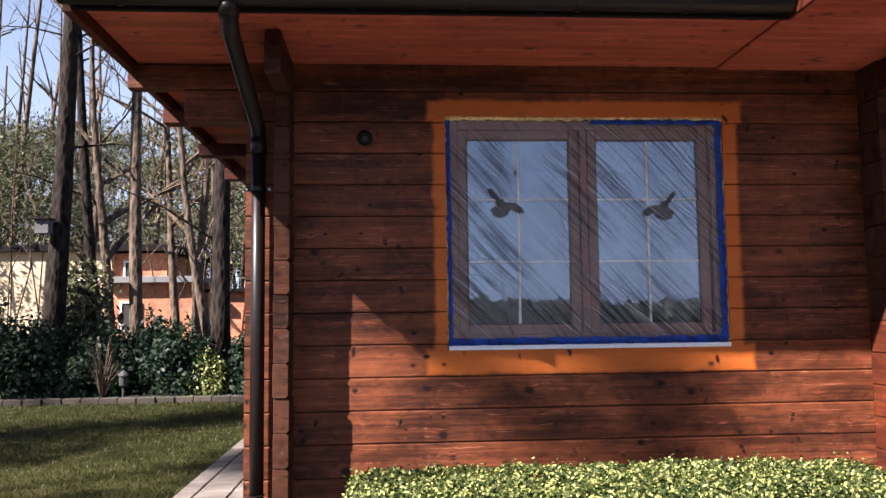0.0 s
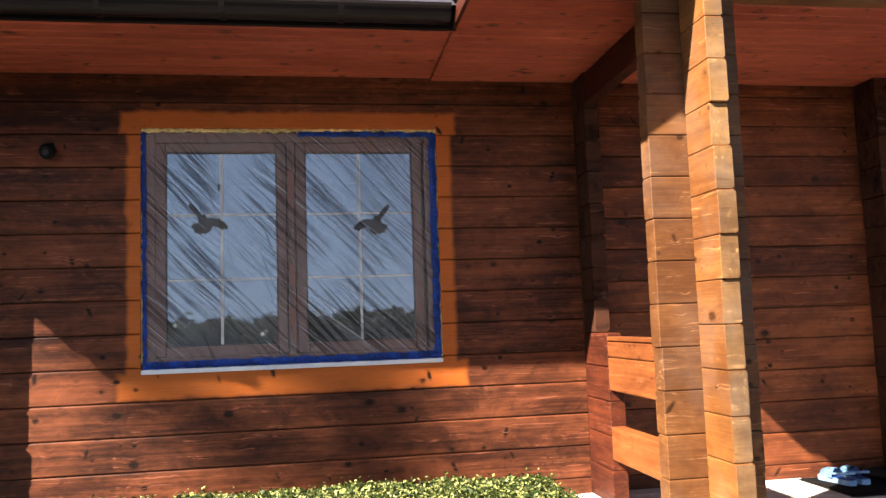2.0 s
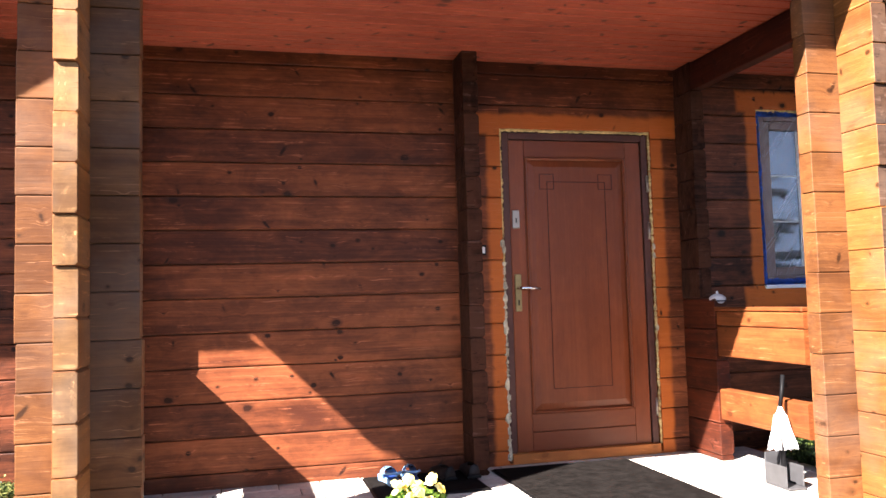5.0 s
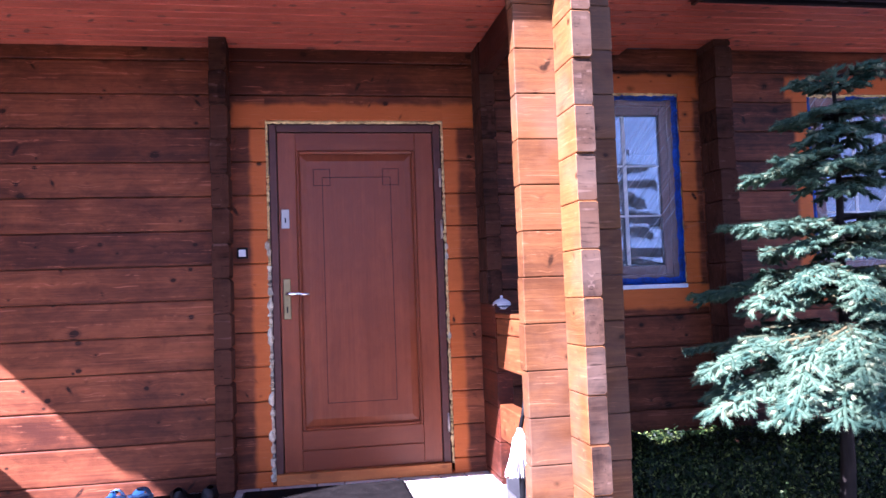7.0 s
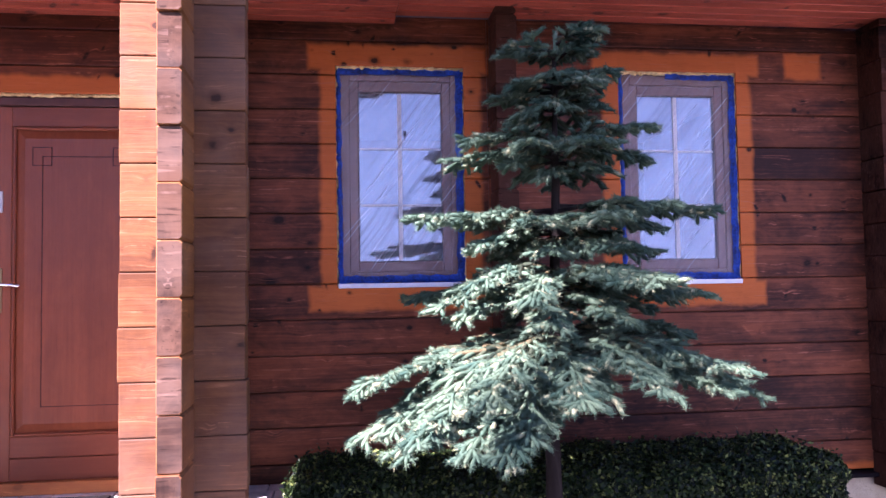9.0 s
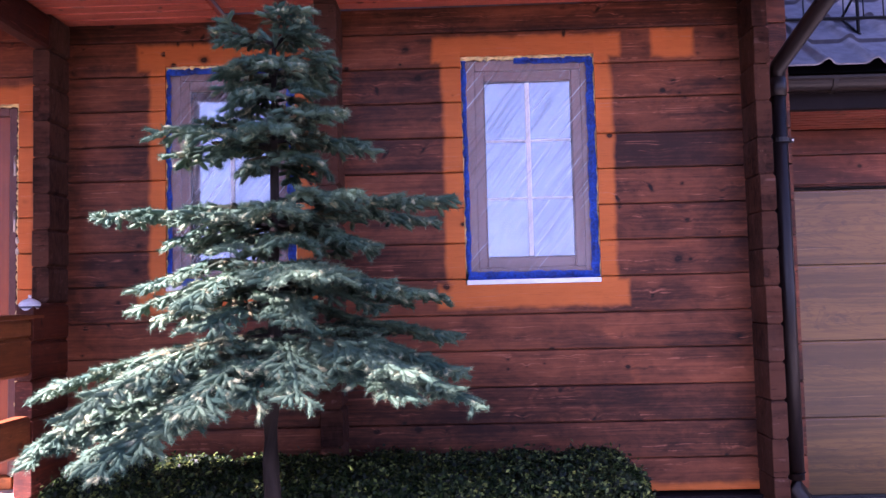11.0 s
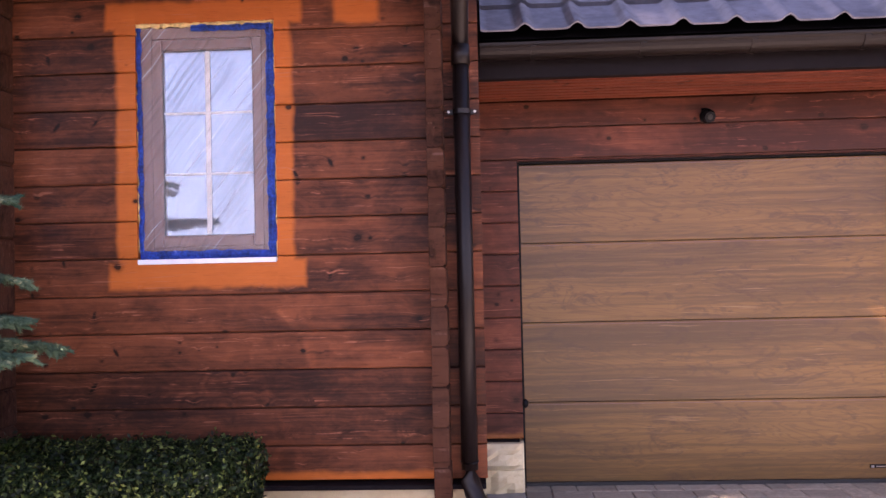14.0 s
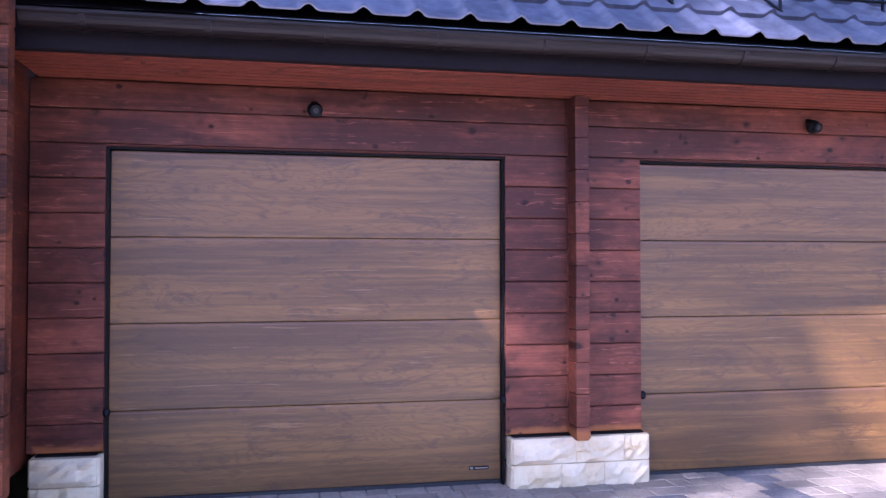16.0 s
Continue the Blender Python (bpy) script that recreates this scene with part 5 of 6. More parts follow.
while y > 3.1:
    d = 0.16
    x = 10.9 - (row % 3) * 0.08
    while x < 18.0:
        w = rng.choice((0.12, 0.16, 0.24, 0.24))
        dark = (abs((x - 14.95) + (5.83 - y) * 0.0) < 0.1) or (row == 3 and 13.9 < x < 14.3)
        if y > 4.9 and 11.0 < x < 17.0 and count < 290:
            paver("paver", x, x + w, y - d, y, DRIVE + rng.uniform(-0.001, 0.001), M_DRIVE_DARK if dark else M_DRIVE, driveway, rng, 0.03)
            count += 1
        else:
            rest += paver_verts(x, x + w, y - d, y, DRIVE)
        x += w
    y -= d
    row += 1
for gx0, gx1, gy0, gy1 in ((-3.1, 10.9, -2.0, 3.0), (10.9, 18.0, -2.0, 3.1)):
    y = gy1
    while y > gy0:
        x = gx0
        while x < gx1 - 0.2:
            w = rng.choice((0.16, 0.24, 0.32))
            rest += paver_verts(x, min(x + w, gx1), y - 0.16, y, DRIVE)
            x += w
        y -= 0.16
tagged(quick("paving", rest, 4, plain("driveway_paver_joined", (0.36, 0.335, 0.31), 0.85, vary=0.2, scale=40, per="island"), driveway), kind="stuff")

# brick-edged path beside the house
path_side = tagged(part("path", boxbm(-1.45, -0.62, 4.0, 13.0, -0.12, -0.02), M_GRIT), "narrow block path along the gable wall", "path", kind="structure")
rng = random.Random(23)
for k in range(52):
    y = 4.2 + k * 0.165
    for x0, x1 in ((-1.45, -1.30), (-1.29, -1.03), (-1.02, -0.78)):
        paver("paver", x0, x1, y, y + 0.16, 0.004, M_PATH, path_side, rng, 0.03)


# ---- hedges ----
def leaf_quads(points, normals, size, rng, droop=0.0, aspect=0.55):
    """Small pointed leaves: one quad each, facing about along normals."""
    n = len(points)
    d = rng.normal(size=(n, 3)) * 0.75 + normals
    d /= np.linalg.norm(d, axis=1, keepdims=True) + 1e-9
    t = np.cross(d, rng.normal(size=(n, 3)))
    t /= np.linalg.norm(t, axis=1, keepdims=True) + 1e-9
    b = np.cross(d, t)
    s = size * (0.65 + 0.7 * rng.rand(n, 1))
    quad = np.stack([points - t * s, points - b * s * aspect, points + t * s, points + b * s * aspect], 1)
    return quad


def box_hedge(x0, x1, y0, y1, z0, z1, n, seed, material, label):
    rng = np.random.RandomState(seed)
    h = thing("box_hedge", label, "hedge", "box hedges")
    # loose outline: a rounded box swelled by noise
    face = rng.rand(n)
    u, v = rng.rand(n), rng.rand(n)
    p = np.zeros((n, 3))
    nm = np.zeros((n, 3))
    top = face < 0.45
    front = (face >= 0.45) & (face < 0.85)
    left = (face >= 0.85) & (face < 0.925)
    right = face >= 0.925
    p[top] = np.stack([x0 + (x1 - x0) * u[top], y0 + (y1 - y0) * v[top], np.full(top.sum(), z1)], 1)
    nm[top] = (0, 0, 1)
    p[front] = np.stack([x0 + (x1 - x0) * u[front], np.full(front.sum(), y0), z0 + (z1 - z0) * v[front]], 1)
    nm[front] = (0, -1, 0)
    for m, x, s in ((left, x0, -1), (right, x1, 1)):
        p[m] = np.stack([np.full(m.sum(), x), y0 + (y1 - y0) * u[m], z0 + (z1 - z0) * v[m]], 1)
        nm[m] = (s, 0, 0)
    # round the arrises
    r = 0.09
    c = np.clip(p, (x0 + r, y0 + r, z0 + r), (x1 - r, y1 - r, z1 - r))
    dv = p - c
    ln = np.linalg.norm(dv, axis=1, keepdims=True) + 1e-9
    p = c + dv / ln * r
    nm = dv / ln
    bumps = np.array([noise.noise(Vector(q * 5.0)) * 0.03 + noise.noise(Vector(q * 16.0)) * 0.022 for q in p])
    p += nm * (bumps[:, None] + rng.uniform(-0.035, 0.012, (n, 1)))
    quick("foliage", leaf_quads(p, nm, 0.0115, rng), 4, material, h)
    m = n // 40
    idx = rng.choice(n, m)
    q = p[idx] + nm[idx] * rng.uniform(0.01, 0.035, (m, 1)) + np.array((0, 0, 0.01))
    quick("new_growth", leaf_quads(q, np.tile((0, 0, 1.0), (m, 1)), 0.012, rng), 4, material, h)
    part("core", boxbm(x0 + 0.07, x1 - 0.07, y0 + 0.07, y1 - 0.07, z0, z1 - 0.07, bevel=0.06, seg=2), M_SHRUB, h)
    return h


box_hedge(0.02, 2.83, 3.85, 4.55, -0.07, 0.545, 80000, 31, M_BOX, "clipped low box hedge with yellow-green sunlit shoots under the window")
box_hedge(7.15, 9.78, 3.95, 4.62, -0.07, 0.55, 80000, 32, M_BOX_SHADED, "clipped low box hedge behind the spruce, shade put into its green")


# ---- the blue spruce ----
HEX = np.array([(math.cos(k * math.pi / 3), math.sin(k * math.pi / 3)) for k in range(6)])


def spruce(cx, cy, base, label):
    rng = np.random.RandomState(5)
    t = thing("blue_spruce", label, "spruce tree", at=(cx, cy, base))
    top = 2.375 - base
    lean = np.array((0.055, -0.05, 0.0)) / top
    hs = np.linspace(0, top, 14)
    tube_pts = [Vector(lean * h) + Vector((rng.uniform(-0.01, 0.01), rng.uniform(-0.01, 0.01), h)) for h in hs]
    part("trunk", tube(bmesh.new(), tube_pts, [0.040 * (1 - h / top * 0.88) + 0.004 for h in hs], 9), M_BARK, t, smooth=True)
    boughs = bmesh.new()
    needles, cores = {True: [], False: []}, {True: [], False: []}
    up = np.array((0.0, 0.0, 1.0))

    def unit(v):
        return v / (np.linalg.norm(v) + 1e-9)

    def brush(a, b, old=False, thick=1.0):
        """A bottle brush of needles round the twig from a to b."""
        length = np.linalg.norm(b - a)
        ax = unit(b - a)
        p = unit(np.cross(ax, rng.normal(size=3)))
        q = np.cross(ax, p)
        # the dense finger: rings round the twig, rounded off at the tip
        rings = [a + ax * (length * f) + (p * HEX[:, :1] + q * HEX[:, 1:]) * (rr * thick) for f, rr in ((0.0, 0.005), (0.3, 0.009), (0.75, 0.009), (0.95, 0.006), (1.04, 0.001))]
        for lo, hi in zip(rings, rings[1:]):
            cores[old].append(np.stack([lo, np.roll(lo, -1, 0), np.roll(hi, -1, 0), hi], 1))
        n = max(10, int(length * (700 if old else 1400)))
        f = rng.rand(n, 1) ** 0.8
        o = a + (b - a) * f
        turn = rng.rand(n, 1) * 6.283
        side = p * np.cos(turn) + q * np.sin(turn)
        w = ax * (0.7 + 0.5 * f) + side + up * 0.15
        w /= np.linalg.norm(w, axis=1, keepdims=True)
        tip = o + w * 0.0245 * thick * (0.75 + 0.4 * rng.rand(n, 1))
        x = np.cross(w, rng.normal(size=(n, 3)))
        x /= np.linalg.norm(x, axis=1, keepdims=True) + 1e-9
        needles[old].append(np.stack([o - x * 0.0013, o + x * 0.0013, tip], 1))

    def bough(z, az, reach, rise, droop, width):
        """One flat spray: an axis, side twigs in its plane, twiglets on those, the tips lifting a little."""
        d = np.array((math.cos(az), math.sin(az), 0.0))
        s = np.array((-d[1], d[0], 0.0))
        bend, foot = rng.uniform(-0.12, 0.12), lean * z + up * z

        def at(f):
            return foot + d * (reach * f) + s * (bend * f * f * reach) + up * (rise * math.sin(min(1.0, f * 1.4) * 2.2) - droop * f * f + 0.05 * reach * max(0.0, f - 0.75))

        m = max(4, int(reach / 0.06))
        for i in range(m):
            f, f2 = i / m, (i + 1) / m
            a, b = at(f), at(f2)
            old = f < 0.30 + 0.2 * rng.rand()
            if f > 0.1:
                brush(a, b, old)
            if f < 0.14:
                continue
            ahead = unit(b - a)
            for sg in (-1, 1):
                bl = min(0.27, 0.075 + width * reach * (1 - f)) * min(1.0, 0.35 + f * 2.2) * rng.uniform(0.7, 1.1)
                tw = unit(ahead * rng.uniform(0.65, 1.0) + s * sg * rng.uniform(0.6, 0.85) + up * rng.uniform(-0.36, 0.06))
                fin = a + tw * bl + up * (0.02 * bl)
                brush(a + tw * 0.004, fin, old and rng.rand() < 0.75)
                k = int(bl / 0.044)
                for j in range(k):
                    g = (j + 0.8) / (k + 0.6)
                    c = a + tw * bl * g
                    across = np.cross(tw, up)
                    for s2 in (-1, 1):
                        if rng.rand() < 0.12:
                            continue
                        dv = unit(tw * 0.75 + across * s2 * rng.uniform(0.5, 0.95) + up * rng.uniform(-0.5, 0.3))
                        brush(c, c + dv * rng.uniform(0.035, 0.068), old and g < 0.45)
        tube(boughs, [at(0.0), at(0.33), at(0.66), at(0.98)], [0.008 + 0.007 * reach, 0.006, 0.004, 0.002], 5)

    # height at the trunk, mean reach, count, rise, droop at the tip, width of the spray
    whorls = [(2.37, 0.21, 6, 0.025, -0.03, 0.30), (2.235, 0.30, 8, 0.015, 0.02, 0.34), (2.14, 0.20, 6, 0.0, 0.05, 0.34),
              (1.965, 0.42, 9, 0.025, 0.045, 0.30), (1.88, 0.24, 6, 0.0, 0.06, 0.3),
              (1.685, 0.68, 9, 0.015, 0.03, 0.24), (1.62, 0.44, 8, 0.0, 0.10, 0.28),
              (1.41, 0.74, 11, 0.03, 0.11, 0.27), (1.34, 0.52, 7, 0.0, 0.12, 0.26),
              (1.15, 0.94, 15, 0.03, 0.15, 0.28), (1.05, 0.84, 10, 0.02, 0.12, 0.28)]
    for z, reach, n, rise, droop, width in whorls:
        off = rng.rand() * 6.283
        for k in range(n):
            az = off + 6.283 * (k + rng.uniform(-0.22, 0.22)) / n
            far = (1.0 + 0.06 * math.cos(az)) * (1.0 - 0.15 * max(0.0, -math.sin(az))) if reach > 0.6 else 1.0
            fall = droop * (1.0 + (0.9 * max(0.0, -math.cos(az - 0.3)) if z < 1.2 else 0.0))
            bough(z - base + rng.uniform(-0.045, 0.04), az, reach * far * rng.uniform(0.74, 1.08), rise + rng.uniform(-0.02, 0.03), fall * rng.uniform(0.5, 1.45), width)
    # low drooping sprays on the sunny side
    for k in range(5):
        bough(1.05 - base, radians(188 + 14 * k + rng.uniform(-5, 5)), rng.uniform(0.74, 0.88), 0.0, 0.25, 0.26)
    head = lean * top
    for dx, dy, dz in ((0.0, 0.0, 0.085), (0.075, 0.0, 0.045), (-0.065, 0.02, 0.035), (0.02, -0.07, 0.035)):
        a = head + up * (top - 0.05)
        brush(a, a + np.array((dx, dy, dz + 0.04)), False, 1.15)
    tagged(part("branchwork", boughs, M_BARK, t), kind="stuff")
    for old, name in ((False, "needle_finger"), (True, "old_shaded_needle_finger")):
        tagged(solid(name, np.concatenate(cores[old]), M_SPRUCE_OLD_SHADE if old else M_SPRUCE, t), kind="stuff")
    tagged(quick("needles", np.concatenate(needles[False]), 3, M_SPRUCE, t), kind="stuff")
    tagged(quick("old_shaded_needles", np.concatenate(needles[True]), 3, M_SPRUCE_OLD_SHADE, t, "dull brownish inner needles, darkened further for the crown's inner shade"), kind="stuff")
    return t


spruce(8.235, 3.69, -0.05, "young blue spruce with tiered silvery-green boughs beside the house")


# ---- trees, shrubs and the distance ----
def pine(x, y, h, r, lean, seed, crown_from, crown_r, clumps, label, bark=None, per=70, bare=6, leaf=0.16):
    rng = np.random.RandomState(seed)
    t = thing("pine_tree", label, "tree", "pines", at=(x, y, -0.05))
    bm = bmesh.new()
    pts, rad = [], []
    for k in range(12):
        f = k / 11
        pts.append(Vector((lean[0] * f * h + 0.10 * math.sin(f * 5 + seed), lean[1] * f * h + 0.08 * math.cos(f * 4 + seed), f * h)))
        rad.append(r * (1.12 - 0.85 * f) + (0.08 * r if k == 0 else 0))
    tube(bm, pts, rad, 10)
    part("trunk", bm, bark or M_BARK, t, smooth=True)

    def on(f):
        k = min(10, int(f * 11))
        return pts[k].lerp(pts[k + 1], f * 11 - k)

    bm = bmesh.new()
    tips = []
    for k in range(clumps):
        f = crown_from + (0.99 - crown_from) * (k + rng.rand()) / clumps
        az, L = rng.rand() * 6.28, crown_r * (1.05 - 0.6 * abs((f - crown_from) / (1 - crown_from) - 0.4)) * rng.uniform(0.5, 1.1)
        a = on(f)
        b = a + Vector((math.cos(az) * L, math.sin(az) * L, L * rng.uniform(-0.05, 0.55)))
        m = a.lerp(b, 0.5) + Vector((0, 0, -0.1 * L))
        tube(bm, [a, m, b], [r * 0.28 * (1.1 - f) + 0.02, r * 0.15, 0.012], 5)
        tips += [np.array(b), np.array(m.lerp(b, 0.5)), np.array(b) + rng.normal(size=3) * 0.3 * crown_r * 0.5]
    for k in range(bare):
        f = rng.uniform(0.12, crown_from)
        az, L = rng.rand() * 6.28, rng.uniform(0.5, 2.4)
        a = on(f)
        c = a + Vector((math.cos(az) * L, math.sin(az) * L, L * rng.uniform(-0.1, 0.6)))
        tube(bm, [a, a.lerp(c, 0.5) + Vector((0, 0, 0.12)), c], [0.03, 0.018, 0.006], 4)
        e = a.lerp(c, 0.6)
        tube(bm, [e, e + Vector((rng.uniform(-0.6, 0.6), rng.uniform(-0.6, 0.6), rng.uniform(0, 0.7)))], [0.012, 0.004], 3)
    tagged(part("branchwork", bm, bark or M_BARK, t), kind="stuff")
    tips = np.array(tips)
    n = len(tips) * per
    c = np.repeat(tips, per, axis=0) + rng.normal(size=(n, 3)) * np.array((0.42, 0.42, 0.26)) * crown_r * 0.45
    quick("crown", leaf_quads(c, np.tile((0, 0, 0.6), (n, 1)), leaf, rng, aspect=0.22), 4, M_PINE, t)
    return t


def bare_tree(x, y, h, r, lean, seed, label, bark):
    """A leafless tree with forked, upward limbs."""
    rng = random.Random(seed)
    t = thing("bare_tree", label, "tree", "bare trees", at=(x, y, -0.05))
    bm = bmesh.new()
    pts = [Vector((lean[0] * h * f + 0.12 * math.sin(f * 6 + seed), lean[1] * h * f, h * f)) for f in [k / 9 for k in range(10)]]
    tube(bm, pts, [r * (1.1 - 0.95 * k / 9) for k in range(10)], 8)
    part("trunk", bm, bark, t, smooth=True)
    bm = bmesh.new()

    def grow(a, d, L, rr, depth):
        b = a + d * L
        tube(bm, [a, a.lerp(b, 0.5) + Vector((rng.uniform(-1, 1), rng.uniform(-1, 1), 0.3)) * L * 0.06, b], [rr, rr * 0.75, rr * 0.5], 4 if depth else 3, False)
        if depth:
            for _ in range(rng.choice((2, 3))):
                nd = (d + Vector((rng.uniform(-0.7, 0.7), rng.uniform(-0.7, 0.7), rng.uniform(-0.1, 0.5)))).normalized()
                grow(a.lerp(b, rng.uniform(0.45, 1.0)), nd, L * rng.uniform(0.5, 0.75), rr * 0.5, depth - 1)

    for k in range(9):
        f = 0.25 + 0.7 * k / 9
        i = min(8, int(f * 9))
        a = pts[i].lerp(pts[i + 1], f * 9 - i)
        az = rng.uniform(0, 6.28)
        grow(a, Vector((math.cos(az), math.sin(az), rng.uniform(0.4, 1.2))).normalized(), h * rng.uniform(0.12, 0.2), r * (1.0 - f) * 0.7 + 0.01, 3)
    tagged(part("branchwork", bm, bark, t), kind="stuff")
    return t


# the pines beside the lawn
pine(-6.6, 16.4, 17, 0.2, (0.05, 0.01), 1, 0.62, 2.6, 26, "tall pine with dark furrowed bark and a nest box")
pine(-6.9, 20.0, 17, 0.13, (-0.055, 0.0), 2, 0.6, 2.2, 18, "slender leaning pine behind the lawn")
pine(-4.95, 17.0, 16, 0.13, (-0.008, 0.01), 3, 0.62, 2.0, 18, "slender pine with reddish bark", M_BARK_PALE)
pine(-2.85, 15.4, 17, 0.17, (-0.004, 0.0), 4, 0.62, 2.2, 18, "dark-barked pine close to the house corner")
pine(-4.85, 21.5, 16, 0.12, (0.03, 0.0), 5, 0.55, 2.2, 18, "slender pine in the wood", M_BARK_PALE)
pine(-4.2, 20.5, 16, 0.11, (-0.02, 0.0), 6, 0.6, 2.0, 16, "slender pine in the wood", M_BARK_PALE)
bare_tree(-6.1, 18.5, 11, 0.12, (-0.05, 0), 1, "leafless deciduous tree with pale upright limbs", M_BARK_PALE)
bare_tree(-9.3, 17.5, 10, 0.11, (0.02, 0), 2, "leafless deciduous tree with pale upright limbs", M_BARK_PALE)
bare_tree(-3.6, 18.2, 10, 0.11, (-0.16, 0), 3, "leaning leafless tree with pale bark", M_BARK_PALE)
bare_tree(-5.4, 22.5, 12, 0.12, (-0.10, 0), 4, "leaning leafless tree with pale bark", M_BARK_PALE)
bare_tree(-7.9, 22.0, 11, 0.10, (0.03, 0), 5, "leafless deciduous tree with pale upright limbs", M_BARK_PALE)

# unseen pines added on the sunny side; crowns dapple facade, shade lawn and drive
# x, y, height, seed, start of the crown, reach, limbs
SHADE = [(-21.45, -9.1, 25.7, 21, 0.945, 0.55, 5), (-13.45, -10.2, 26.6, 22, 0.935, 0.75, 8), (-10.75, -8.1, 25.4, 23, 0.85, 0.9, 12), (-10.0, -7.6, 26.4, 39, 0.85, 1.25, 14), (-8.6, -8.7, 28.6, 24, 0.86, 1.9, 22), (-5.7, -8.4, 27.6, 25, 0.81, 2.2, 24),
         (-20.3, -3.4, 21.5, 52, 0.66, 1.9, 8), (-21.0, -0.6, 20.5, 28, 0.55, 2.2, 9), (-18.6, 2.2, 18.5, 30, 0.6, 1.6, 5),
         (-24.5, -3.5, 21.0, 26, 0.68, 1.9, 7), (-28.0, -1.5, 22.0, 27, 0.68, 1.9, 7), (-25.0, 3.5, 21.0, 29, 0.66, 1.8, 7),
         (-27.0, -14.5, 27.0, 31, 0.7, 2.6, 24), (-23.5, -16.0, 28.0, 32, 0.7, 2.8, 26), (-20.0, -14.8, 27.0, 33, 0.7, 2.6, 24), (-16.8, -16.4, 28.0, 34, 0.7, 2.8, 26),
         (-13.4, -14.9, 27.0, 35, 0.7, 2.6, 24), (-10.0, -16.2, 28.0, 36, 0.7, 2.8, 26)]
for x, y, h, s, cf, cr, cl in SHADE:
    lean = {23: -5.0, 39: -3.0}.get(s, 0.0)
    pine(x - lean, y, h - 1.1, 0.17, (lean / (h - 1.1), 0.0), s, cf, cr, cl, "unseen tall pine across the drive, added for its shade", None, (34 if cl <= 6 else 95 if y > -4 else 60), 4, 0.19 if cl > 6 else 0.14)

# the wood behind: many trunks and a loose canopy
rng = np.random.RandomState(8)
bm = bmesh.new()
canopy = []
for k in range(80):
    d = rng.uniform(26, 60)
    s = rng.uniform(-0.62, 0.02)
    x, y = 0.2 + d * s, d
    h = rng.uniform(10, 17)
    lx = rng.normal() * 0.06
    r = rng.uniform(0.05, 0.13)
    tube(bm, [(x, y, -0.1), (x + lx * h * 0.5, y, h * 0.5), (x + lx * h, y, h)], [r, r * 0.75, r * 0.3], 6, False)
    for j in range(5):
        zz = h * rng.uniform(0.3, 0.9)
        tube(bm, [(x + lx * zz, y, zz), (x + lx * zz + rng.uniform(-1.6, 1.6), y + rng.uniform(-1, 1), zz + rng.uniform(0.2, 1.5))], [r * 0.35, 0.01], 3, False)
    for j in range(14 if k % 2 else 24):
        canopy.append((x + rng.normal() * 1.2, y + rng.normal() * 1.2, 1.4 + d * rng.uniform(0.06, 0.24)))
tagged(part("woodland_trunks", bm, M_BARK_PALE, smooth=True), "pale trunks of the wood behind the garden", "woodland", kind="stuff")
canopy = np.array(canopy)
c = np.repeat(canopy, 100, axis=0) + rng.normal(size=(len(canopy) * 100, 3)) * np.array((0.6, 0.6, 0.26))
tagged(quick("woodland_canopy", leaf_quads(c, np.tile((0, 0, 0.5), (len(c), 1)), 0.12, rng, aspect=0.25), 4, M_PINE), "loose green pine canopy of the wood", "woodland", kind="stuff")
# thin undergrowth of bare rods
bm = bmesh.new()
for k in range(260):
    d, s = rng.uniform(22, 50), rng.uniform(-0.62, 0.02)
    x, y, h = 0.2 + d * s, d, rng.uniform(2.5, 8)
    tube(bm, [(x, y, -0.1), (x + rng.normal() * 0.4, y, h * 0.6), (x + rng.normal() * 0.9, y, h)], [0.03, 0.022, 0.006], 4, False)
tagged(part("woodland_saplings", bm, M_BARK_PALE), "bare saplings of the wood", "woodland", kind="stuff")


def shrub(x, y, z, rx, ry, rz, n, seed, label, material=None, size=0.045):
    rng = np.random.RandomState(seed)
    s = thing("shrub", label, "shrub", "evergreen shrubs", at=(x, y, z))
    d = rng.normal(size=(n, 3))
    d /= np.linalg.norm(d, axis=1, keepdims=True)
    d[:, 2] = np.abs(d[:, 2]) * 1.0 - 0.12
    lump = np.array([1.0 + 0.32 * noise.noise(Vector(q * 2.3) + Vector((seed, 0, 0))) + 0.22 * noise.noise(Vector(q * 6.0)) for q in d])
    p = d * np.array((rx, ry, rz)) * (lump * rng.uniform(0.62, 1.05, n))[:, None]
    quick("foliage", leaf_quads(p, d, size, rng), 4, material or M_SHRUB, s)
    bm = bmesh.new()
    for k in range(7):
        a = 0.9 * k
        tube(bm, [(0, 0, -0.05), (math.cos(a) * rx * 0.3, math.sin(a) * ry * 0.3, rz * 0.4), (math.cos(a) * rx * 0.6, math.sin(a) * ry * 0.6, rz * 0.8)], [0.025, 0.015, 0.005], 4)
    part("stems", bm, M_BARK, s)
    return s


for k in range(15):
    f = k / 14
    d = 15.9 + 0.8 * math.sin(k * 2.1)
    x = 0.2 + d * (-0.60 + 0.44 * f)
    shrub(x, d, -0.05, 0.75 + 0.2 * math.sin(k * 1.7), 0.7, 1.35 + 0.35 * math.sin(k * 1.3 + 1), 5200, 40 + k,
          "dense dark evergreen shrub bordering the lawn", size=0.05)
shrub(-3.05, 14.9, -0.05, 0.42, 0.4, 0.9, 2200, 60, "light green shrub with yellowish leaves", M_BOX, 0.035)
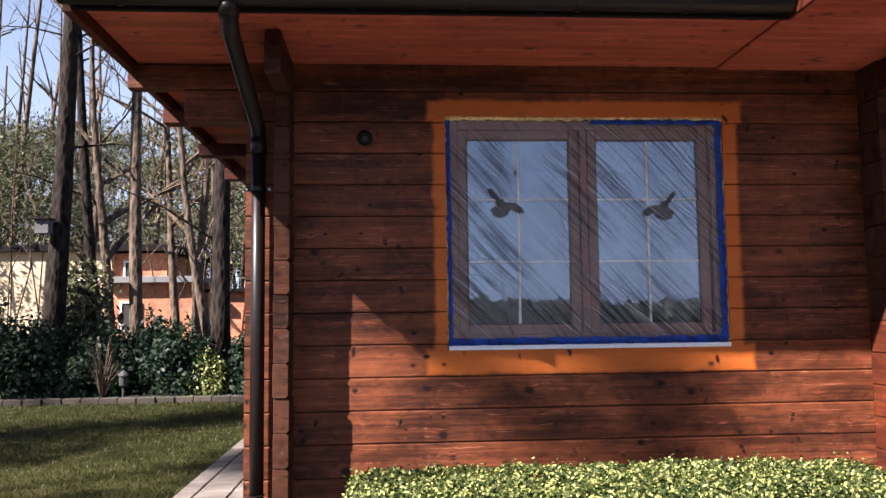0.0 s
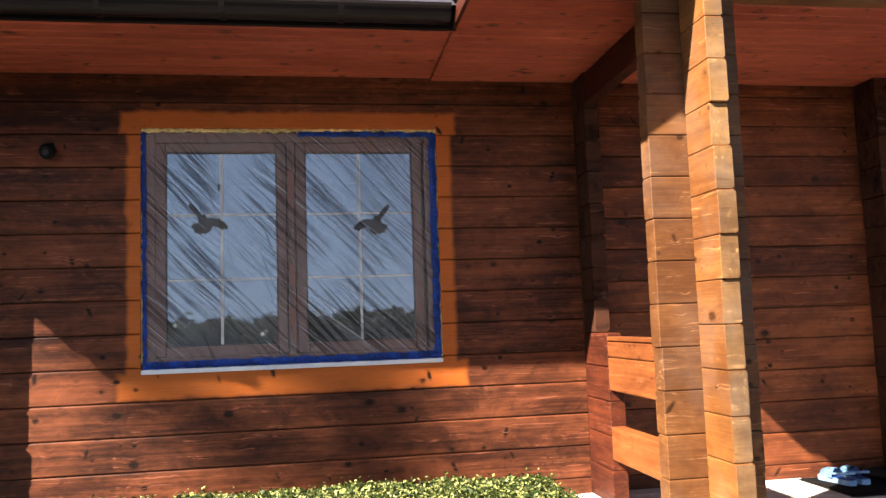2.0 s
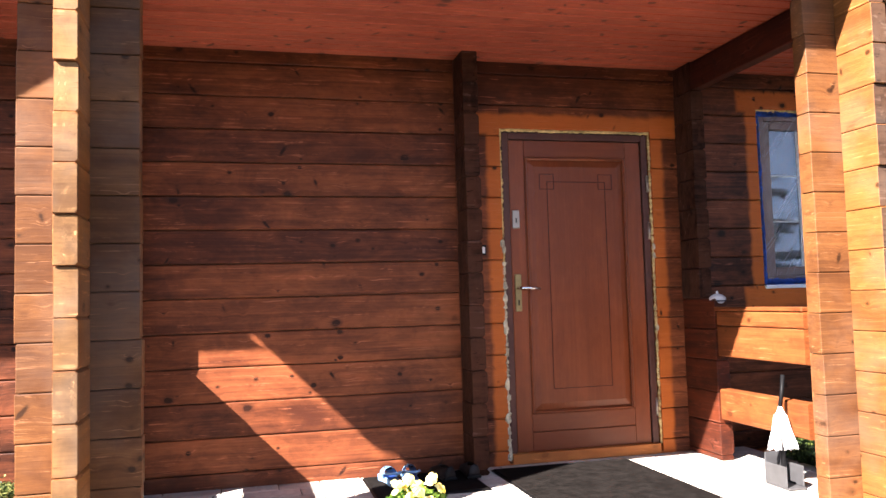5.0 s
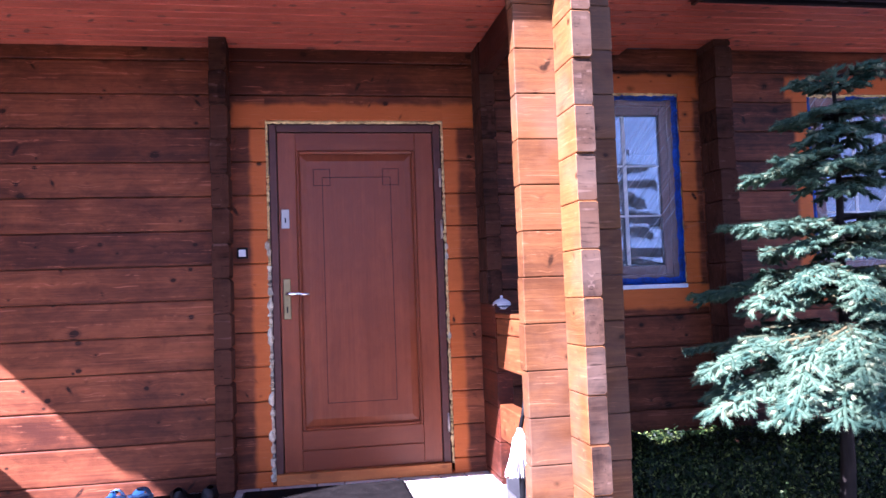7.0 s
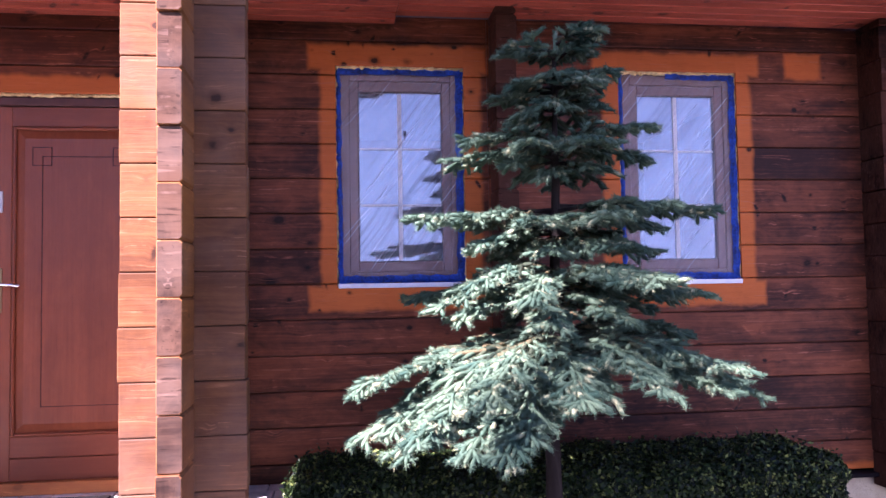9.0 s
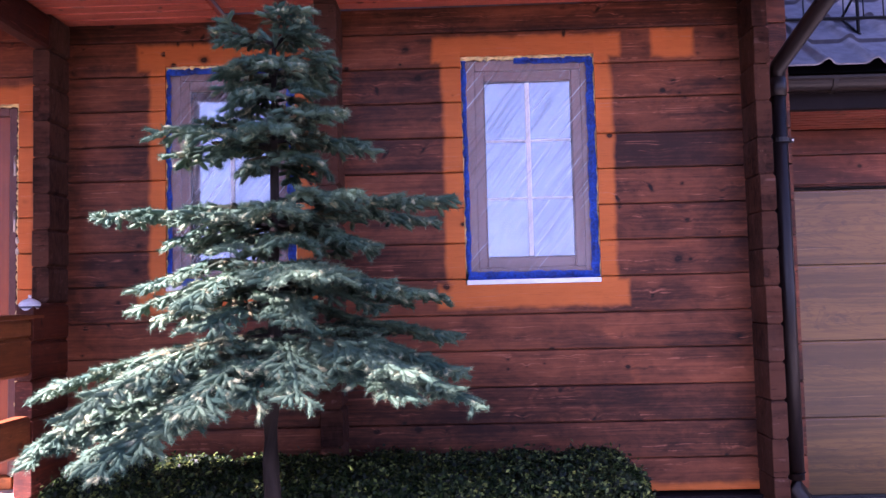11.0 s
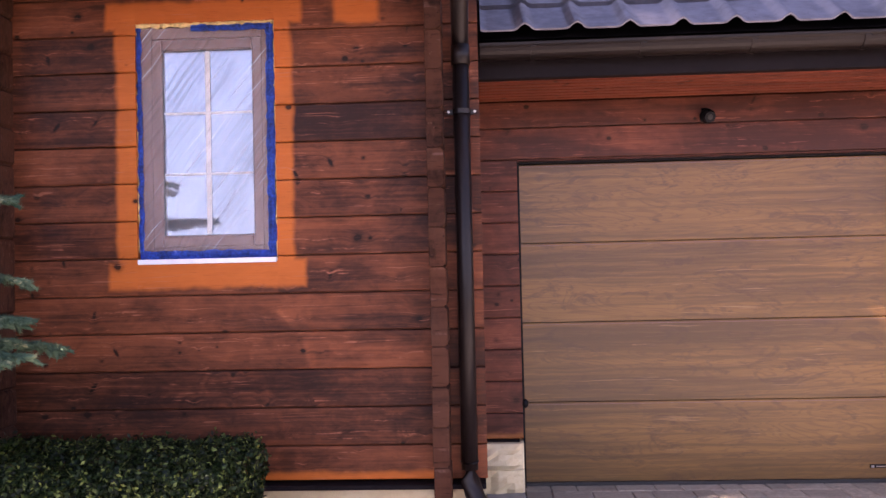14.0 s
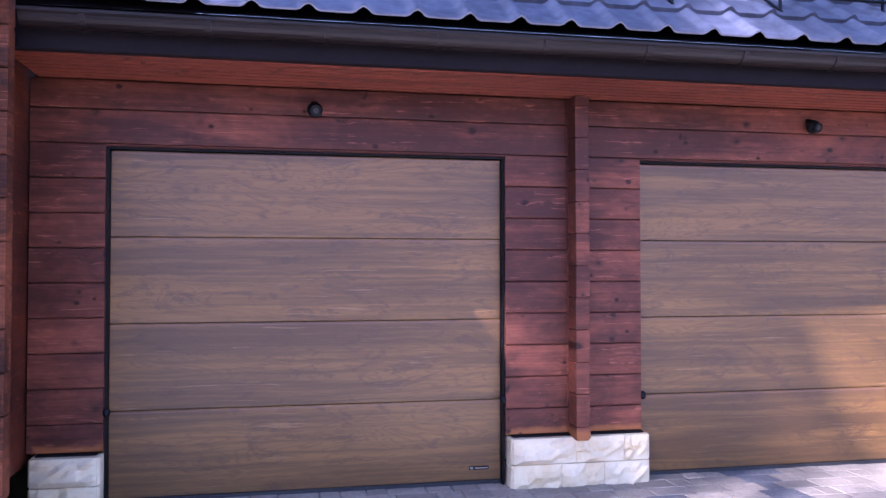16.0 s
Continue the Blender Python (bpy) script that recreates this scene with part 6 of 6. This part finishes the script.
shrub(-7.7, 15.3, -0.05, 1.0, 0.8, 2.5, 5200, 61, "feathery dark conifer at the lawn's edge", M_PINE, 0.07)
shrub(-6.25, 17.2, -0.05, 0.9, 0.8, 2.9, 4200, 62, "feathery green conifer behind the shrubs", M_PINE, 0.08)
# dry stems in the bed
bm = bmesh.new()
rr = random.Random(9)
for k in range(60):
    a, L = rr.uniform(0, 6.28), rr.uniform(0.6, 1.15)
    t = rr.uniform(0.1, 0.45)
    tube(bm, [(0, 0, 0), (math.cos(a) * t * 0.4, math.sin(a) * t * 0.4, L * 0.6), (math.cos(a) * t, math.sin(a) * t, L)], [0.008, 0.006, 0.003], 3, False)
dry = part("dry_shrub", bm, M_BARK_PALE)
dry.location = (-4.75, 14.4, -0.05)
tagged(dry, "clump of pale dry bare stems at the lawn's edge", "shrub")
# kerb along the lawn
M_KERB = plain("lawn_edging", (0.055, 0.045, 0.036), 0.9, vary=0.25, scale=25, per="object")
kerb = tagged(thing("lawn_kerb", "low stone edging between lawn and bed", "kerb", kind="structure"))
for k in range(28):
    x = -9.6 + k * 0.31
    part("kerb_stone", boxbm(x, x + 0.3, 13.95 + 0.03 * math.sin(k), 14.1 + 0.03 * math.sin(k), -0.08, 0.05, bevel=0.012), M_KERB, kerb)
bed = tagged(part("flower_bed", boxbm(-14, -0.9, 14.1, 18.5, -0.12, 0.0), M_GRIT), "bare soil bed under the shrubs", "bed", kind="structure")

# lawn blades
rng = np.random.RandomState(77)
n = 90000
gx, gy = rng.uniform(-10.5, -1.5, n), 4.0 + 10.0 * rng.rand(n) ** 0.8
g = np.stack([gx, gy, np.full(n, -0.045)], 1)
az = rng.rand(n) * 6.28
side = np.stack([np.cos(az), np.sin(az), np.zeros(n)], 1) * 0.004
tip = g + np.stack([rng.normal(size=n) * 0.02, rng.normal(size=n) * 0.02, rng.uniform(0.015, 0.05, n)], 1)
tagged(quick("lawn_grass", np.stack([g - side, g + side, tip], 1), 3, M_GRASS), "short patchy lawn grass", "grass", kind="stuff")

# a small lantern in the bed
lantern = thing("garden_lantern", "small grey metal garden lantern beside dry stems", "lantern", at=(-4.35, 14.25, 0.0))
M_ZINC = plain("zinc_grey", (0.045, 0.047, 0.05), 0.7, 0.1, 0.15)
part("post", tube(bmesh.new(), [(0, 0, -0.05), (0, 0, 0.22)], 0.018, 8), M_ZINC, lantern)
part("body", lathe(bmesh.new(), [(0.05, 0.22), (0.07, 0.24), (0.075, 0.38), (0.06, 0.40)], sides=10), M_ZINC, lantern)
part("cap", lathe(bmesh.new(), [(0.10, 0.40), (0.085, 0.43), (0.03, 0.48), (0.0, 0.50)], sides=10), M_ZINC, lantern)

# nest box on the large pine
nest = thing("nest_box", "weathered grey wooden nest box on a pine trunk", "nest box")
nest.location = (-6.52, 16.08, 3.05)
part("body", boxbm(-0.13, 0.13, -0.12, 0.10, 0.0, 0.27, bevel=0.006), plain("grey_weathered_board", (0.09, 0.09, 0.095), 0.85, vary=0.2, scale=30), nest)
bm = boxbm(-0.17, 0.17, -0.18, 0.13, 0.27, 0.30, bevel=0.004)
part("roof", bm, M_FASCIA, nest)
part("entrance", tube(bmesh.new(), [(0, -0.126, 0.18), (0, -0.12, 0.18)], 0.022, 12), M_BLACK, nest)


# the neighbour's house behind the wood's edge
def neighbour():
    h = thing("neighbour_house", "flat-roofed cream and brick house among the trees", "house")
    cream = plain("cream_render", (0.50, 0.40, 0.28), 0.9, vary=0.08, scale=5)
    brick = plain("red_brick_wall", (0.42, 0.17, 0.10), 0.9, vary=0.3, scale=12)
    part("wall", boxbm(-14.2, -8.92, 27.0, 33.0, 0, 3.6), cream, h)
    part("wall", boxbm(-8.90, -7.2, 27.2, 33.0, 0, 3.55), brick, h)
    part("wall", boxbm(-8.2, -5.7, 24.8, 27.0, 0, 2.45), brick, h)
    part("wall", boxbm(-5.68, -3.2, 25.2, 27.0, 0, 2.15), brick, h)
    part("roof", boxbm(-14.5, -6.95, 26.8, 33.2, 3.6, 3.82, bevel=0.01), M_FASCIA, h)
    part("roof", boxbm(-8.45, -5.5, 24.5, 26.98, 2.45, 2.64, bevel=0.01), plain("grey_felt_roof", (0.16, 0.16, 0.17), 0.9), h)
    part("roof", boxbm(-5.48, -3.0, 25.0, 27.0, 2.15, 2.27, bevel=0.01), M_FASCIA, h)
    for x, z, w, hh in ((-10.3, 1.5, 0.9, 1.2), (-8.6, 2.7, 0.5, 0.6), (-7.9, 1.0, 0.6, 0.9)):
        y = 24.8 if z < 1.2 else 27.2 if z > 2 else 27.0
        win = part("window", ring(bmesh.new(), x, x + w, z, z + hh, 0.06, y - 0.07, y + 0.05), M_WHITE, h)
        part("pane", boxbm(x + 0.06, x + w - 0.06, y - 0.04, y - 0.01, z + 0.06, z + hh - 0.06), M_PVC_DARK, win)
    return h


neighbour()

# far side of the road, behind the camera: unseen shrubs added for dark window reflections
for k in range(16):
    shrub(-14 + k * 2.9, -21 + 1.2 * math.sin(k * 2.3), -0.05, 1.9, 1.2, 1.4 + 0.3 * math.sin(k * 1.9), 4500, 80 + k, "unseen garden shrub across the road, added for window reflections", size=0.09)


# the wood beyond, on the sunny side: unseen, added to darken low window reflections
rng = np.random.RandomState(91)
n = 16000
bx = rng.uniform(-75, 85, n)
top = 2.1 + 0.3 * np.sin(bx * 0.21) + 0.25 * np.sin(bx * 1.7) + rng.normal(size=n) * 0.35
c = np.stack([bx, -62 + rng.normal(size=n) * 2.0, top * rng.rand(n) ** 0.7], 1)
tagged(quick("far_wood", leaf_quads(c, np.tile((0, 0, 0.4), (n, 1)), 0.5, rng, aspect=0.6), 4, M_PINE), "unseen distant dark edge of a pine wood, added for window reflections", "woodland", kind="stuff")


# ---- small things on the porch ----
def doormat(name, x0, x1, y0, y1, turn, label):
    w, d = (x1 - x0) / 2, (y1 - y0) / 2
    m = thing(name, label, "doormat", "doormats", at=((x0 + x1) / 2, (y0 + y1) / 2, TERRACE + 0.002))
    m.rotation_euler = (0, 0, radians(turn))
    part("carpet", boxbm(-w + 0.012, w - 0.012, -d + 0.012, d - 0.012, 0.001, 0.012, bevel=0.003), M_MAT, m)
    part("rubber_edge", boxbm(-w, w, -d, d, 0.0, 0.006, bevel=0.002), M_BLACK, m)
    return m


doormat("doormat", 5.32, 6.22, 3.15, 4.80, 0, "long dark brown doormat before the door")
doormat("doormat", 4.54, 5.18, 4.33, 4.86, 0, "small dark doormat with shoes on it")


def clog(x, y, turn, label):
    """A foam clog: closed toe with holes, open heel with a strap."""
    c = thing("foam_clog", label, "clog", "blue clogs", at=(x, y, TERRACE + 0.016))
    c.rotation_euler = (0, 0, radians(turn))
    out = [(-0.028, -0.13), (-0.037, -0.09), (-0.033, -0.03), (-0.04, 0.03), (-0.05, 0.08), (-0.044, 0.115), (-0.02, 0.135), (0.014, 0.134), (0.036, 0.11),
           (0.043, 0.07), (0.035, 0.01), (0.03, -0.05), (0.034, -0.1), (0.024, -0.132), (0, -0.14)]
    bm = bmesh.new()
    bm.faces.new([bm.verts.new((px, py, 0)) for px, py in out])
    r = bmesh.ops.extrude_face_region(bm, geom=bm.faces[:])
    for v in r["geom"]:
        if isinstance(v, bmesh.types.BMVert):
            v.co.z = 0.028
    part("sole", bm, M_PALEBLUE, c, "pale blue sole")
    # the vamp is a half dome over the toes
    bm = bmesh.new()
    rows = []
    for i in range(9):
        f = i / 8
        yv = -0.01 + 0.138 * f
        w = 0.045 * math.sqrt(max(0.02, 1 - (max(0, f - 0.25) / 0.78) ** 2))
        hh = 0.03 + 0.048 * math.sqrt(max(0.02, 1 - (f * 0.98) ** 2))
        rows.append([bm.verts.new((-0.004 + w * math.cos(a), yv, 0.02 + (hh - 0.02) * math.sin(a) + 0.008)) for a in [math.pi * k / 10 for k in range(11)]])
    for a, b in zip(rows, rows[1:]):
        for k in range(10):
            bm.faces.new((a[k], a[k + 1], b[k + 1], b[k]))
    bmesh.ops.solidify(bm, geom=bm.faces[:], thickness=0.006)
    upper = part("upper", bm, M_PALEBLUE, c, "pale blue perforated upper", True)
    part("insole", boxbm(-0.03, 0.028, -0.12, 0.09, 0.0285, 0.034, bevel=0.002), M_BLUE, c, "dark blue footbed")
    for i in range(3):
        for j in range(3):
            part("hole", tube(bmesh.new(), [(-0.024 + 0.02 * j, 0.03 + 0.026 * i, 0.066 - 0.007 * i), (-0.024 + 0.02 * j, 0.032 + 0.026 * i, 0.082 - 0.010 * i)], 0.005, 8), M_BLACK, upper)
    pts = [(0.046 * math.cos(a), -0.02 - 0.115 * abs(math.sin(a)), 0.055 + 0.018 * abs(math.sin(a))) for a in [math.pi * k / 10 for k in range(11)]]
    part("heel_strap", tube(bmesh.new(), pts, 0.0075, 6), M_PALEBLUE, c, smooth=True)
    return c


clog(4.68, 4.67, 6, "pale blue foam clog with a dark footbed on the doormat")
clog(4.80, 4.68, -5, "pale blue foam clog with a dark footbed on the doormat")


def shoe(x, y, turn, label):
    s = thing("shoe", label, "shoe", "black shoes", at=(x, y, TERRACE + 0.016))
    s.rotation_euler = (0, 0, radians(turn))
    prof = [(-0.13, 0.030, 0.085), (-0.11, 0.036, 0.09), (-0.07, 0.036, 0.078), (-0.03, 0.035, 0.075), (0.02, 0.04, 0.068), (0.07, 0.046, 0.052), (0.11, 0.042, 0.043), (0.135, 0.024, 0.034)]
    bm = bmesh.new()
    rows = [[bm.verts.new((w * math.cos(a), yv, 0.016 + (h - 0.016) * math.sin(a))) for a in [math.pi * k / 10 for k in range(11)]] for yv, w, h in prof]
    for i, (a, b) in enumerate(zip(rows, rows[1:])):
        for k in range(10):
            if i < 3 and 3 <= k <= 6:
                continue            # the opening for the foot
            bm.faces.new((a[k], a[k + 1], b[k + 1], b[k]))
    bm.faces.new(rows[0])
    bm.faces.new(rows[-1][::-1])
    bmesh.ops.solidify(bm, geom=bm.faces[:], thickness=0.005)
    part("upper", bm, M_SHOE, s, smooth=True)
    part("sole", boxbm(-0.042, 0.042, -0.13, 0.13, 0.0, 0.02, bevel=0.009, seg=2), M_BLACK, s)
    return s


shoe(4.99, 4.69, 8, "worn dark shoe on the doormat")
shoe(5.16, 4.70, -4, "black shoe on the doormat")


def flower_pot(x, y):
    p = thing("flower_pot", "orange plastic bowl of yellow pansies on the terrace", "flower pot", at=(x, y, TERRACE))
    bowl = part("bowl", lathe(bmesh.new(), [(0.085, 0.0), (0.09, 0.012), (0.108, 0.07), (0.114, 0.075), (0.112, 0.085), (0.126, 0.14), (0.145, 0.148), (0.148, 0.166), (0.138, 0.172), (0.132, 0.165), (0.12, 0.150), (0.0, 0.145)], sides=36), M_TERRACOTTA, p, smooth=True)
    part("soil", lathe(bmesh.new(), [(0.119, 0.150), (0.11, 0.158), (0.0, 0.165)], sides=20), M_BARK, p)
    rng = np.random.RandomState(3)
    n = 420
    a, r = rng.rand(n) * 6.28, 0.135 * np.sqrt(rng.rand(n))
    pts = np.stack([r * np.cos(a), r * np.sin(a), 0.17 + 0.08 * rng.rand(n) * (1.2 - r / 0.13)], 1)
    quick("leaves", leaf_quads(pts, np.tile((0, 0, 1.0), (n, 1)), 0.02, rng), 4, M_PANSYLEAF, p)
    for k in range(16):
        bm = bmesh.new()
        a, r = k * 2.4, 0.115 * math.sqrt((k + 0.5) / 16)
        c = Vector((r * math.cos(a), r * math.sin(a), 0.235 + 0.035 * math.sin(k * 1.7)))
        m = Matrix.Translation(c) @ Euler((radians(38 + 22 * math.sin(k)), radians(20 * math.cos(k * 2)), radians(25 * math.sin(k * 3)))).to_matrix().to_4x4()
        for j in range(5):
            t = 2 * math.pi * j / 5 + 0.3
            ring_v = [bm.verts.new(m @ Vector((0.015 * math.cos(t) + 0.014 * math.cos(q), 0.015 * math.sin(t) + 0.014 * math.sin(q), 0.003 * math.sin(q * 2) + 0.001 * j))) for q in [2 * math.pi * i / 8 for i in range(8)]]
            bm.faces.new(ring_v)
        fl = part("flower", bm, M_PETAL, p, "yellow pansy flower")
    return p


flower_pot(4.59, 3.54)


def sugar_bowl(x, y, z):
    """A lidded striped ceramic pot on the rail."""
    b = thing("ceramic_pot", "small lidded striped white ceramic pot on the rail", "ceramic pot", at=(x, y, z))
    part("bowl", lathe(bmesh.new(), [(0.022, 0.0), (0.026, 0.006), (0.04, 0.022), (0.052, 0.042), (0.053, 0.05), (0.050, 0.054)], sides=24), M_CERAMIC, b, smooth=True)
    part("stripe", lathe(bmesh.new(), [(0.0465, 0.030), (0.0505, 0.036), (0.0525, 0.041), (0.052, 0.0415)], sides=24), M_BAND, b, "dark glaze band")
    lid = part("lid", lathe(bmesh.new(), [(0.051, 0.054), (0.047, 0.062), (0.03, 0.074), (0.012, 0.08), (0.008, 0.083)], sides=24), M_CERAMIC, b, smooth=True)
    part("knob", lathe(bmesh.new(), [(0.005, 0.082), (0.009, 0.09), (0.006, 0.098), (0.0, 0.099)], sides=12), M_CERAMIC, lid, smooth=True)
    return b


sugar_bowl(6.79, 4.59, 1.283)


def broom(x, y):
    """A long dustpan with its brush, leaning on the rail."""
    b = thing("brush_and_dustpan", "hand broom with pale bristles clipped to a grey dustpan", "broom", at=(x, y, TERRACE))
    part("handle", tube(bmesh.new(), [(0.0, 0.02, 0.40), (0.025, 0.03, 0.49), (0.045, 0.04, 0.585)], 0.011, 10), M_BLACK, b, smooth=True)
    part("neck", lathe(bmesh.new(), [(0.012, 0.42), (0.018, 0.40), (0.028, 0.385), (0.032, 0.37)], (0, 0.015, 0), 12, 0.6), M_PATCH, b)
    bm = bmesh.new()
    rr = random.Random(4)
    for k in range(170):
        u, w = rr.uniform(-1, 1), rr.uniform(-1, 1)
        tube(bm, [(u * 0.03, 0.015 + w * 0.014, 0.377), (u * 0.048, 0.01 + w * 0.024, 0.29), (u * 0.078, 0.004 + w * 0.032, 0.205 + rr.uniform(-0.014, 0.012))], [0.0028, 0.0026, 0.0018], 3, False)
    tagged(part("bristles", bm, M_BRISTLE, b, "splayed pale bristles"), kind="stuff")
    pan = part("dustpan", boxbm(-0.055, 0.055, -0.10, 0.10, 0.0, 0.012, bevel=0.004), M_PAN, b, "grey plastic dustpan")
    part("stem", tube(bmesh.new(), [(0.0, 0.012, 0.012), (0.0, 0.012, 0.25)], 0.014, 10), M_BLACK, pan)
    part("pan_wall", boxbm(-0.055, 0.055, 0.09, 0.10, 0.012, 0.17, bevel=0.003), M_PAN, pan)
    part("pan_wall", boxbm(-0.055, -0.047, -0.08, 0.09, 0.012, 0.12, bevel=0.003), M_PAN, pan)
    part("pan_wall", boxbm(0.047, 0.055, -0.08, 0.09, 0.012, 0.12, bevel=0.003), M_PAN, pan)
    return b


broom(6.672, 3.86)
